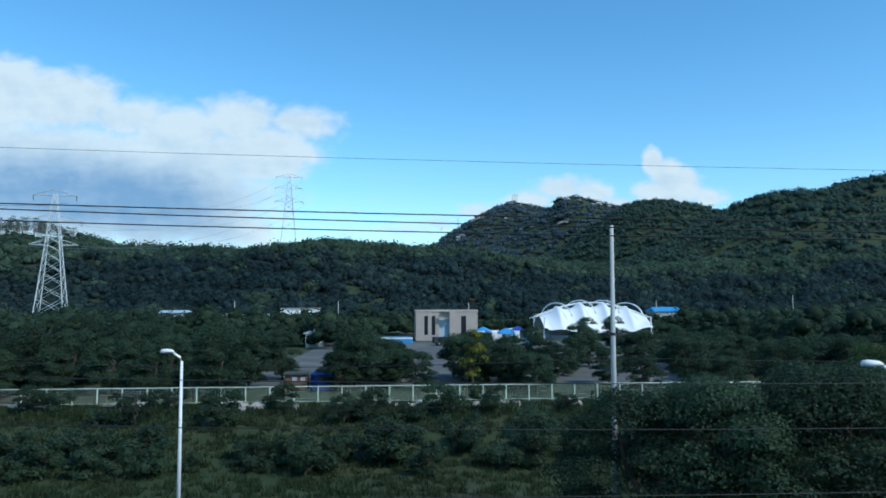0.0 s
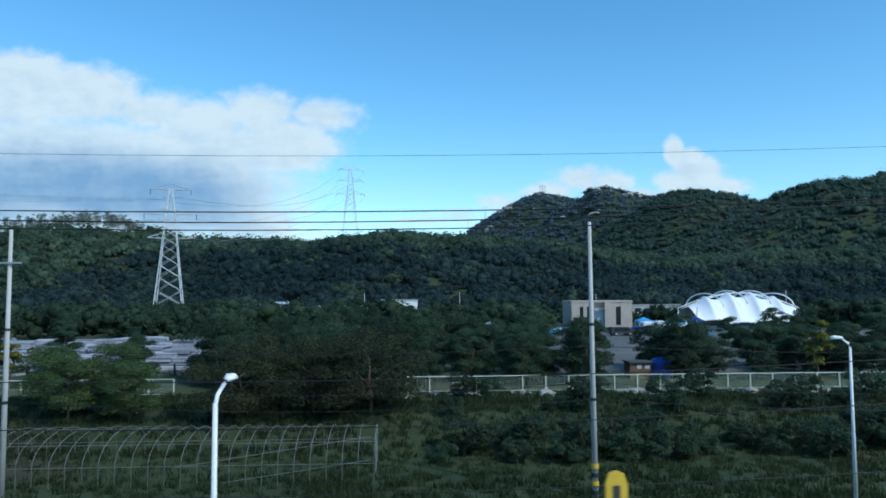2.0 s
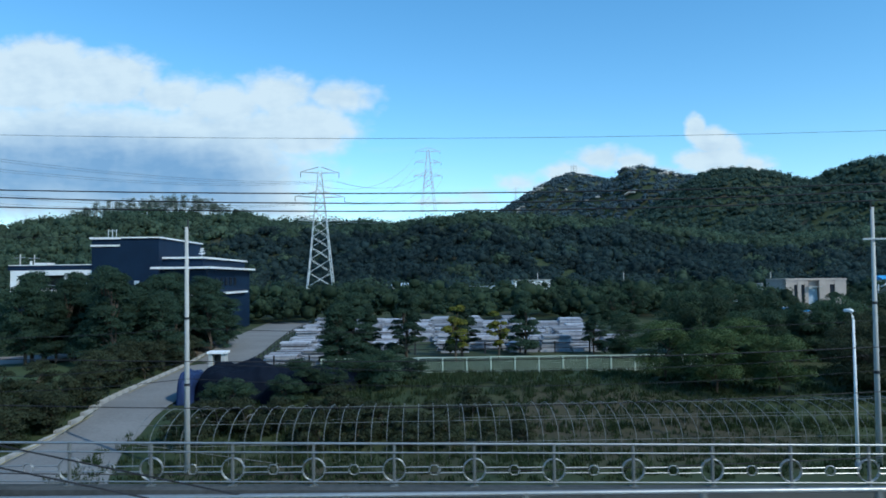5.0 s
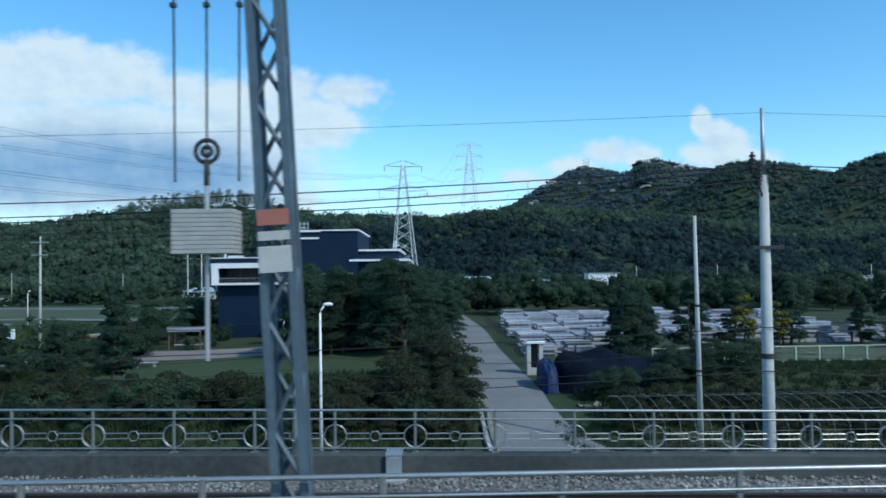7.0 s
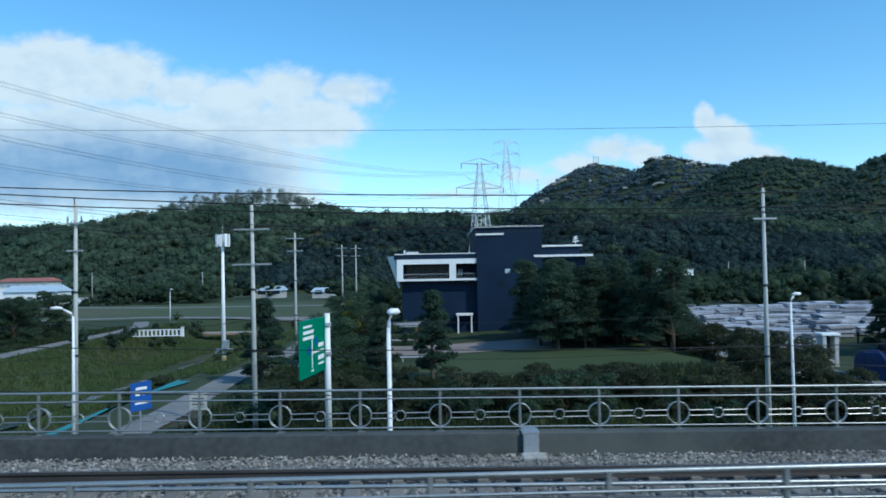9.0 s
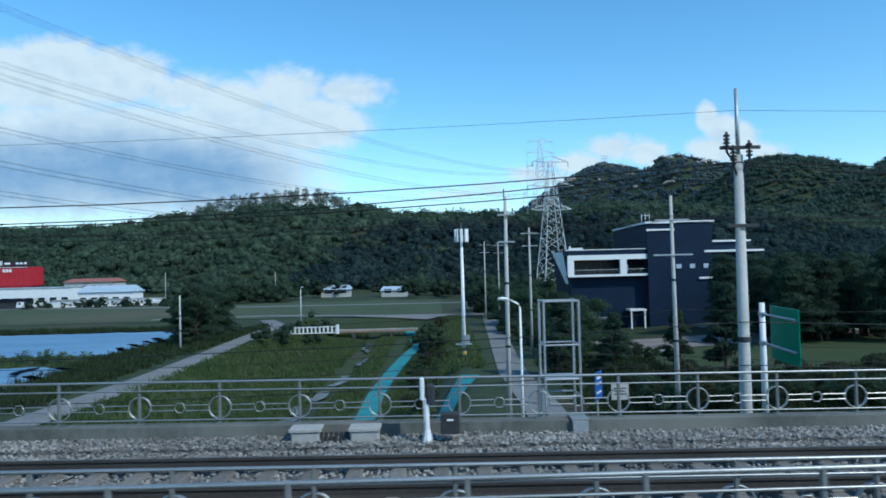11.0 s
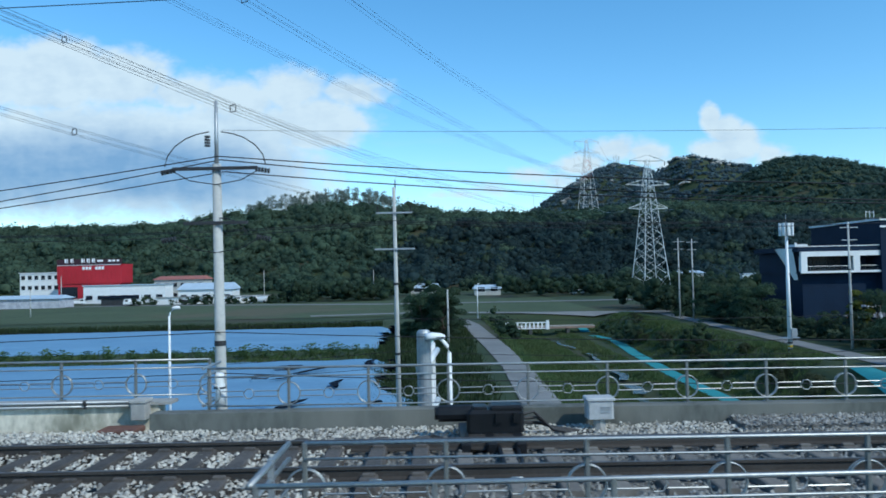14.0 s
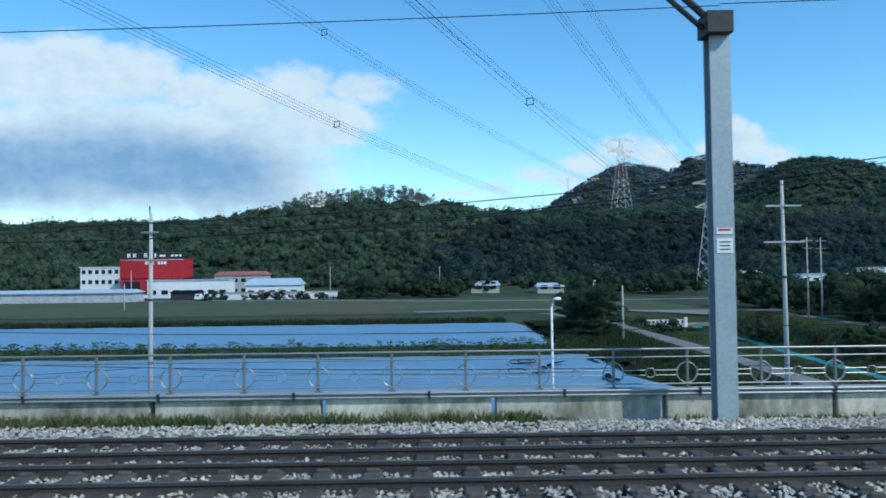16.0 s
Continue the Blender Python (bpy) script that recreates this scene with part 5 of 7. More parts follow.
for k in range(3):
    part("cable", G().tube([(0.46, 0.05 * k, 0.42 - 0.07 * k), (0.66 + 0.05 * k, 0.1 + 0.06 * k, 0.44 - 0.1 * k), (0.95, 0.1 + 0.1 * k, 0.16), (1.3 + 0.15 * k, 0.3, 0.05)], 0.026, 6), CABLE, pm)
part("cable", G().tube([(-0.6, -0.1, 0.05), (-0.9, 0.0, 0.12), (-1.2, -0.05, 0.03)], 0.03, 6), CABLE, pm)
sb = thing("cover_slab", (-162.2, 12.7, rail_z(-161.7) - 0.40), "rusty brown steel cover slab lying on the ballast", "slab")
part("plate", G().box(0, 0, 0.14, 0.66, 0.45, 0.09, bev=0.02), mat("rusty_steel", (0.16, 0.085, 0.065), (0.11, 0.06, 0.05), 2, 14, 0.85), sb)
part("edge", G().box(0, 0, 0.05, 0.6, 0.4, 0.1), CONC_DARK, sb)
wb = thing("relay_cabinet", (-164.35, 6.35, rail_z(-164) - 0.28), "white steel relay cabinet with a hipped lid", "cabinet")
part("body", G().box(0, 0, 0.50, 0.74, 0.50, 1.0, bev=0.015), WHITE, wb)
g = G()
g.box(0, 0, 1.03, 0.88, 0.62, 0.06, bev=0.01)
g.add([(-0.44, -0.31, 1.06), (0.44, -0.31, 1.06), (0.44, 0.31, 1.06), (-0.44, 0.31, 1.06), (-0.24, -0.03, 1.20), (0.24, -0.03, 1.20), (0.24, 0.03, 1.20), (-0.24, 0.03, 1.20)],
      [(0, 1, 5, 4), (1, 2, 6, 5), (2, 3, 7, 6), (3, 0, 4, 7), (4, 5, 6, 7)])
part("lid", g, WHITE, wb)
part("door_line", G().box(0, -0.252, 0.36, 0.012, 0.006, 0.6), GALV, wb)
part("lock", G().box(0.26, -0.256, 0.42, 0.03, 0.014, 0.07), DARK, wb)
part("badge", G().box(-0.2, -0.254, 0.5, 0.07, 0.008, 0.10), GALV, wb)
s2 = thing("direction_sign", (-157.1, 17.5, z_at(-157.1, 17.5)), "green road direction sign on a thick grey post, white behind", "road sign", rz=-4)
b0 = 8.0 - z_at(-157.1, 17.5)
part("post", G().tube([(0, 0, 0), (0, 0, b0 - 1.45)], 0.17, 16).tube([(0, 0, b0 - 1.45), (0, 0, b0 - 1.38)], 0.17, 16, 0.13), GALV, s2, smooth=False)
for z in (-2.3, -3.75):
    part("collar", G().tube([(0, 0, b0 + z - 0.1), (0, 0, b0 + z + 0.1)], 0.2, 16), GALV, s2)
    part("arm", G().tube([(0, 0.1, b0 + z), (0, 4.2, b0 + z)], 0.085, 12), WHITE, s2, smooth=True)
part("board", G().box(-0.13, 2.6, b0 - 3.15, 0.05, 2.9, 2.3, bev=0.01), GREEN_SIGN, s2, "green board")
part("backing", G().box(-0.095, 2.6, b0 - 3.15, 0.018, 2.88, 2.28), WHITE, s2, "white back of the board")
for k in range(4):
    part("rib", G().box(-0.06, 1.45 + 0.78 * k, b0 - 3.15, 0.06, 0.10, 2.2), WHITE, s2)
for cy_, cz, w, h in ((1.9, -2.35, 0.7, 0.16), (3.0, -2.35, 0.9, 0.16), (2.2, -2.75, 1.2, 0.10), (3.3, -3.1, 0.7, 0.18), (3.3, -3.35, 0.7, 0.09), (2.3, -3.4, 0.12, 1.2), (1.8, -3.5, 0.6, 0.16)):
    part("print_bar", G().box(-0.160, cy_, b0 + cz, 0.008, w, h), WHITE, s2)
wp = thing("wrapped_bundle", (-160.55, 12.85, rail_z(-160.6) + 0.1), "pale plastic wrapped round the railing's end post", "wrapping")
part("wrap", G().tube([(0, 0, 0), (0.02, 0, 0.25), (-0.02, 0.01, 0.48), (0.01, 0, 0.56)], 0.10, 9, 0.07), WHITE, wp, smooth=True)
part("tie", G().tube([(0, 0, 0.3), (0, 0, 0.33)], 0.105, 9), CABLE, wp)
tb = thing("cable_trough_box", (-162.0, 13.05, rail_z(-162) + 0.0), "small concrete box where cable pipes end on the wall", "concrete box")
part("box", G().box(0, 0, 0.02, 0.26, 0.3, 0.30, bev=0.015), CONC, tb)
part("lid", G().box(0, 0, 0.19, 0.30, 0.34, 0.05, bev=0.01), CONC, tb)
for k, dz in enumerate((0.085, 0.16)):
    cp = thing("cable_pipe", (0, 0, 0), "grey cable pipe clipped along the wall's coping", "pipe", "cable pipes on the wall")
    part("pipe", G().tube([(x, 13.10 - 0.02 * k, rail_z(x) + dz) for x in spaced(-162.1, X1, 4)], 0.026, 6), GALV, cp, smooth=True)
    for i in range(22):
        x = -163 - 2.4 * i
        part("clip", G().box(x, 13.10 - 0.02 * k, rail_z(x) + dz, 0.05, 0.066, 0.066), DARK, cp)

# short loose end of the new railing where two runs meet
ep = thing("railing_end", (-160.7, 12.75, rail_z(-160.7) + 0.1), "steel end panel joining the two railing runs", "railing panel")
part("end_post", G().box(0, 0, 0.36, 0.06, 0.06, 0.72, bev=0.01), GALV, ep)
for z in (0.7, 0.56, 0.08):
    part("short_rail", G().tube([(0, -0.35, z), (0, 0.66, z)], 0.025, 6), STEEL, ep)

# ---------------------------------------------------------------- road signs


def bars(name, spec, y, material, parent, thick=0.012):
    for cx, cz, w, h in spec:
        part(name, G().box(cx, y, cz, w, thick, h), material, parent)


gs = thing("direction_sign", (-113.5, 34.6, z_at(-113.5, 34.6)), "green road direction sign on a white steel post", "road sign", rz=82.3)
top = 6.04 - z_at(-113.5, 34.6)
part("post", G().tube([(0, 0, 0), (0, 0, top + 0.08)], 0.16, 14, 0.13), WHITE, gs, smooth=True)
part("board", G().box(-2.7, -0.12, top - 1.2, 3.7, 0.06, 2.4, bev=0.02), GREEN_SIGN, gs, "green board")
for z in (top - 0.45, top - 1.8):
    part("arm", G().tube([(0, -0.03, z), (-4.4, -0.03, z)], 0.06, 8), GALV, gs)
    part("clamp", G().tube([(0, 0, z - 0.09), (0, 0, z + 0.09)], 0.19, 12), GALV, gs)
for cx, cz, w, h in ((-3.5, -0.28, 1.2, 0.10), (-3.4, -0.52, 1.5, 0.14), (-3.4, -0.76, 1.5, 0.14), (-2.9, -1.45, 0.12, 1.3), (-2.4, -1.45, 1.0, 0.09), (-1.6, -1.2, 0.8, 0.18), (-1.6, -1.45, 0.8, 0.09), (-1.6, -1.75, 0.9, 0.20), (-1.6, -2.02, 0.8, 0.09), (-2.9, -2.2, 0.4, 0.06)):
    part("print_bar", G().box(cx, -0.158, top + cz, w, 0.008, h), WHITE, gs)
part("route_badge", G().tube([(-3.3, -0.152, top - 1.3), (-3.3, -0.164, top - 1.3)], 0.2, 10), BLUE_SIGN, gs)
part("route_badge", G().tube([(-2.3, -0.152, top - 1.0), (-2.3, -0.164, top - 1.0)], 0.17, 10), BLUE_SIGN, gs)
bs = thing("blue_sign", (-121.7, 33.2, z_at(-122.4, 33.2)), "small blue information sign with white lettering bars", "road sign", rz=62)
b1_ = 2.67 - z_at(-122.4, 33.2)
part("post", G().tube([(0, 0, 0), (0, 0, b1_ + 0.3)], 0.04, 8), GALV, bs)
part("board", G().box(0, -0.06, b1_, 1.15, 0.04, 1.25, bev=0.01), BLUE_SIGN, bs)
bars("print_bar", [(0, b1_ + 0.35, 0.6, 0.12), (-0.2, b1_ + 0.1, 0.25, 0.10), (0.2, b1_ + 0.1, 0.25, 0.10), (0, b1_ - 0.3, 0.7, 0.08)], -0.088, WHITE, bs)
ys = thing("grey_sign", (-120.0, 36, z_at(-120, 36)), "small grey notice board on a post", "notice board")
part("post", G().tube([(0, 0, 0), (0, 0, 1.2)], 0.04, 8), GALV, ys)
part("board", G().box(0, -0.04, 1.5, 0.85, 0.05, 0.8, bev=0.01), CONC_POLE, ys)
bars("print_bar", [(0, 1.66, 0.6, 0.05), (0, 1.52, 0.55, 0.05), (0, 1.38, 0.6, 0.05)], -0.07, DARK, ys)
rs = thing("road_sign", (15.0, 27.0, z_at(15.0, 27.0)), "road sign seen from its grey back", "road sign", rz=-35)
part("post", G().tube([(0, 0, 0), (0, 0, 5.6)], 0.07, 10), GALV, rs)
part("board", G().box(0.75, 0.0, 5.2, 1.1, 0.05, 0.75, bev=0.01), SIGN_BACK, rs)
for z in (4.98, 5.42):
    part("brace", G().tube([(0, -0.05, z), (1.25, -0.05, z)], 0.03, 6), GALV, rs)
rs = thing("road_sign", (16.9, 27.0, z_at(16.9, 27.0)), "lower road sign seen from its grey back", "road sign", rz=-60)
part("post", G().tube([(0, 0, 0), (0, 0, 3.0)], 0.05, 10), GALV, rs)
part("board", G().box(0.2, 0.0, 2.7, 0.8, 0.05, 0.7, bev=0.01), SIGN_BACK, rs)
yb = thing("trackside_marker", (-24.56, 5.2, 5.42), "small yellow round-topped marker plate on a post beside the track", "marker")
part("post", G().tube([(0, 0.02, 0), (0, 0.02, 1.15)], 0.022, 8), GALV_DULL, yb)
part("plate", G().prism([(-0.075, 1.06), (0.075, 1.06), (0.078, 1.26), (0.055, 1.33), (0, 1.35), (-0.055, 1.33), (-0.078, 1.26)], -0.012, 0.012), YELLOW, yb, "yellow plate")
part("print_bar", G().box(0, -0.016, 1.20, 0.05, 0.006, 0.10, bev=0.002), DARK, yb)

# ---------------------------------------------------------------- dark angular building
bx, by = -113.3, 89.0
hz = z_at(-104, 90)
db = thing("dark_building", (bx, by, hz), "dark navy angular building with white window frames and flat roofs", "building")


def block(name, x0, x1, y0, y1, z0, z1, material, parent, label=""):
    return part(name, G().box((x0 + x1) / 2 - bx, (y0 + y1) / 2 - by, (z0 + z1) / 2, x1 - x0, y1 - y0, z1 - z0), material, parent, label)


def L(z):
    return z + H - hz


block("lower_wall", -112.4, -103.3, 89.6, 101, -0.3, L(-1.25), NAVY, db)
# upper left storey: white frame round a recessed glazed gallery
block("back_wall", -112.2, -103.3, 91.6, 101, L(-1.25), L(1.95), NAVY, db)
block("gallery_floor", -112.9, -103.3, 88.7, 91.6, L(-1.25), L(-0.98), NAVY, db)
block("frame_sill", -112.95, -103.3, 88.6, 88.9, L(-1.18), L(-0.92), WHITE, db, "white frame")
block("frame_head", -112.95, -103.3, 88.6, 89.0, L(0.85), L(1.45), WHITE, db, "white frame")
block("frame_post", -112.95, -112.2, 88.6, 89.2, L(-0.918), L(0.848), WHITE, db, "white frame")
block("frame_post", -106.6, -105.8, 88.6, 89.2, L(-0.918), L(0.848), WHITE, db, "white frame")
block("gallery_roof", -113.3, -103.3, 88.7, 101, L(1.455), L(2.05), NAVY, db)
block("roof_edge", -113.2, -103.4, 88.62, 88.9, L(2.03), L(2.13), WHITE, db, "white roof edge")
block("side_wall", -112.6, -112.2, 89.25, 101, L(-1.24), L(1.45), NAVY, db)
g = G()
g.add([(-114.3 - bx, 92 - by, L(1.9)), (-113.3 - bx, 90 - by, L(1.9)), (-112.7 - bx, 90 - by, L(-2.0)), (-112.9 - bx, 90.6 - by, L(-2.0)), (-114.1 - bx, 93 - by, L(1.9)), (-113.1 - bx, 90.9 - by, L(1.9))],
      [(0, 1, 2, 3), (4, 0, 3), (5, 4, 3, 2), (1, 5, 2), (0, 4, 5, 1)])
part("slanting_fin", g, WHITE, db, "white slanting fin")
for k in range(3):
    block("glass_pane", -111.9 + k * 1.78, -110.2 + k * 1.78, 91.45, 91.55, L(-0.9), L(0.84), GLASS_DK, db)
block("gallery_window", -105.5, -104.9, 91.4, 91.55, L(-0.6), L(0.2), ROOF_BLUE, db, "pale window")
hr = part("hand_rail", G().tube([(-112.1 - bx, -0.15, L(-0.35)), (-103.4 - bx, -0.15, L(-0.35))], 0.035, 6), GALV, db)
for i in range(30):
    part("baluster", G().tube([(-112.0 - bx + i * 0.29, -0.15, L(-0.93)), (-112.0 - bx + i * 0.29, -0.15, L(-0.36))], 0.014, 4), GALV, hr)
# tower
block("tower_wall", -103.3, -95.4, 88.4, 105, -0.3, L(5.05), NAVY, db)
block("tower_cap", -103.5, -99.8, 88.2, 105.2, L(5.06), L(5.30), WHITE, db, "white roof edge")
block("tower_cap", -99.79, -95.2, 88.2, 105.2, L(5.16), L(5.32), WHITE, db, "white roof edge")
block("tower_line", -103.4, -100.0, 88.25, 88.39, L(4.2), L(4.42), WHITE, db, "white band")
for x in (-99.6, -97.95, -96.3):
    block("small_window", x - 0.3, x + 0.3, 88.30, 88.39, L(-0.42), L(0.10), ROOF_BLUE, db, "small pale window")
block("low_window", -100.6, -100.2, 88.32, 88.39, L(-1.9), L(-1.3), GLASS_DK, db)
# right wing with overhanging white eaves, running back
block("wing_wall", -95.4, -90.0, 89.3, 111, -0.3, L(1.45), NAVY, db)
block("wing_storey", -95.4, -90.6, 89.8, 110.5, L(1.72), L(2.70), NAVY, db)
block("wing_eave", -96.4, -89.2, 88.35, 111.4, L(1.46), L(1.71), WHITE, db, "white eave")
block("wing_roof_edge", -95.4, -90.3, 89.5, 110.8, L(2.71), L(2.92), WHITE, db, "white roof edge")
block("lower_ledge", -97.2, -89.6, 88.2, 88.39, L(-1.75), L(-1.5), WHITE, db, "white ledge")
block("lower_ledge", -89.99, -89.5, 89.3, 108, L(-1.75), L(-1.5), WHITE, db, "white ledge")
for y in (93, 95.2, 97.4, 99.6, 101.8):
    block("side_window", -89.99, -89.9, y, y + 1.1, L(-0.6), L(0.4), GLASS_DK, db)
block("roof_unit", -111.9, -110.4, 92, 94, L(2.06), L(2.45), WHITE, db, "white roof unit")
block("roof_unit", -112.2, -112.0, 91.5, 91.7, L(2.06), L(2.65), WHITE, db)
g = G()
g.tube([(-90.9 - bx, 90.5 - by, L(2.92)), (-90.9 - bx, 90.5 - by, L(3.9))], 0.05, 6)
for z, r in ((3.3, 0.38), (3.6, 0.28), (3.85, 0.2)):
    g.tube([(-90.9 - bx - r, 90.5 - by, L(z)), (-90.9 - bx + r, 90.5 - by, L(z) + 0.08)], 0.09, 6)
part("roof_ornament", g, WHITE, db, "white roof ornament")
g = G()
for d in (0, 0.5, 1.0):
    g.tube([(-102.9 + d - bx, 3, L(5.3)), (-102.9 + d - bx, 3, L(6.5))], 0.04, 5)
g.tube([(-102.9 - bx, 3, L(6.3)), (-101.9 - bx, 3, L(6.3))], 0.03, 5)
part("aerial", g, PYLON, db)
block("entrance_canopy", -105.9, -103.9, 87.4, 89.5, L(-5.35), L(-5.15), WHITE, db, "pale entrance canopy")
for x in (-105.7, -104.1):
    block("entrance_post", x - 0.08, x + 0.08, 87.5, 87.66, -0.2, L(-5.36), WHITE, db)

# ---------------------------------------------------------------- pavilion, canopy stage and yard
pz = z_at(11, 142)
px0 = 5.8
pv = thing("pavilion", (px0, 140, pz), "beige stone-clad flat-roofed pavilion with tall dark windows", "building")
hh = 7.0 - pz
for x0, x1 in ((0, 1.6), (2.3, 3.0), (3.7, 4.4), (7.6, 8.6), (9.6, 11.8)):
    part("front_pier", G().box((x0 + x1) / 2, 0.2, hh / 2 - 0.1, x1 - x0, 0.4, hh - 0.2), BEIGE, pv)
part("front_pier", G().box(7.0, 0.0, hh / 2 - 0.05, 1.2, 0.5, hh - 0.1), BEIGE, pv)
for x0, x1 in ((1.6, 2.3), (3.0, 3.7), (8.6, 9.6)):
    part("window", G().box((x0 + x1) / 2, 0.3, hh * 0.5, x1 - x0, 0.08, hh * 0.62), GLASS_DK, pv, "tall dark window")
    part("spandrel", G().box((x0 + x1) / 2, 0.22, hh * 0.905, x1 - x0, 0.36, hh * 0.19), BEIGE, pv)
    part("spandrel", G().box((x0 + x1) / 2, 0.22, hh * 0.09, x1 - x0, 0.36, hh * 0.2), BEIGE, pv)
part("shutter", G().box(5.4, 0.6, hh * 0.36, 2.0, 0.1, hh * 0.75), ROOF_BLUE, pv, "pale blue roller shutter")
part("recess_wall", G().box(5.4, 0.75, hh * 0.5, 2.0, 0.2, hh - 0.3), BEIGE, pv)
part("parapet", G().box(5.9, 4.0, hh - 0.1, 12.0, 8.2, 0.35, bev=0.03), BEIGE, pv)
part("rear_body", G().box(5.9, 4.6, hh / 2 - 0.2, 11.7, 7.2, hh - 0.25), BEIGE, pv)
part("door_canopy", G().box(5.4, -0.3, hh * 0.74, 2.6, 1.0, 0.12), CONC, pv)

tz = z_at(40, 144)
tn = thing("canopy_stage", (30.6, 140, tz), "white membrane stage canopy with four peaks under steel arches", "stage canopy")
TW, nsx, nsy = 21.5, 64, 16
vs = []
for j in range(nsy + 1):
    for i in range(nsx + 1):
        a, b = i / nsx, j / nsy
        x = TW * a
        peak = sum(math.exp(-abs((a - c) / 0.055) ** 1.25) for c in (0.17, 0.39, 0.61, 0.83))
        ridge = 4.1 + 1.5 * math.sin(math.pi * a) + 1.5 * peak * (0.75 + 0.25 * math.sin(math.pi * a))
        front = 1.6 + 0.5 * abs(math.sin(math.pi * 4 * (a - 0.06))) - 1.0 * math.sin(math.pi * a)
        s = math.sin(b * math.pi)
        z = front + (ridge - front) * s ** (0.85 + 0.5 * (1 - peak if peak < 1 else 0))
        vs.append((x, b * 12, z + 0.4))
fs = [(j * (nsx + 1) + i, j * (nsx + 1) + i + 1, (j + 1) * (nsx + 1) + i + 1, (j + 1) * (nsx + 1) + i) for j in range(nsy) for i in range(nsx)]
part("membrane", np_mesh("membrane", vs, fs, TENT, True), None, tn)
for c in (0.17, 0.39, 0.61, 0.83):
    part("arch", G().tube([(TW * c + 1.9 * math.cos(a) * 1.1, 6 - 4.5 * math.cos(a), 3.6 + 2.9 * math.sin(a) + 1.2 * math.sin(math.pi * c)) for a in np.linspace(0.1, 3.04, 16)], 0.13, 6), WHITE, tn, smooth=True)
for y in (5.0, 7.5):
    part("long_arch", G().tube([(-1.5 + (TW + 3) * t, y, 4.0 + 3.2 * math.sin(math.pi * t)) for t in np.linspace(0, 1, 24)], 0.12, 6), WHITE, tn, smooth=True)
for x in (0, TW):
    for y in (1, 11):
        part("mast", G().tube([(x, y, 0), (x * 0.98 + 0.2, y, 4.4)], 0.14, 8), WHITE, tn)
part("stage_floor", G().box(TW / 2, 6.5, 0.4, TW - 4, 9, 0.8), CONC, tn)
part("stage_back", G().box(TW / 2, 10.5, 2.0, TW - 6, 0.3, 2.8), CONC_POLE, tn)

wh = thing("white_hut", (-11.4, 121.5, z_at(-11.4, 121)), "small white hut with a pitched roof", "hut")
part("wall", G().box(0, 0, 1.1, 2.8, 2.4, 2.2), WHITE, wh)
part("roof", G().prism([(-1.7, 2.15), (1.7, 2.15), (1.7, 2.3), (0, 2.9), (-1.7, 2.3)], -1.5, 1.5), ROOF_BLUE, wh)
part("door", G().box(0.4, -1.21, 0.95, 0.8, 0.04, 1.9), GALV, wh)
tk = thing("water_tank", (-5.0, 60.2, z_at(-5, 60)), "dark blue plastic water tank beside a shed", "water tank")
part("drum", G().tube([(0, 0, 0), (0, 0, 1.25)], 0.98, 20), BLUE, tk)
part("shoulder", G().tube([(0, 0, 1.25), (0, 0, 1.55)], 0.98, 20, 0.55), BLUE, tk)
part("lid", G().tube([(0, 0, 1.55), (0, 0, 1.66)], 0.3, 14), BLUE, tk)
for z in (0.3, 0.65, 1.0):
    part("rib", G().tube([(0, 0, z), (0, 0, z + 0.06)], 1.0, 20), BLUE, tk)
sh = thing("timber_shed", (-7.0, 60.0, z_at(-7, 60)), "brown timber shed with two small windows", "shed")
part("wall", G().box(0, 0, 0.65, 1.75, 1.6, 1.3), BROWN, sh)
part("roof", G().box(0, -0.05, 1.36, 1.95, 1.9, 0.1), CONC_DARK, sh)
for s in (-0.1, 0.55):
    part("window", G().box(s, -0.81, 0.98, 0.36, 0.03, 0.3), TARP, sh, "small pale window")
bp = thing("blue_pool_cover", (2.0, 131, z_at(2, 131)), "bright blue low tarpaulin over a pool", "tarpaulin")
part("sheet", G().box(0, 0, 0.55, 5.6, 3.2, 1.1, bev=0.15), BLUE_LT, bp)
part("edging", G().box(0, -1.65, 0.95, 5.7, 0.1, 0.25), WHITE, bp)


def van(x, y, rz, body, label, h=2.1, w=4.6):
    z = z_at(x, y) + 0.06
    v = thing("van", (x, y, z), label, "van", "vans in the parking lot", rz)
    part("body", G().prism([(-w / 2, 0.45), (w / 2, 0.45), (w / 2, 1.1), (w / 2 - 0.5, h * 0.6), (w / 2 - 1.0, h), (-w / 2 + 0.1, h), (-w / 2, h - 0.2)], -0.85, 0.85), body, v)
    part("window_band", G().box(-0.2, 0, h * 0.72, w * 0.66, 1.72, 0.5), GLASS_DK, v)
    part("windscreen", G().prism([(w / 2 - 0.52, h * 0.62), (w / 2 - 0.46, h * 0.62), (w / 2 - 0.96, h * 0.95), (w / 2 - 1.02, h * 0.95)], -0.75, 0.75), GLASS_DK, v)
    for sx in (-w * 0.3, w * 0.3):
        for sy in (-0.78, 0.78):
            wl = part("wheel", G().tube([(sx, sy - 0.1, 0.33), (sx, sy + 0.1, 0.33)], 0.33, 14), CABLE, v)
            part("rim", G().tube([(sx, sy - 0.11, 0.33), (sx, sy + 0.11, 0.33)], 0.17, 10), GALV, wl)


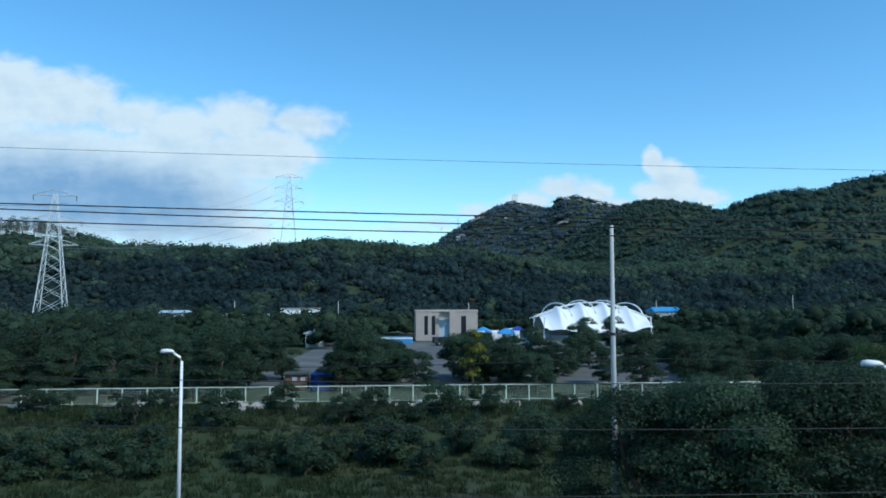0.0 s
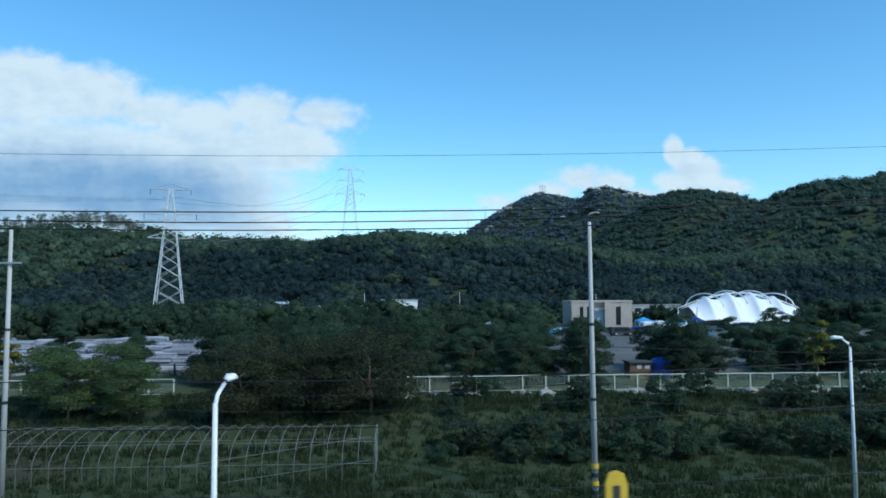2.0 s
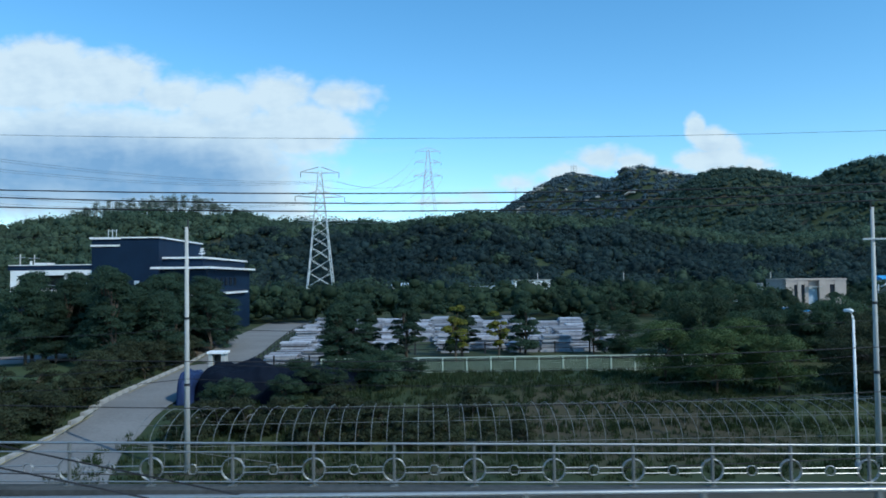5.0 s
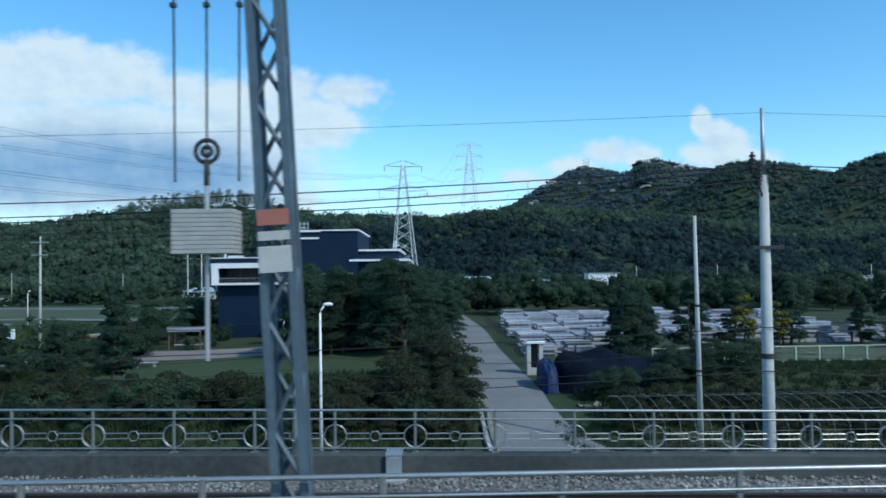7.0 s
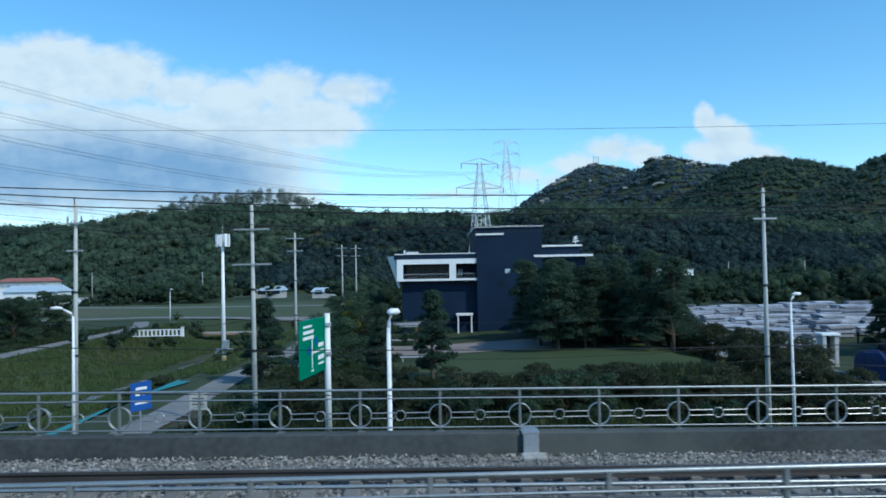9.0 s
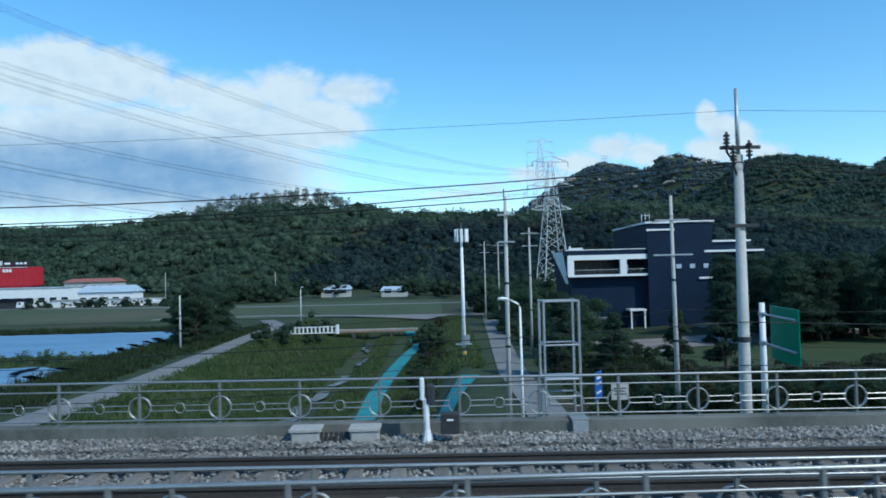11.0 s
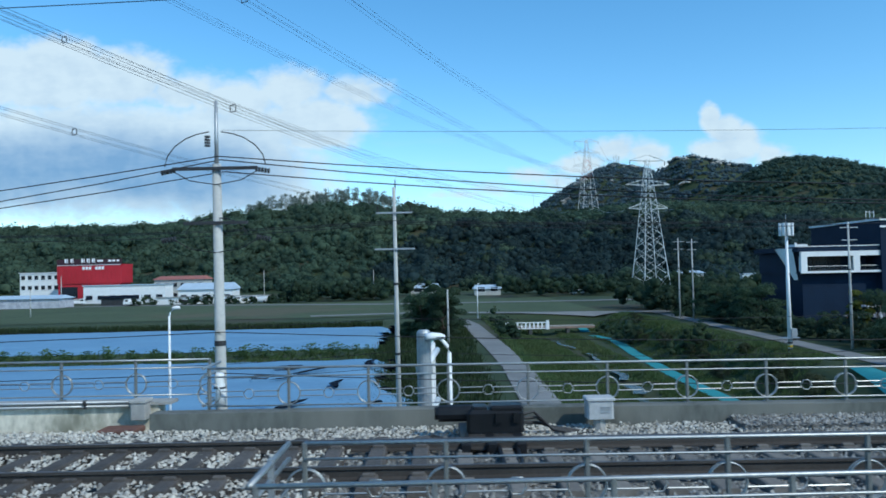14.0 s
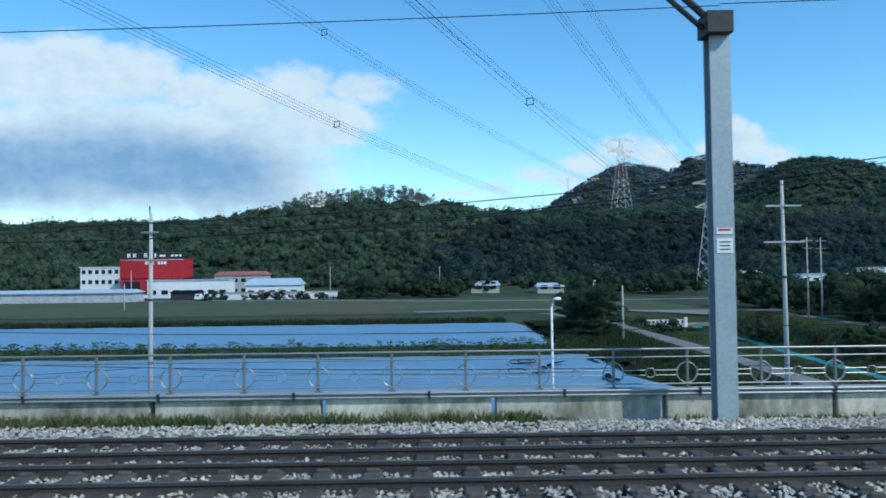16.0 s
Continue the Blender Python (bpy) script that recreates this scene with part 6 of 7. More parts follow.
van(16.4, 128, 80, WHITE, "white van parked near the pavilion")
van(19.4, 131, 95, WHITE, "white van parked near the pavilion")
van(22.6, 130, 90, WHITE, "white van parked near the pavilion", 2.5, 5.4)
van(10.0, 122, 10, DARK, "dark low car in the parking lot", 1.45, 4.2)
van(13.8, 124, 170, BLUE, "blue low car in the parking lot", 1.45, 4.2)
van(-117.0, 212, 5, WHITE, "white car on the road across the field", 1.5, 4.4)
for x, y in ((18.0, 134.5), (20.8, 126)):
    ct = thing("canopy_tent", (x, y, z_at(x, y)), "blue pop-up canopy tent on thin legs", "canopy tent", "blue canopy tents")
    for sx in (-1.2, 1.2):
        for sy in (-1.2, 1.2):
            part("leg", G().tube([(sx, sy, 0), (sx, sy, 2.1)], 0.04, 5), WHITE, ct)
    part("canopy", G().add([(-1.4, -1.4, 1.8), (1.4, -1.4, 1.8), (1.4, 1.4, 1.8), (-1.4, 1.4, 1.8), (-1.3, -1.3, 2.15), (1.3, -1.3, 2.15), (1.3, 1.3, 2.15), (-1.3, 1.3, 2.15), (0, 0, 2.8)],
                           [(0, 1, 5, 4), (1, 2, 6, 5), (2, 3, 7, 6), (3, 0, 4, 7), (4, 5, 8), (5, 6, 8), (6, 7, 8), (7, 4, 8)]), BLUE_LT, ct)
pg = thing("playground_tower", (21.5, 119, z_at(21.5, 119)), "blue playground tower with a slide", "playground")
for sx in (-0.8, 0.8):
    for sy in (-0.8, 0.8):
        part("post", G().tube([(sx, sy, 0), (sx, sy, 2.7)], 0.06, 6), BLUE_LT, pg)
part("deck", G().box(0, 0, 1.3, 1.7, 1.7, 0.1), YELLOW, pg)
part("roof", G().add([(-1.1, -1.1, 2.6), (1.1, -1.1, 2.6), (1.1, 1.1, 2.6), (-1.1, 1.1, 2.6), (0, 0, 3.4)], [(0, 1, 4), (1, 2, 4), (2, 3, 4), (3, 0, 4), (3, 2, 1, 0)]), BLUE, pg)
part("slide", G().sweep([(0.9, 0, 1.35), (1.7, 0, 0.75), (2.4, 0, 0.25), (3.0, 0, 0.15)], [(-0.3, 0.25), (-0.25, 0.0), (0.25, 0.0), (0.3, 0.25), (0.3, -0.05), (-0.3, -0.05)]), BLUE_LT, pg)


def yard_fence(x0, x1, y):
    f = thing("yard_fence", (x0, y, z_at((x0 + x1) / 2, y)), "pale green steel fence with wire mesh on the yard edge", "fence", "yard fences")
    n = round(abs(x1 - x0) / 1.66)
    pm_ = G().box(0, 0, 0.58, 0.085, 0.085, 1.2, bev=0.01).mesh("post", FENCE_W)
    for i in range(n + 1):
        part("post", pm_, None, f, loc=((x1 - x0) * i / n, 0, 0))
    for z in (1.14, 0.12):
        part("rail", G().tube([(0, 0.02, z), (x1 - x0, 0.02, z)], 0.035 if z > 1 else 0.02, 5), FENCE_W, f)
    g = G()
    for k in range(8):
        g.tube([(0, 0.03, 0.2 + k * 0.12), (x1 - x0, 0.03, 0.2 + k * 0.12)], 0.005, 3)
    for k in range(int(abs(x1 - x0) / 0.2)):
        g.tube([(k * 0.2 * (1 if x1 > x0 else -1), 0.03, 0.1), (k * 0.2 * (1 if x1 > x0 else -1), 0.03, 1.12)], 0.004, 3)
    tagged(part("mesh_panel", g, FENCE_W, f), kind="stuff")


yard_fence(-26, 48, 52.0)
yard_fence(-71, -42, 52.0)
# boulders along the foot of the yard fence
rb = random.Random(8)


def boulder(r, seed):
    bm = bmesh.new()
    bmesh.ops.create_icosphere(bm, subdivisions=2, radius=r)
    for v in bm.verts:
        k = 1 + 0.35 * noise.noise(v.co * (1.3 / r) + Vector((seed, 0, 0)))
        v.co = Vector((v.co.x * 1.3 * k, v.co.y * k, v.co.z * 0.7 * k))
    me = bpy.data.meshes.new("boulder")
    bm.to_mesh(me)
    bm.free()
    me.materials.append(ROCK)
    return me


bms = [boulder(0.42, s) for s in (1, 5, 9)]
for i in range(46):
    x, y = rb.uniform(-27, 20), rb.uniform(49.2, 51.2)
    o = new("boulder", bms[i % 3])
    o.matrix_basis = pose(x, y, z_at(x, y) + 0.05, 0, 0, rb.uniform(0, 360)) @ Matrix.Scale(rb.uniform(0.5, 1.25), 4)
    tagged(o, "pale grey boulder on the slope below the fence", "boulder", "boulders below the fence")

# bare greenhouse frame: bent hoops and long purlins over a bed of crops
gz0 = z_at(-50, 36)
gh = thing("greenhouse_frame", (-27.5, 37.5, gz0), "bare greenhouse frame of thin bent steel hoops", "greenhouse frame")
hw, hgt = 3.0, 2.15
hoop = G().tube([(0, -hw, 0), (0, -hw, 0.95)] + [(0, -hw * math.cos(a), 0.95 + (hgt - 0.95) * math.sin(a)) for a in np.linspace(0.15, math.pi - 0.15, 12)] + [(0, hw, 0.95), (0, hw, 0)], 0.016, 5).mesh("hoop", GALV_DULL)
nh = 68
for i in range(nh + 1):
    part("hoop", hoop, None, gh, loc=(-49.7 * i / nh, rb.uniform(-0.05, 0.05), rb.uniform(-0.04, 0.04)))
for y, z in ((-hw, 0.95), (-hw * 0.72, 1.78), (0, hgt), (hw * 0.72, 1.78), (hw, 0.95)):
    part("purlin", G().tube([(0, y, z), (-49.7, y, z)], 0.013, 5), GALV_DULL, gh)
for a, b in (((-0.2, -hw, 1.1), (-7, -hw * 0.9, 0.1)), ((-0.2, -hw * 0.5, 1.9), (-9, -hw, 0.9)), ((-49.5, -hw, 1.1), (-43, -hw, 0.1))):
    part("brace", G().tube([a, b], 0.016, 5), GALV_DULL, gh)
part("end_post", G().tube([(0, -0.8, 0), (0, -0.8, 2.05)], 0.024, 5), GALV, gh)
part("end_post", G().tube([(0, 0.8, 0), (0, 0.8, 2.05)], 0.024, 5), GALV, gh)

# ---------------------------------------------------------------- stone yard with stacked pale slabs
slabs = [G().box(0, 0, 0, 2.9, 1.3, 0.16, bev=0.012).mesh("slab", TARP), G().box(0, 0, 0, 2.5, 1.5, 0.16, bev=0.012).mesh("slab", TARP)]
for i in range(12):
    for j in range(14):
        x, y = -76.6 + i * 3.05 + rb.uniform(-0.3, 0.3), 66.8 + j * 2.35 + rb.uniform(-0.3, 0.3)
        if rb.random() < 0.10 or (i > 8 and j > 9) or x > -44 or (-66 < x < -62 and y < 74):
            continue
        st = thing("slab_stack", (x, y, z_at(x, y)), "stack of pale grey stone slabs in the yard", "slab stack", "slab stacks in the yard", rb.uniform(-7, 7))
        for k in range(rb.randint(2, 8) if j < 9 else rb.randint(6, 10)):
            part("slab", slabs[(i + k) % 2], None, st, loc=(rb.uniform(-0.12, 0.12), rb.uniform(-0.1, 0.1), 0.09 + 0.185 * k))
for i in range(16):
    x = -77 + i * 3.1
    bo = thing("bollard", (x, 65.2, z_at(x, 65.2)), "short dark post of the yard edge", "post", "yard edge posts")
    part("stem", G().box(0, 0, 0.5, 0.14, 0.14, 1.0, bev=0.02), DARK, bo)
    part("top", G().box(0, 0, 1.02, 0.18, 0.18, 0.05), DARK, bo)
yr = thing("yard_rail", (-77, 65.2, z_at(-60, 65.2)), "dark steel rails between the yard edge posts", "railing")
for z in (0.45, 0.9):
    part("rail", G().tube([(0, -0.09, z), (46.5, -0.09, z)], 0.035, 5), DARK, yr)
gp = thing("gate_post", (-79.0, 55.0, z_at(-79, 55)), "pale grey gate pillar with a dark opening beside the lane", "gate pillar")
gh_ = 2.62 - z_at(-79, 55)
for q in (-0.45, 0.45):
    part("leg", G().box(q, 0, gh_ / 2, 0.30, 0.9, gh_, bev=0.02), CONC_POLE, gp)
part("back", G().box(0, 0.3, gh_ / 2, 0.60, 0.2, gh_), DARK, gp, "dark recess")
part("plinth", G().box(0, -0.1, 0.25, 0.58, 0.6, 0.5, bev=0.02), CONC_POLE, gp)
part("cap", G().box(0, 0, gh_ + 0.09, 1.45, 1.15, 0.16, bev=0.03), WHITE, gp)
sr = thing("yard_rail", (-78.6, 58, z_at(-78.6, 70)), "dark steel railing along the lane side of the stone yard", "railing")
for i in range(22):
    part("post", G().box(-0.04 * i, 1.9 * i, z_at(-78.6 - 0.04 * i, 58 + 1.9 * i) - z_at(-78.6, 70) + 0.5, 0.08, 0.08, 1.0), DARK, sr)
for q in (0.5, 0.95):
    part("rail", G().tube([(-0.04 * i, 1.9 * i, z_at(-78.6 - 0.04 * i, 58 + 1.9 * i) - z_at(-78.6, 70) + q) for i in range(22)], 0.03, 5), DARK, sr)


def heap(name, x, y, sx, sy, h, material, label, category, seed):
    """A pile under a slack sheet: flat-topped, with sagging folds between the things that prop it up."""
    n = 44
    vs = []
    for j in range(n + 1):
        for i in range(n + 1):
            a, b = i / n * 2 - 1, j / n * 2 - 1
            r = max(0.0, 1 - (abs(a) ** 3.4 + abs(b) ** 3.0))
            prop = 0.80 + 0.20 * noise.noise((a * 1.9 + seed, b * 1.6, 0.4)) - 0.10 * a
            fold = abs(noise.noise((a * 5.0 + seed * 2, b * 3.4, 1.7))) * 0.30 + abs(noise.noise((a * 11, b * 9, seed))) * 0.11
            vs.append((a * sx * (1 + 0.06 * noise.noise((b * 3, seed, 0))), b * sy, h * r ** 0.24 * prop - fold * min(1.0, r * 4) * h * 0.28 if r > 0 else -0.1))
    fs = [(j * (n + 1) + i, j * (n + 1) + i + 1, (j + 1) * (n + 1) + i + 1, (j + 1) * (n + 1) + i) for j in range(n) for i in range(n)]
    ob = new(name, np_mesh(name, vs, fs, material, True))
    ob.location = (x, y, z_at(x, y))
    return tagged(ob, label, category)


heap("covered_heap", -75.2, 49.0, 3.3, 2.4, 2.75, BLACKCLOTH, "pile covered with a slack black net beside the lane", "covered pile", 2)
heap("covered_heap", -79.0, 49.0, 0.55, 2.2, 2.25, mat("blue_tarpaulin", (0.016, 0.032, 0.10), (0.012, 0.025, 0.08), 0.8, 6, 0.6, bump=0.04), "pile under a faded dark blue tarpaulin beside the lane", "covered pile", 4)
heap("covered_heap", -70.4, 48.6, 2.6, 1.6, 1.6, BLACKCLOTH, "low pile under black netting among the bushes", "covered pile", 9)
heap("covered_heap", -66.5, 54.0, 2.2, 0.7, 1.0, BLACKCLOTH, "black netting heaped behind the yard fence", "covered pile", 7)
for i in range(7):
    o = single("stone_sheet", G().box(0, 0, 0.03, 0.9, 0.5, 0.10, bev=0.02), LANE, "grey broken slab lying in front of the black pile", "slab", "loose slabs", loc=(-77.6 + 0.85 * i, 43.6 + 0.5 * math.sin(i * 2.2), z_at(-77.6 + 0.85 * i, 43.6) + 0.02))
    o.rotation_euler = (0.25 * math.sin(i * 1.7), 0.15 * math.cos(i * 2.9), i * 1.1)
kr = thing("lane_kerb", (0, 0, 0), "pale concrete kerb with a yellow line along the lane", "kerb", kind="structure")
pts = [(-83.95, 34.5), (-83.85, 44), (-84.5, 52), (-85.0, 62), (-85.7, 74)]
for (ax, ay), (bx_, by_) in zip(pts, pts[1:]):
    for k in range(6):
        t = (k + 0.5) / 6
        x, y = ax + (bx_ - ax) * t, ay + (by_ - ay) * t
        part("kerb_stone", G().box(0, 0, 0.05, 0.22, (by_ - ay) / 6 - 0.03, 0.34, bev=0.02), CONC, kr, loc=(x, y, z_at(x, y) + 0.05))
single("lane_line", G().add([p for x, y in pts for p in ((x + 0.35, y, z_at(x, y) + 0.10), (x + 0.45, y, z_at(x, y) + 0.10))], [(2 * i, 2 * i + 1, 2 * i + 3, 2 * i + 2) for i in range(len(pts) - 1)]), mat("worn_yellow_paint", (0.34, 0.29, 0.14), (0.25, 0.23, 0.15), 3, 20, 0.8), "worn yellow edge line along the lane", "road marking", kind="structure")
st = thing("garden_shelter", (-112.0, 77.0, z_at(-112, 77)), "small timber shelter with a slatted roof", "shelter")
for sx in (-1.6, 1.6):
    for sy in (-0.9, 0.9):
        part("post", G().box(sx, sy, 0.95, 0.14, 0.14, 1.9), BROWN, st)
for k in range(7):
    part("roof_slat", G().box(0, -1.2 + k * 0.4, 1.95 + 0.35 * (1 - abs(k - 3) / 3), 4.2 - 0.25 * abs(k - 3), 0.2, 0.06), TARP, st)
part("bench", G().box(0, 0.3, 0.45, 2.8, 0.5, 0.08), TARP, st)
for x, y in ((-110.5, 62), (-112.8, 60.5)):
    bn = thing("bench", (x, y, z_at(x, y)), "pale bench on the lawn", "bench", "benches on the lawn")
    part("seat", G().box(0, 0, 0.42, 1.9, 0.45, 0.07, bev=0.01), TARP, bn)
    for s in (-0.7, 0.7):
        part("leg", G().box(s, 0, 0.2, 0.1, 0.4, 0.4), CONC, bn)

# ---------------------------------------------------------------- aerial mast, bridge rail and far buildings
an = thing("aerial_mast", (-126.6, 63.4, z_at(-126.6, 63.4)), "white steel pole with a ring of radio aerials", "aerial mast")
ha = 11.35 - z_at(-126.6, 63.4)
part("shaft", G().tube([(0, 0, 0), (0, 0, ha - 0.9)], 0.20, 12, 0.12), WHITE, an, smooth=True)
part("spike", G().tube([(0, 0, ha - 0.9), (0, 0, ha + 0.9)], 0.03, 6), GALV, an)
for k in range(8):
    a = k * math.pi / 4
    part("panel", G().box(0.55 * math.cos(a), 0.55 * math.sin(a), ha - 0.35, 0.24, 0.12, 1.1, a + math.pi / 2, 0.02), WHITE, an, "white aerial panel")
part("ring", G().tube([(0.45 * math.cos(a), 0.45 * math.sin(a), ha - 0.85) for a in np.linspace(0, 2 * math.pi, 13)], 0.04, 5).tube([(-0.5, 0, ha - 0.85), (0.5, 0, ha - 0.85)], 0.04, 5), GALV, an)
part("cabinet", G().box(0.25, -0.2, 1.7, 0.5, 0.35, 0.7, bev=0.02), GALV, an)
part("platform", G().box(0, 0, 1.25, 1.4, 0.8, 0.06), GALV, an)
for j in range(3):
    part("warning_stripe", G().tube([(0, 0, 0.15 + j * 0.3), (0, 0, 0.3 + j * 0.3)], 0.215, 12), YELLOW if j % 2 else DARK, an)
br = thing("bridge_rail", (-149.2, 99, z_at(-149, 99)), "white balustrade of a small farm bridge", "balustrade")
part("top_rail", G().box(3.4, 0, 0.95, 7.0, 0.16, 0.12), WHITE, br)
part("foot_rail", G().box(3.4, 0, 0.15, 7.0, 0.16, 0.12), WHITE, br)
for k in range(13):
    part("baluster", G().box(0.1 + k * 0.55, 0, 0.55, 0.2, 0.13, 0.72), WHITE, br)
part("end_post", G().box(6.9, 0, 0.65, 0.4, 0.3, 1.3, bev=0.02), WHITE, br)
fb = thing("footbridge", (-139.3, 118.5, -1.45), "low brown footbridge over the stream", "footbridge")
part("deck", G().box(0, 0, 0.1, 14.5, 1.6, 0.30), mat("weathered_red_concrete", (0.30, 0.20, 0.15), (0.22, 0.16, 0.13), 0.6, 8, 0.9), fb)
for s in (-0.7, 0.7):
    part("edge_beam", G().box(0, s, 0.31, 14.5, 0.12, 0.14), CONC, fb)
for s in (-3, 3):
    part("pier", G().box(s, 0, -0.85, 0.5, 1.4, 1.85), CONC_DARK, fb)

rx, ry = -277, 232
rz_ = z_at(rx, ry)
sp = thing("tyre_shop", (rx, ry, rz_ + 1.4), "dark red shop hall with a sign board on its roof", "shop building")
part("ground_floor", G().box(11, 4, 2.4, 21.5, 8, 4.8), RED, sp)
part("plinth", G().box(11, 4, -0.8, 21.5, 8, 1.6), CONC_POLE, sp)
part("front_opening", G().box(4, -0.05, 2.0, 6, 0.1, 3.6), GLASS_DK, sp, "dark shop opening")
part("upper_floor", G().box(11.2, 4, 7.8, 22.4, 8.6, 6.0), RED, sp)
for k in range(16):
    part("cladding_rib", G().box(0.8 + k * 1.39, -0.36, 7.0, 0.16, 0.12, 4.2), RED, sp)
part("sign_board", G().box(11.4, -0.4, 11.6, 22.6, 0.3, 1.7), mat("dark_sign_board", (0.05, 0.022, 0.03), (0.04, 0.02, 0.025), 0.6, 8, 0.5), sp)
part("white_line", G().box(11.2, -0.42, 10.62, 22.2, 0.1, 0.18), WHITE, sp)
for cx, w in ((3.4, 1.5), (5.4, 1.3), (9.2, 1.5), (11.1, 1.3), (12.9, 1.4)):
    sg_ = part("sign_shape", G().box(cx - 0.28, -0.6, 12.0, w * 0.42, 0.1, 1.25, bev=0.03), WHITE, sp)
    part("sign_stroke", G().box(cx + w * 0.28, -0.6, 12.0, 0.26, 0.1, 1.45).box(cx + w * 0.08, -0.6, 12.05, w * 0.4, 0.1, 0.24), WHITE, sg_)
for cx, w in ((15.2, 2.0), (18.6, 1.0), (20.0, 1.0), (21.4, 0.8)):
    part("sign_shape", G().box(cx, -0.6, 11.85, w, 0.1, 0.6), WHITE, sp)
for o_ in sp.children:
    o_.matrix_basis = Matrix.Diagonal((0.9, 1, 1, 1)) @ o_.matrix_basis
for k in range(7):
    if k != 3:
        part("print_bar", G().box(8.4 + k * 1.0, -0.36, 9.6, 0.75, 0.1, 0.95), WHITE, sp)


def far_house(name, x, y, w, d, h, wall, roof, label, pitch=0.0, windows=0, rz=0):
    o = thing(name, (x, y, z_at(x, y)), label, "building", rz=rz)
    part("wall", G().box(w / 2, d / 2, h / 2, w, d, h), wall, o)
    if pitch:
        part("roof", G().add([(-0.5, -0.5, h), (w + 0.5, -0.5, h), (w + 0.5, d + 0.5, h), (-0.5, d + 0.5, h), (0.3, d / 2, h + pitch), (w - 0.3, d / 2, h + pitch)],
                             [(0, 1, 5, 4), (1, 2, 5), (2, 3, 4, 5), (3, 0, 4), (3, 2, 1, 0)]), roof, o)
    else:
        part("roof", G().box(w / 2, d / 2, h + 0.12, w + 0.6, d + 0.6, 0.24), roof, o)
    for k in range(windows):
        cx = w * (k + 0.5) / windows
        for zc in [1.8 + 3.3 * q for q in range(max(1, int((h + 0.4) / 3.4)))]:
            wd = part("window", G().box(cx, -0.04, zc, w / windows * 0.55, 0.1, 1.3), GLASS_DK, o)
            part("sill", G().box(cx, -0.08, zc - 0.72, w / windows * 0.62, 0.14, 0.12), WHITE, wd)
    return o


far_house("white_office", -294.5, 242, 13.0, 8, 9.8, WHITE, WHITE, "white two-storey flat-roofed office", 0, 6)
far_house("white_workshop", -266, 226, 25, 7, 5.4, WHITE, ROOF_BLUE, "low white workshop with a flat roof", 0, 7)
far_house("blue_roof_house", -232, 212, 15.5, 8, 3.9, WHITE, ROOF_BLUE, "pale house with a pale blue metal roof", 1.9, 5)
far_house("red_roof_house", -249, 238, 16, 9, 6.8, CONC_POLE, ROOF_RED, "low house with a faded red roof", 1.2, 6)
far_house("storage_wall", -236, 206, 32, 0.5, 1.9, WHITE, CONC, "long white boundary wall in front of the houses", 0, 0)
far_house("dark_garage", -251, 205, 8, 4, 2.2, DARK, BLACKCLOTH, "small dark garage with a rounded cover", 0.6, 0)
far_house("long_greenhouse", -330, 196, 72, 8, 2.6, TARP, ROOF_BLUE, "long pale plastic greenhouse", 0.9, 0)
far_house("blue_roof_hut", -166, 236, 9, 6, 2.4, CONC_POLE, ROOF_BLUE, "small hut with a pale blue roof at the wood's edge", 1.4, 2)
far_house("blue_roof_hut", -146, 226, 8, 6, 2.0, CONC_POLE, ROOF_BLUE, "small hut with a pale blue roof at the wood's edge", 1.2, 2)
far_house("long_white_shed", -55, 246, 16, 7, 3.6, WHITE, ROOF_BLUE, "long white shed at the foot of the hill", 0, 5)
far_house("long_white_shed", -34, 244, 12, 7, 5.6, WHITE, CONC, "long white shed at the foot of the hill", 0, 4)
far_house("grey_shed", -75, 252, 9, 6, 4.2, CONC_POLE, ROOF_BLUE, "grey shed with a pale blue roof at the hill foot", 0.8, 3)
far_house("blue_roof_shed", 92, 246, 10, 8, 4.4, CONC_POLE, BLUE_LT, "shed with a blue roof among the trees", 1.5, 3)
far_house("grey_shed", 52, 250, 22, 8, 3.4, CONC_POLE, CONC, "long grey shed with a flat roof at the hill foot", 0, 6)

def parked_truck(x, y, rz, body, label):
    z = z_at(x, y)
    v = thing("small_truck", (x, y, z), label, "truck", "vehicles by the shops", rz)
    part("cab", G().prism([(0.9, 0.5), (2.4, 0.5), (2.4, 1.2), (2.1, 1.95), (0.9, 1.95)], -0.8, 0.8), body, v)
    part("cargo_bed", G().box(-0.8, 0, 0.95, 3.2, 1.6, 0.75, bev=0.03), body, v)
    part("windscreen", G().prism([(2.42, 1.2), (2.44, 1.2), (2.14, 1.9), (2.12, 1.9)], -0.7, 0.7), GLASS_DK, v)
    part("side_window", G().box(1.45, 0, 1.5, 0.8, 1.63, 0.45), GLASS_DK, v)
    for sx in (-1.5, 1.6):
        for sy in (-0.72, 0.72):
            wl = part("wheel", G().tube([(sx, sy - 0.1, 0.34), (sx, sy + 0.1, 0.34)], 0.34, 12), CABLE, v)
            part("rim", G().tube([(sx, sy - 0.11, 0.34), (sx, sy + 0.11, 0.34)], 0.17, 8), GALV, wl)


for x, y, rz, b, t in ((-262, 214, 10, WHITE, "white small truck parked before the shops"), (-240, 200, 175, WHITE, "white small truck parked before the wall"), (-226, 203, 0, DARK, "dark small truck parked before the wall"),
                       (-214, 204, 12, WHITE, "white small truck parked beside the pale house"), (-207, 206, 170, WHITE, "white small truck parked beside the pale house"), (-57, 238, 5, WHITE, "white small truck parked by the long shed"), (60, 240, 0, WHITE, "white small truck parked by the grey shed")):
    parked_truck(x, y, rz, b, t)

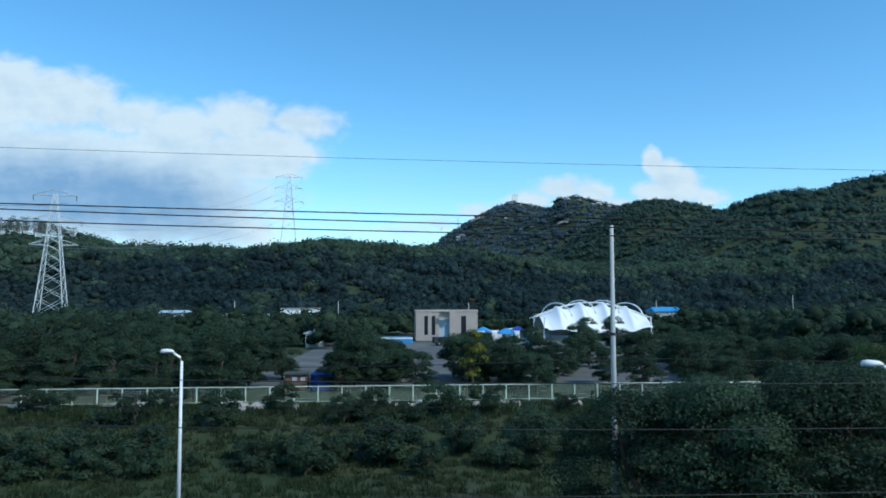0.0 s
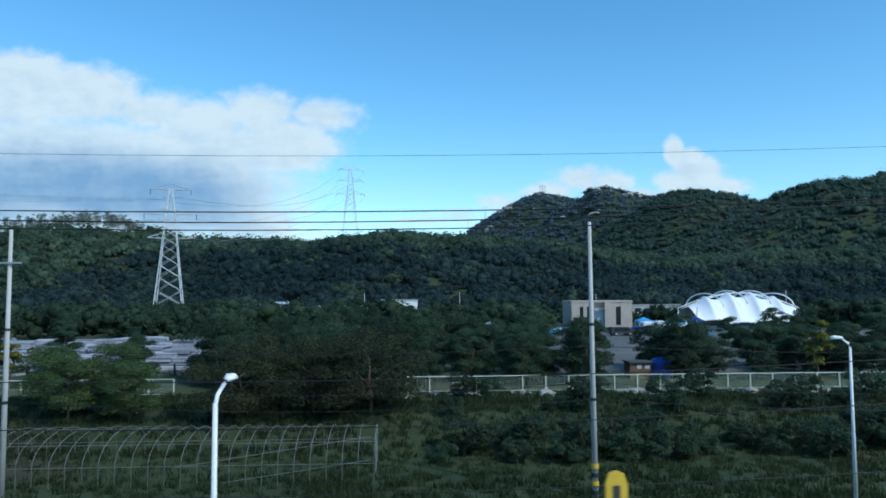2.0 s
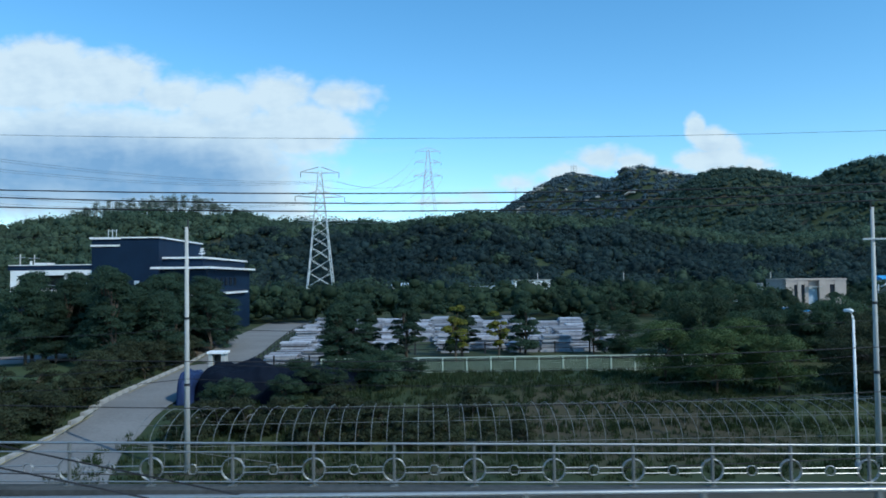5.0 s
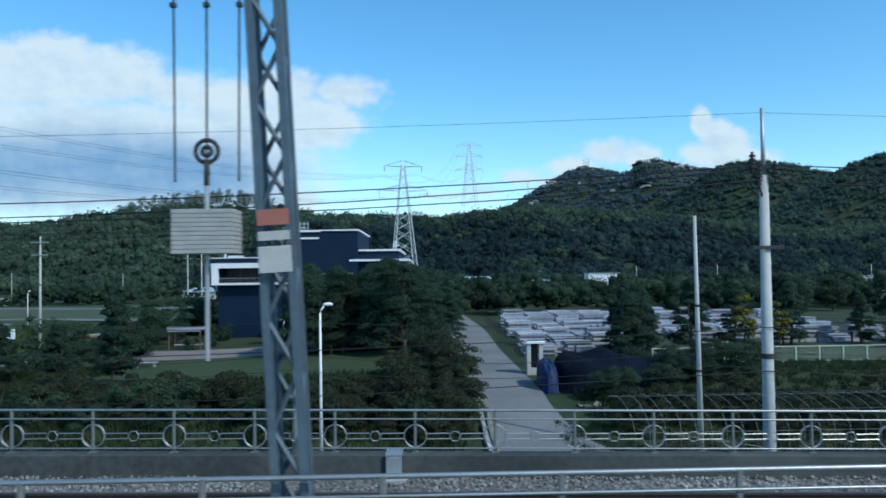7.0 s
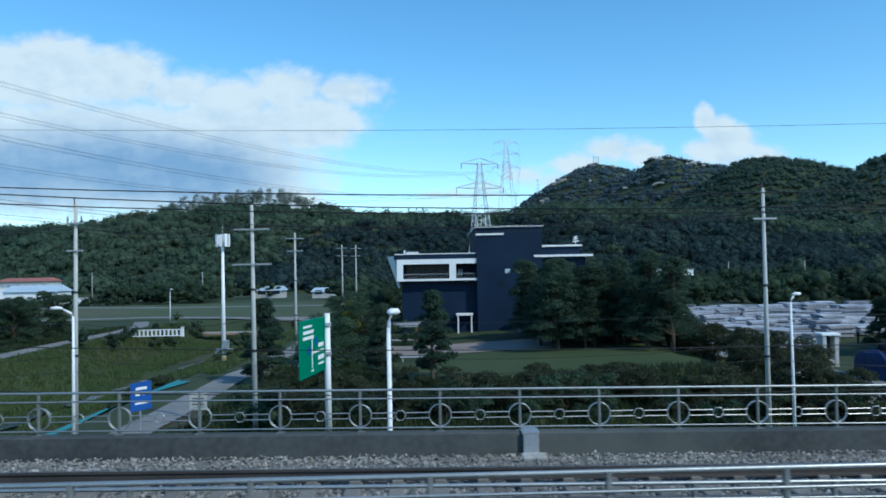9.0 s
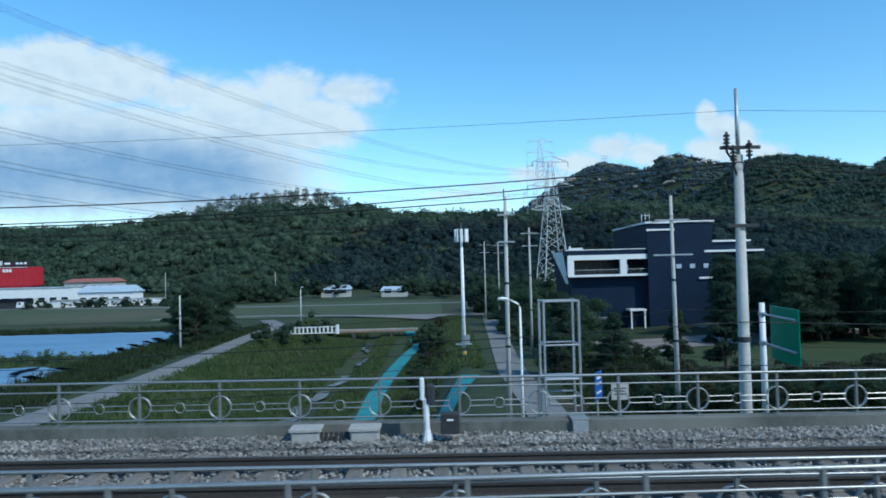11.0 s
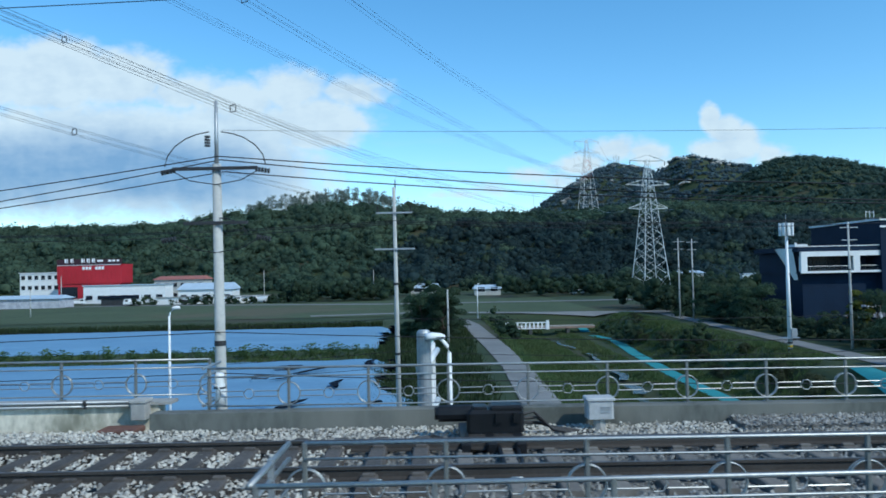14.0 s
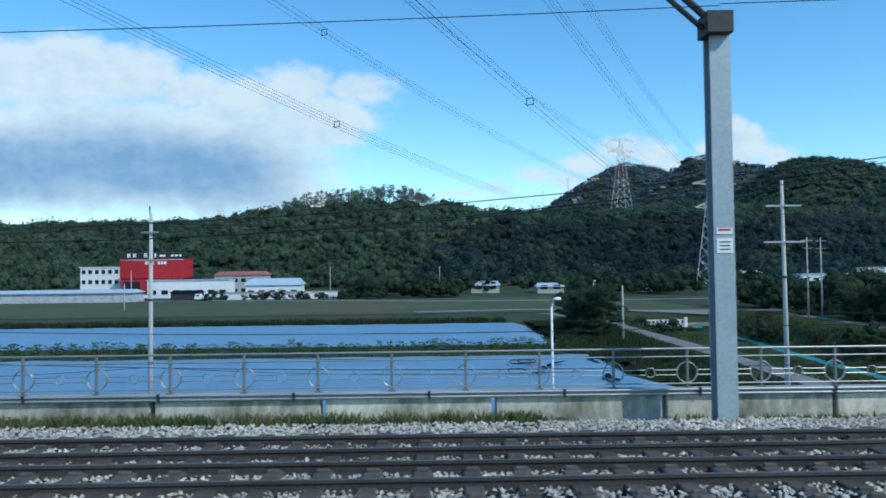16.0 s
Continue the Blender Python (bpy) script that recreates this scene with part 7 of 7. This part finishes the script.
# blue shade cloth stretched over beds of crop
def shade_net(y0, y1, x0, x1, label, seed):
    h = 0.5
    ob = thing("shade_net", (x1, y0, z_at(x1 - 8, (y0 + y1) / 2) + 0.02), label, "shade net", "shade nets over the field")
    nx_, ny_ = 110, 14
    vs = []
    for j in range(ny_ + 1):
        for i in range(nx_ + 1):
            edge = 0.8 * noise.noise((j * 0.9, seed, 0)) if i == 0 else 0
            y = (y1 - y0) * j / ny_
            flare = 3.8 * (1 - smooth01((y - 8) / 15)) if y1 < 70 else 0.0
            x = flare + (x0 - x1 - flare) * i / nx_ - edge
            z = h + 0.10 * abs(math.sin(y * 1.5)) + 0.09 * noise.noise((x * 0.35, y * 0.35, seed)) + 0.03 * noise.noise((x * 1.3, y * 1.3, seed))
            if j in (0, ny_) or i == 0:
                z = 0.04
            vs.append((x, y, z))
    fs = [(j * (nx_ + 1) + i, j * (nx_ + 1) + i + 1, (j + 1) * (nx_ + 1) + i + 1, (j + 1) * (nx_ + 1) + i) for j in range(ny_) for i in range(nx_)]
    part("cloth", np_mesh("cloth", vs, fs, NET, True), None, ob)
    stake = G().tube([(0, 0, -0.1), (0, 0, h)], 0.035, 5).mesh("stake", BROWN)
    for j in range(0, int(y1 - y0), 3):
        for i in range(8):
            part("stake", stake, None, ob, loc=(-i * 2.4 - 0.3, j + 0.3, 0))
    rr = random.Random(seed)
    for k in range(7):
        t = rr.random()
        y = (y1 - y0) * (k + 0.3) / 7
        g = G()
        pts = [(rr.uniform(-0.3, 0.5), y, h + 0.15), (rr.uniform(-0.1, 0.9), y + 0.5, h * 0.7), (rr.uniform(0.2, 0.9), y + 0.9, h * 0.35), (rr.uniform(0.1, 1.2), y + 1.2, 0.15)]
        vs2 = []
        for p in pts:
            w = rr.uniform(0.15, 0.5)
            vs2 += [(p[0] - w, p[1], p[2]), (p[0] + w, p[1] + 0.25, p[2] + 0.04)]
        g.add(vs2, [(2 * i, 2 * i + 1, 2 * i + 3, 2 * i + 2) for i in range(3)])
        part("torn_flap", g, BLACKCLOTH, ob, "torn black flap")


shade_net(31.0, 66.0, -330, -160.9, "blue shade cloth stretched low over a field, torn at the edge", 3)
shade_net(78.0, 105.0, -345, -163.4, "blue shade cloth stretched low over the farther field", 6)

# torn black flaps and hose coils lying on the nearer cloth close to its edge
rr = random.Random(12)
nz = z_at(-170, 48) + 0.66


def flap(pts, w):
    vs = []
    for k, (x, y) in enumerate(pts):
        q = w * (0.7 + 1.2 * rr.random())
        vs += [(x - q, y - q * 0.4, nz + 0.12 + rr.uniform(0, 0.05)), (x + q, y + q * 0.4, nz + 0.14 + rr.uniform(0, 0.10)), (x + q * 0.2, y + q * 1.4, nz + 0.02)]
    n = len(pts)
    fs = [(3 * i + a, 3 * i + b, 3 * i + 3 + b, 3 * i + 3 + a) for i in range(n - 1) for a, b in ((0, 1), (1, 2), (2, 0))]
    g = G().add(vs, fs + [(0, 1, 2), (3 * n - 3, 3 * n - 2, 3 * n - 1)])
    single("torn_flap", g, BLACKCLOTH, "torn black cloth flap lying on the shade net", "cloth flap", "torn flaps on the net")


for pts, w in (([(-162.4, 61.5), (-162.7, 59.8), (-162.2, 58.0)], 0.32), ([(-165.6, 57.5), (-166.6, 56.2), (-167.4, 54.2)], 0.30), ([(-163.6, 50.5), (-163.9, 49.0), (-163.5, 47.4)], 0.24),
               ([(-164.8, 42.6), (-165.4, 41.0), (-165.6, 39.4)], 0.50), ([(-167.6, 52.4), (-168.4, 51.6)], 0.24)):
    flap(pts, w)
for x, y, r in ((-168.8, 57.4, 0.85), (-168.3, 57.9, 0.7), (-169.6, 52.6, 0.6)):
    hc = G()
    hc.tube([(x + r * math.cos(a), y + 1.6 * r * math.sin(a), nz + 0.16 + 0.03 * math.sin(3 * a)) for a in np.linspace(0, 2 * math.pi, 22)], 0.045, 5)
    single("hose_coil", hc, CABLE, "loop of black hose lying on the shade net", "hose", "hose loops on the net")

# ---------------------------------------------------------------- trees and shrubs


def cards(rng, centres, normals, size, squash=1.0):
    """Loose leaf sprays: one pointed blade at each centre."""
    n = len(centres)
    N = normals + rng.normal(0, 0.38, (n, 3))
    N /= np.linalg.norm(N, axis=1, keepdims=True)
    A = np.cross(N, rng.normal(0, 1, (n, 3)))
    A /= np.linalg.norm(A, axis=1, keepdims=True)
    B = np.cross(N, A) * squash
    s = size * rng.uniform(0.6, 1.3, (n, 1))
    V = np.stack([centres + (A * math.cos(a) + B * math.sin(a)) * s * rng.uniform(0.7, 1.1, (n, 1)) for a in (0.0, 2.1, 4.2)], 1)
    return V.reshape(-1, 3), np.arange(3 * n).reshape(-1, 3)


def limb_tree(name, seed, h, crown_w, crown_z, clumps, per, leaf, material, style, label, category="tree"):
    """A trunk with limbs, and a crown of leaf sprays gathered in clumps."""
    rng = np.random.default_rng(seed)
    rd = random.Random(seed)
    ob = thing(name, (0, 0, 0), label, category)
    g = G()
    bend = [(rd.uniform(-0.15, 0.15) * k, rd.uniform(-0.15, 0.15) * k, h * 0.82 * k / 4) for k in range(5)]
    g.tube([(0, 0, -0.3)] + bend[1:], h * 0.024, 8, h * 0.008)
    C, Nn = [], []
    for k in range(clumps):
        if style == "pine":
            t = (k + 0.5) / clumps
            lev = t
            z = h * (crown_z + (1 - crown_z) * lev)
            r = crown_w * (1 - 0.62 * lev) * rd.uniform(0.35, 1.0)
            flat = 0.62
        elif style == "cone":
            t = (k + 0.5) / clumps
            z = h * (crown_z + (1 - crown_z) * t)
            r = crown_w * (1 - t) * rd.uniform(0.5, 1.0)
            flat = 0.6
        else:
            u_ = rd.uniform(-0.9, 1)
            z = h * (crown_z + (1 - crown_z) * (0.5 + 0.5 * u_))
            r = crown_w * math.sqrt(max(0.05, 1 - u_ * u_ * 0.85)) * rd.uniform(0.45, 1.0)
            flat = 0.8
        a = rd.uniform(0, 6.283)
        c = np.array((r * math.cos(a), r * math.sin(a), z))
        base = Vector(bend[min(4, max(1, int(z / h * 4)))]) * 0.9
        if k % 2 == 0:
            g.tube([tuple(base), tuple((base + Vector(c)) / 2 + Vector((0, 0, 0.12))), tuple(Vector(c))], h * 0.008, 5, h * 0.003)
        rad = crown_w * (0.44 if style != "cone" else 0.36) * rd.uniform(0.75, 1.25)
        d = rng.normal(0, 1, (per, 3))
        d /= np.linalg.norm(d, axis=1, keepdims=True)
        d[:, 2] = np.abs(d[:, 2]) * 0.9 - 0.25
        q = rng.uniform(0.35, 1.0, (per, 1)) ** 0.7
        C.append(c + d * q * rad * np.array((1, 1, flat)))
        Nn.append(d + np.array((0, 0, 0.35)))
    part("trunk", g, BARK, ob)
    V, F = cards(rng, np.concatenate(C), np.concatenate(Nn), leaf)
    part("crown", np_mesh("crown", V, F, material), None, ob)
    return ob


def plant(proto, spots, seed, lo=0.8, hi=1.2, group=""):
    """The prototype at the first spot, copies at the others."""
    rd = random.Random(seed)
    for i, (x, y) in enumerate(spots):
        s = rd.uniform(lo, hi)
        m = pose(x, y, ground_z(x, y) - 0.05, 0, 0, rd.uniform(0, 360)) @ Matrix.Diagonal((s * rd.uniform(0.9, 1.1), s * rd.uniform(0.9, 1.1), s, 1))
        if i == 0:
            tagged(proto, group=group)
            proto.matrix_basis = m
        else:
            sc, proto.scale = proto.scale.copy(), (1, 1, 1)
            copy_thing(proto, m)
            proto.scale = sc


def scatter(seed, n, x0, x1, y0, y1, gap=1.5, keep=None):
    rd, out = random.Random(seed), []
    for _ in range(n * 20):
        if len(out) >= n:
            break
        p = (rd.uniform(x0, x1), rd.uniform(y0, y1))
        if all(math.dist(p, q) > gap for q in out) and (keep is None or keep(*p)):
            out.append(p)
    return out


BROAD = "leafy broad green tree standing in the park"
b1 = limb_tree("broadleaf_tree", 11, 5.6, 2.4, 0.10, 40, 330, 0.10, LEAF, "round", BROAD)
b2 = limb_tree("broadleaf_tree", 12, 6.4, 2.2, 0.10, 40, 330, 0.10, LEAF, "round", BROAD)
b3 = limb_tree("broadleaf_tree", 13, 4.8, 2.6, 0.10, 38, 330, 0.10, LEAF, "round", "broad low green tree standing beside the yard")
p1 = limb_tree("pine_tree", 21, 6.6, 2.3, 0.16, 42, 300, 0.095, LEAF_P, "pine", "dark green pine tree with layered branches")
p2 = limb_tree("pine_tree", 22, 7.4, 2.1, 0.14, 44, 300, 0.095, LEAF_P, "pine", "dark green pine tree with layered branches")
p3 = limb_tree("fir_tree", 23, 5.2, 1.7, 0.10, 44, 300, 0.085, LEAF_P, "cone", "dark green conical fir tree")
yl = limb_tree("yellowing_tree", 31, 4.8, 1.1, 0.25, 18, 110, 0.17, LEAF_Y, "round", "slender tree with yellowing autumn leaves")
br1 = limb_tree("brown_thicket_tree", 41, 5.0, 3.2, 0.12, 36, 500, 0.08, LEAF_BR, "round", "broad brownish thicket tree beside the greenhouse")
wl = limb_tree("willow_tree", 42, 5.4, 2.8, 0.14, 36, 500, 0.08, mat("leaf_willow", (0.055, 0.09, 0.03), (0.075, 0.115, 0.04), 0.6, 3, 0.65, island=0.15, leaf=0.4), "round", "round light green willow tree")
near1 = limb_tree("roadside_tree", 51, 5.6, 2.4, 0.10, 44, 600, 0.062, LEAF, "round", "dense dark leafy tree close to the railway")
bu1 = limb_tree("shrub", 61, 1.9, 1.1, 0.05, 16, 160, 0.075, LEAF, "round", "dark green rounded shrub", "shrub")
bu2 = limb_tree("shrub", 62, 1.5, 1.2, 0.05, 16, 160, 0.075, LEAF_BR, "round", "brownish rounded shrub of the hedge", "shrub")
LEAF_CROP = mat("leaf_crop", (0.055, 0.10, 0.032), (0.085, 0.135, 0.045), 0.6, 3, 0.6, island=0.2, leaf=0.4)


def crop_plant(seed):
    """A rosette of long stalks, each with a broad folded leaf."""
    rd = random.Random(seed)
    ob = thing("crop_plant", (0, 0, 0), "bushy green crop plant between the nets", "crop plant")
    stalks, leaves = G(), G()
    for k in range(26):
        a, out, h = rd.uniform(0, 6.283), rd.uniform(0.12, 0.62), rd.uniform(0.35, 1.0)
        c, q = math.cos(a), math.sin(a)
        w, l = rd.uniform(0.09, 0.16), rd.uniform(0.28, 0.46)
        p = (c * out, q * out, h)
        if k % 2 == 0:
            stalks.tube([(0, 0, 0), (c * out * 0.4, q * out * 0.4, h * 0.7), p], 0.012, 4)
        rise = rd.uniform(-0.10, 0.26)
        leaves.add([p, (p[0] + c * l * 0.45 - q * w, p[1] + q * l * 0.45 + c * w, h + rise * 0.6 + 0.04), (p[0] + c * l, p[1] + q * l, h + rise), (p[0] + c * l * 0.45 + q * w, p[1] + q * l * 0.45 - c * w, h + rise * 0.6 + 0.04), (p[0] + c * l * 0.5, p[1] + q * l * 0.5, h + rise * 0.6 - 0.02)],
                   [(0, 1, 4), (1, 2, 4), (2, 3, 4), (3, 0, 4)])
    part("stalk", stalks, LEAF_CROP, ob)
    part("leaf", leaves, LEAF_CROP, ob)
    return ob


crop = crop_plant(63)
plant(b1, scatter(1, 24, -42, -9, 56, 70, 2.2) + [(-2.5, 62), (0, 65)] + scatter(41, 9, -40, -24, 55.5, 61, 2.6) + [(-39.5, 58.5), (-36, 61), (-42.5, 62), (-47.5, 60.5)] + [(31, 112), (34, 108)], 1, 0.6, 0.92, group="park trees")
plant(b2, scatter(3, 9, -40, -12, 66, 100, 3) + [(-33, 108), (-25, 112)], 2, 0.6, 0.9, group="park trees")
small = limb_tree("broadleaf_tree", 14, 3.6, 1.9, 0.08, 30, 300, 0.085, LEAF, "round", "low dark green tree at the parking lot")
plant(small, scatter(2, 46, 9, 54, 54.5, 76, 1.9) + scatter(4, 16, 12, 55, 76, 108, 3.0) + scatter(24, 9, -4, 2.5, 57.5, 69, 1.6) + scatter(25, 8, 6, 12, 57.5, 69, 1.6), 21, 0.7, 1.15, "park trees")
plant(b3, [(-38, 56), (-31, 57), (31, 55.8), (-118.5, 88), (-117, 96), (-115, 70), (-117.5, 62), (-119, 100)], 3, 0.7, 1.1, group="park trees")
plant(limb_tree("broadleaf_tree", 15, 6.4, 2.3, 0.04, 44, 380, 0.10, LEAF, "round", "tall leafy tree beside the farm track"), [(-158.6, 86), (-156.2, 84.5), (-159.8, 90), (-156.6, 93), (-157.4, 88.5)], 16, 0.8, 1.05, "trees by the farm track")
plant(p1, scatter(5, 24, -98, -80, 63, 80, 2.0, lambda x, y: x < -84.5) + [(-70.6, 59.4)], 4, 0.78, 1.08, "pines by the dark building")
plant(p2, scatter(6, 22, -99, -84.5, 60, 84, 2.2), 5, 0.8, 1.1, "pines by the dark building")
plant(p3, [(-65.2, 60.5), (-71.4, 61), (-60.5, 63), (-69.6, 60.4), (-68.6, 62.4), (-120.3, 51), (-116.5, 51.5), (-112.2, 51), (-108.6, 51.4), (36, 84), (43, 88), (-49, 64), (-55, 64.5)], 6, group="fir trees of the yard")
plant(yl, [(-61.2, 59.5), (-116.3, 70.4), (-57.6, 61), (6.8, 57.5)], 7, group="yellowing trees")
plant(br1, [(-36.0, 45), (-31.5, 45.2), (-28.2, 45.4), (-34.0, 47.5), (-30, 47.8)], 8, 0.8, 1.08, "brown thicket")
plant(wl, [(-45.9, 44.8), (-42.2, 44.4), (-43.8, 46.6), (33, 47), (-48.2, 47.4)], 9, 0.62, 0.78, "willows")
plant(near1, [(8.4, 24.5), (10.6, 23.6), (13.0, 25.2), (15.4, 24.2), (11.6, 27), (17.6, 26), (14.2, 22.8)], 10, 0.75, 1.1, "roadside trees")
plant(bu1, scatter(11, 36, -24, 14, 37.5, 41.5, 1.0) + scatter(12, 26, -24, 40, 42, 50, 1.6) + scatter(13, 20, -118, -86, 36, 40, 1.1) + scatter(14, 26, -120, -110, 52, 118, 1.8), 11, 0.6, 1.3, "shrubs")
plant(limb_tree("shrub", 64, 2.6, 1.3, 0.04, 20, 170, 0.08, LEAF_BR, "round", "tall brownish shrub of the lane hedge", "shrub"), [(-86.2 - 0.5 * math.sin(i * 2.3) + 0.9 * (i < 8), 38.5 + 1.55 * i) for i in range(22)] + [(-88.4, 41), (-88.9, 44.5), (-88.2, 48)], 14, 0.75, 1.2, "lane hedge shrubs")
plant(limb_tree("shrub", 65, 2.7, 1.7, 0.03, 26, 330, 0.075, LEAF, "round", "tall dark green bush beside the black pile", "shrub"), [(-72.3, 45.6), (-71.2, 47.4), (-69.4, 46.4), (-68.0, 48.6), (-70.0, 51.2), (-72.6, 50.8), (-66.2, 47.2), (-67.4, 51.0), (-76.3, 44.9), (-75.2, 44.6), (-64.6, 49.6)], 17, 0.48, 0.78, "bushes by the black pile")
plant(bu2, scatter(15, 64, -118, -85.4, 37, 45, 1.15) + scatter(17, 22, -76.5, -58, 36.2, 42.5, 1.3) + scatter(16, 10, -131, -127.5, 50, 110, 2.5), 12, 0.6, 1.2, "brown hedge shrubs")
plant(crop, [(-163.0 - 0.72 * i, 72.0 + 1.5 * math.sin(i * 2.1)) for i in range(150)], 13, 0.8, 1.25, "crop row")

# belts of trees across the plain, too many to count
rng = random.Random(15)
spots = []


def free(x, y):
    return not (-82 < x < -50 and y < 110) and not (-3 < x < 60 and y < 158) and not (-66 < x < -14 and 190 < y < 256) and not (45 < x < 95 and 236 < y < 262) and not (-80 < x < -62 and 240 < y)


for _ in range(1150):
    x, y = rng.uniform(-84, 230), rng.uniform(112, 178)
    if free(x, y):
        spots.append((x, y, ground_z(x, y) + 0.9))
for _ in range(260):
    x, y = rng.uniform(-200, -80), rng.uniform(200, 240)
    if not (-170 < x < -136 and y < 236) and not (-104 < x < -86 and y < 226):
        spots.append((x, y, ground_z(x, y) + 0.9))
for _ in range(90):
    x, y = rng.uniform(-122, -84), rng.uniform(112, 150)
    spots.append((x, y, ground_z(x, y) + 0.9))
for _ in range(160):
    x, y = rng.uniform(50, 90), rng.uniform(52, 110)
    spots.append((x, y, ground_z(x, y) + 0.9))
woods("tree_belt", spots, 5.2, 170, 0.27, BELT, "belt of dark green trees across the plain", 21, lobes=6)
spots = [(rng.uniform(-240, -190), rng.uniform(196, 204), 0) for _ in range(60)] + [(rng.uniform(-121, -116), rng.uniform(60, 118), 0) for _ in range(40)] + [(rng.uniform(-131.6, -128.6), rng.uniform(70, 118), 0) for _ in range(8)] + [(rng.uniform(-149.6, -146.5), rng.uniform(84, 118), 0) for _ in range(12)]
for _ in range(700):
    x, y = rng.uniform(-84, 230), rng.uniform(178, 244)
    if free(x, y):
        spots.append((x, y, 0))
woods("low_scrub", [(x, y, ground_z(x, y) + 0.2) for x, y, _ in spots], 2.4, 110, 0.17, BELT, "low green scrub along the field edges", 22, lobes=4)


def grass(name, boxes, material, label, seed):
    """Blades in tufts: slender bent triangles, joined. Boxes: x0, x1, y0, y1, count, height, level function."""
    rng = np.random.default_rng(seed)
    V = []
    for x0, x1, y0, y1, n, h, zf in boxes:
        m = max(1, n // 18)
        pick = rng.integers(0, m, n)
        cx = rng.uniform(x0, x1, m)[pick] + rng.normal(0, h * 0.45, n)
        cy = np.clip(rng.uniform(y0, y1, m)[pick] + rng.normal(0, h * 0.45, n), y0, y1)
        off = np.abs(cx - np.interp(cy, [q[1] for q in CYCLE], [q[0] for q in CYCLE])) > 1.0     # the path stays clear
        cx, cy, n = cx[off], cy[off], int(off.sum())
        cz = np.array([zf(a, b) for a, b in zip(cx, cy)])
        hh_ = h * rng.uniform(0.4, 1.25, n)
        a = rng.uniform(0, 6.28, n)
        w = 0.10 * hh_ + 0.008
        lx, ly = rng.normal(0, 0.35, n) * hh_, rng.normal(0, 0.35, n) * hh_
        P = np.stack([np.stack([cx - np.cos(a) * w, cy - np.sin(a) * w, cz - 0.02], -1), np.stack([cx + np.cos(a) * w, cy + np.sin(a) * w, cz - 0.02], -1), np.stack([cx + lx, cy + ly, cz + hh_], -1)], 1)
        V.append(P.reshape(-1, 3))
    V = np.concatenate(V)
    return tagged(new(name, np_mesh(name, V, np.arange(len(V)).reshape(-1, 3), material)), label, "grass", kind="stuff")


grass("meadow_grass", [(-30, 30, 28.5, 51, 90000, 0.34, ground_z), (-78, -30, 40, 52, 40000, 0.32, ground_z), (-80, -27, 31, 41, 30000, 0.3, ground_z), (-118, -85, 34, 50, 26000, 0.5, ground_z),
                       (-163, -153.5, 30, 110, 30000, 0.55, ground_z), (-121, -112, 30, 60, 12000, 0.5, ground_z), (-340, -166, 110, 114, 24000, 0.8, ground_z)], BLADE, "tall rough green grass and weeds", 31)
grass("bank_herbs", [(-149.8, -140.2, 36, 122, 62000, 0.42, ground_z), (-138.2, -135.4, 36, 120, 15000, 0.42, ground_z), (-133.4, -129.4, 36, 122, 24000, 0.38, ground_z), (-129.4, -125.0, 57, 122, 17000, 0.38, ground_z), (-330, -162, 67.2, 77.2, 36000, 0.34, ground_z)], BLADE_SUN, "green herbs and grass on the stream banks", 33)
grass("verge_grass", [(-216, -172, 12.80, 13.12, 4600, 0.15, lambda x, y: rail_z(x) - 0.42), (-184, -173, 12.6, 13.12, 5200, 0.26, lambda x, y: rail_z(x) - 0.42), (-202, -190, 12.7, 13.12, 3600, 0.24, lambda x, y: rail_z(x) - 0.42), (-171, -166, 12.95, 13.16, 500, 0.16, lambda x, y: rail_z(x) - 0.42)], BLADE_DRY, "dry yellow-green grass tufts at the foot of the wall", 32)

# pale rock faces on the mountain
rd = random.Random(77)
rocks = [boulder(1.0, s) for s in (2, 6, 11)]
g = G()
for _ in range(420):
    y0 = rd.choice((1870, 2350))
    x, y = rd.uniform(200, 640), y0 - rd.uniform(5, 190)
    h = ground_z(x, y)
    if h < 190 or noise.noise((x * 0.012, y * 0.012, 9)) < 0.20:
        continue
    o = new("rock_outcrop", rocks[rd.randint(0, 2)])
    s = rd.uniform(2.5, 7)
    o.matrix_basis = pose(x, y, h + 6, rd.uniform(-20, 20), rd.uniform(-20, 20), rd.uniform(0, 360)) @ Matrix.Diagonal((s * 1.2, s, s * 0.9, 1))
    tagged(o, "pale bare rock outcrop on the mountain", "rock", "rock outcrops on the mountain")

# ---------------------------------------------------------------- sleepers, last
sl = sleeper_mesh(SLEEPER)
dark_sl = sleeper_mesh(mat("oily_sleeper", (0.10, 0.088, 0.08), (0.062, 0.056, 0.052), 1.5, 20, 0.85, bump=0.004, rnd=0.2))
for i in range(262):
    x = -58.0 - 0.6 * i
    part("sleeper", sl if x > -157 else dark_sl, None, track, loc=(x, YC, rail_z(x) - (0.185 if x > -157 else 0.105)))
for i in range(178, 255):
    x = -58.0 - 0.6 * i
    part("sleeper", dark_sl, None, track, loc=(x, YC + off(x) - 0.5, rail_z(x) - 0.11))
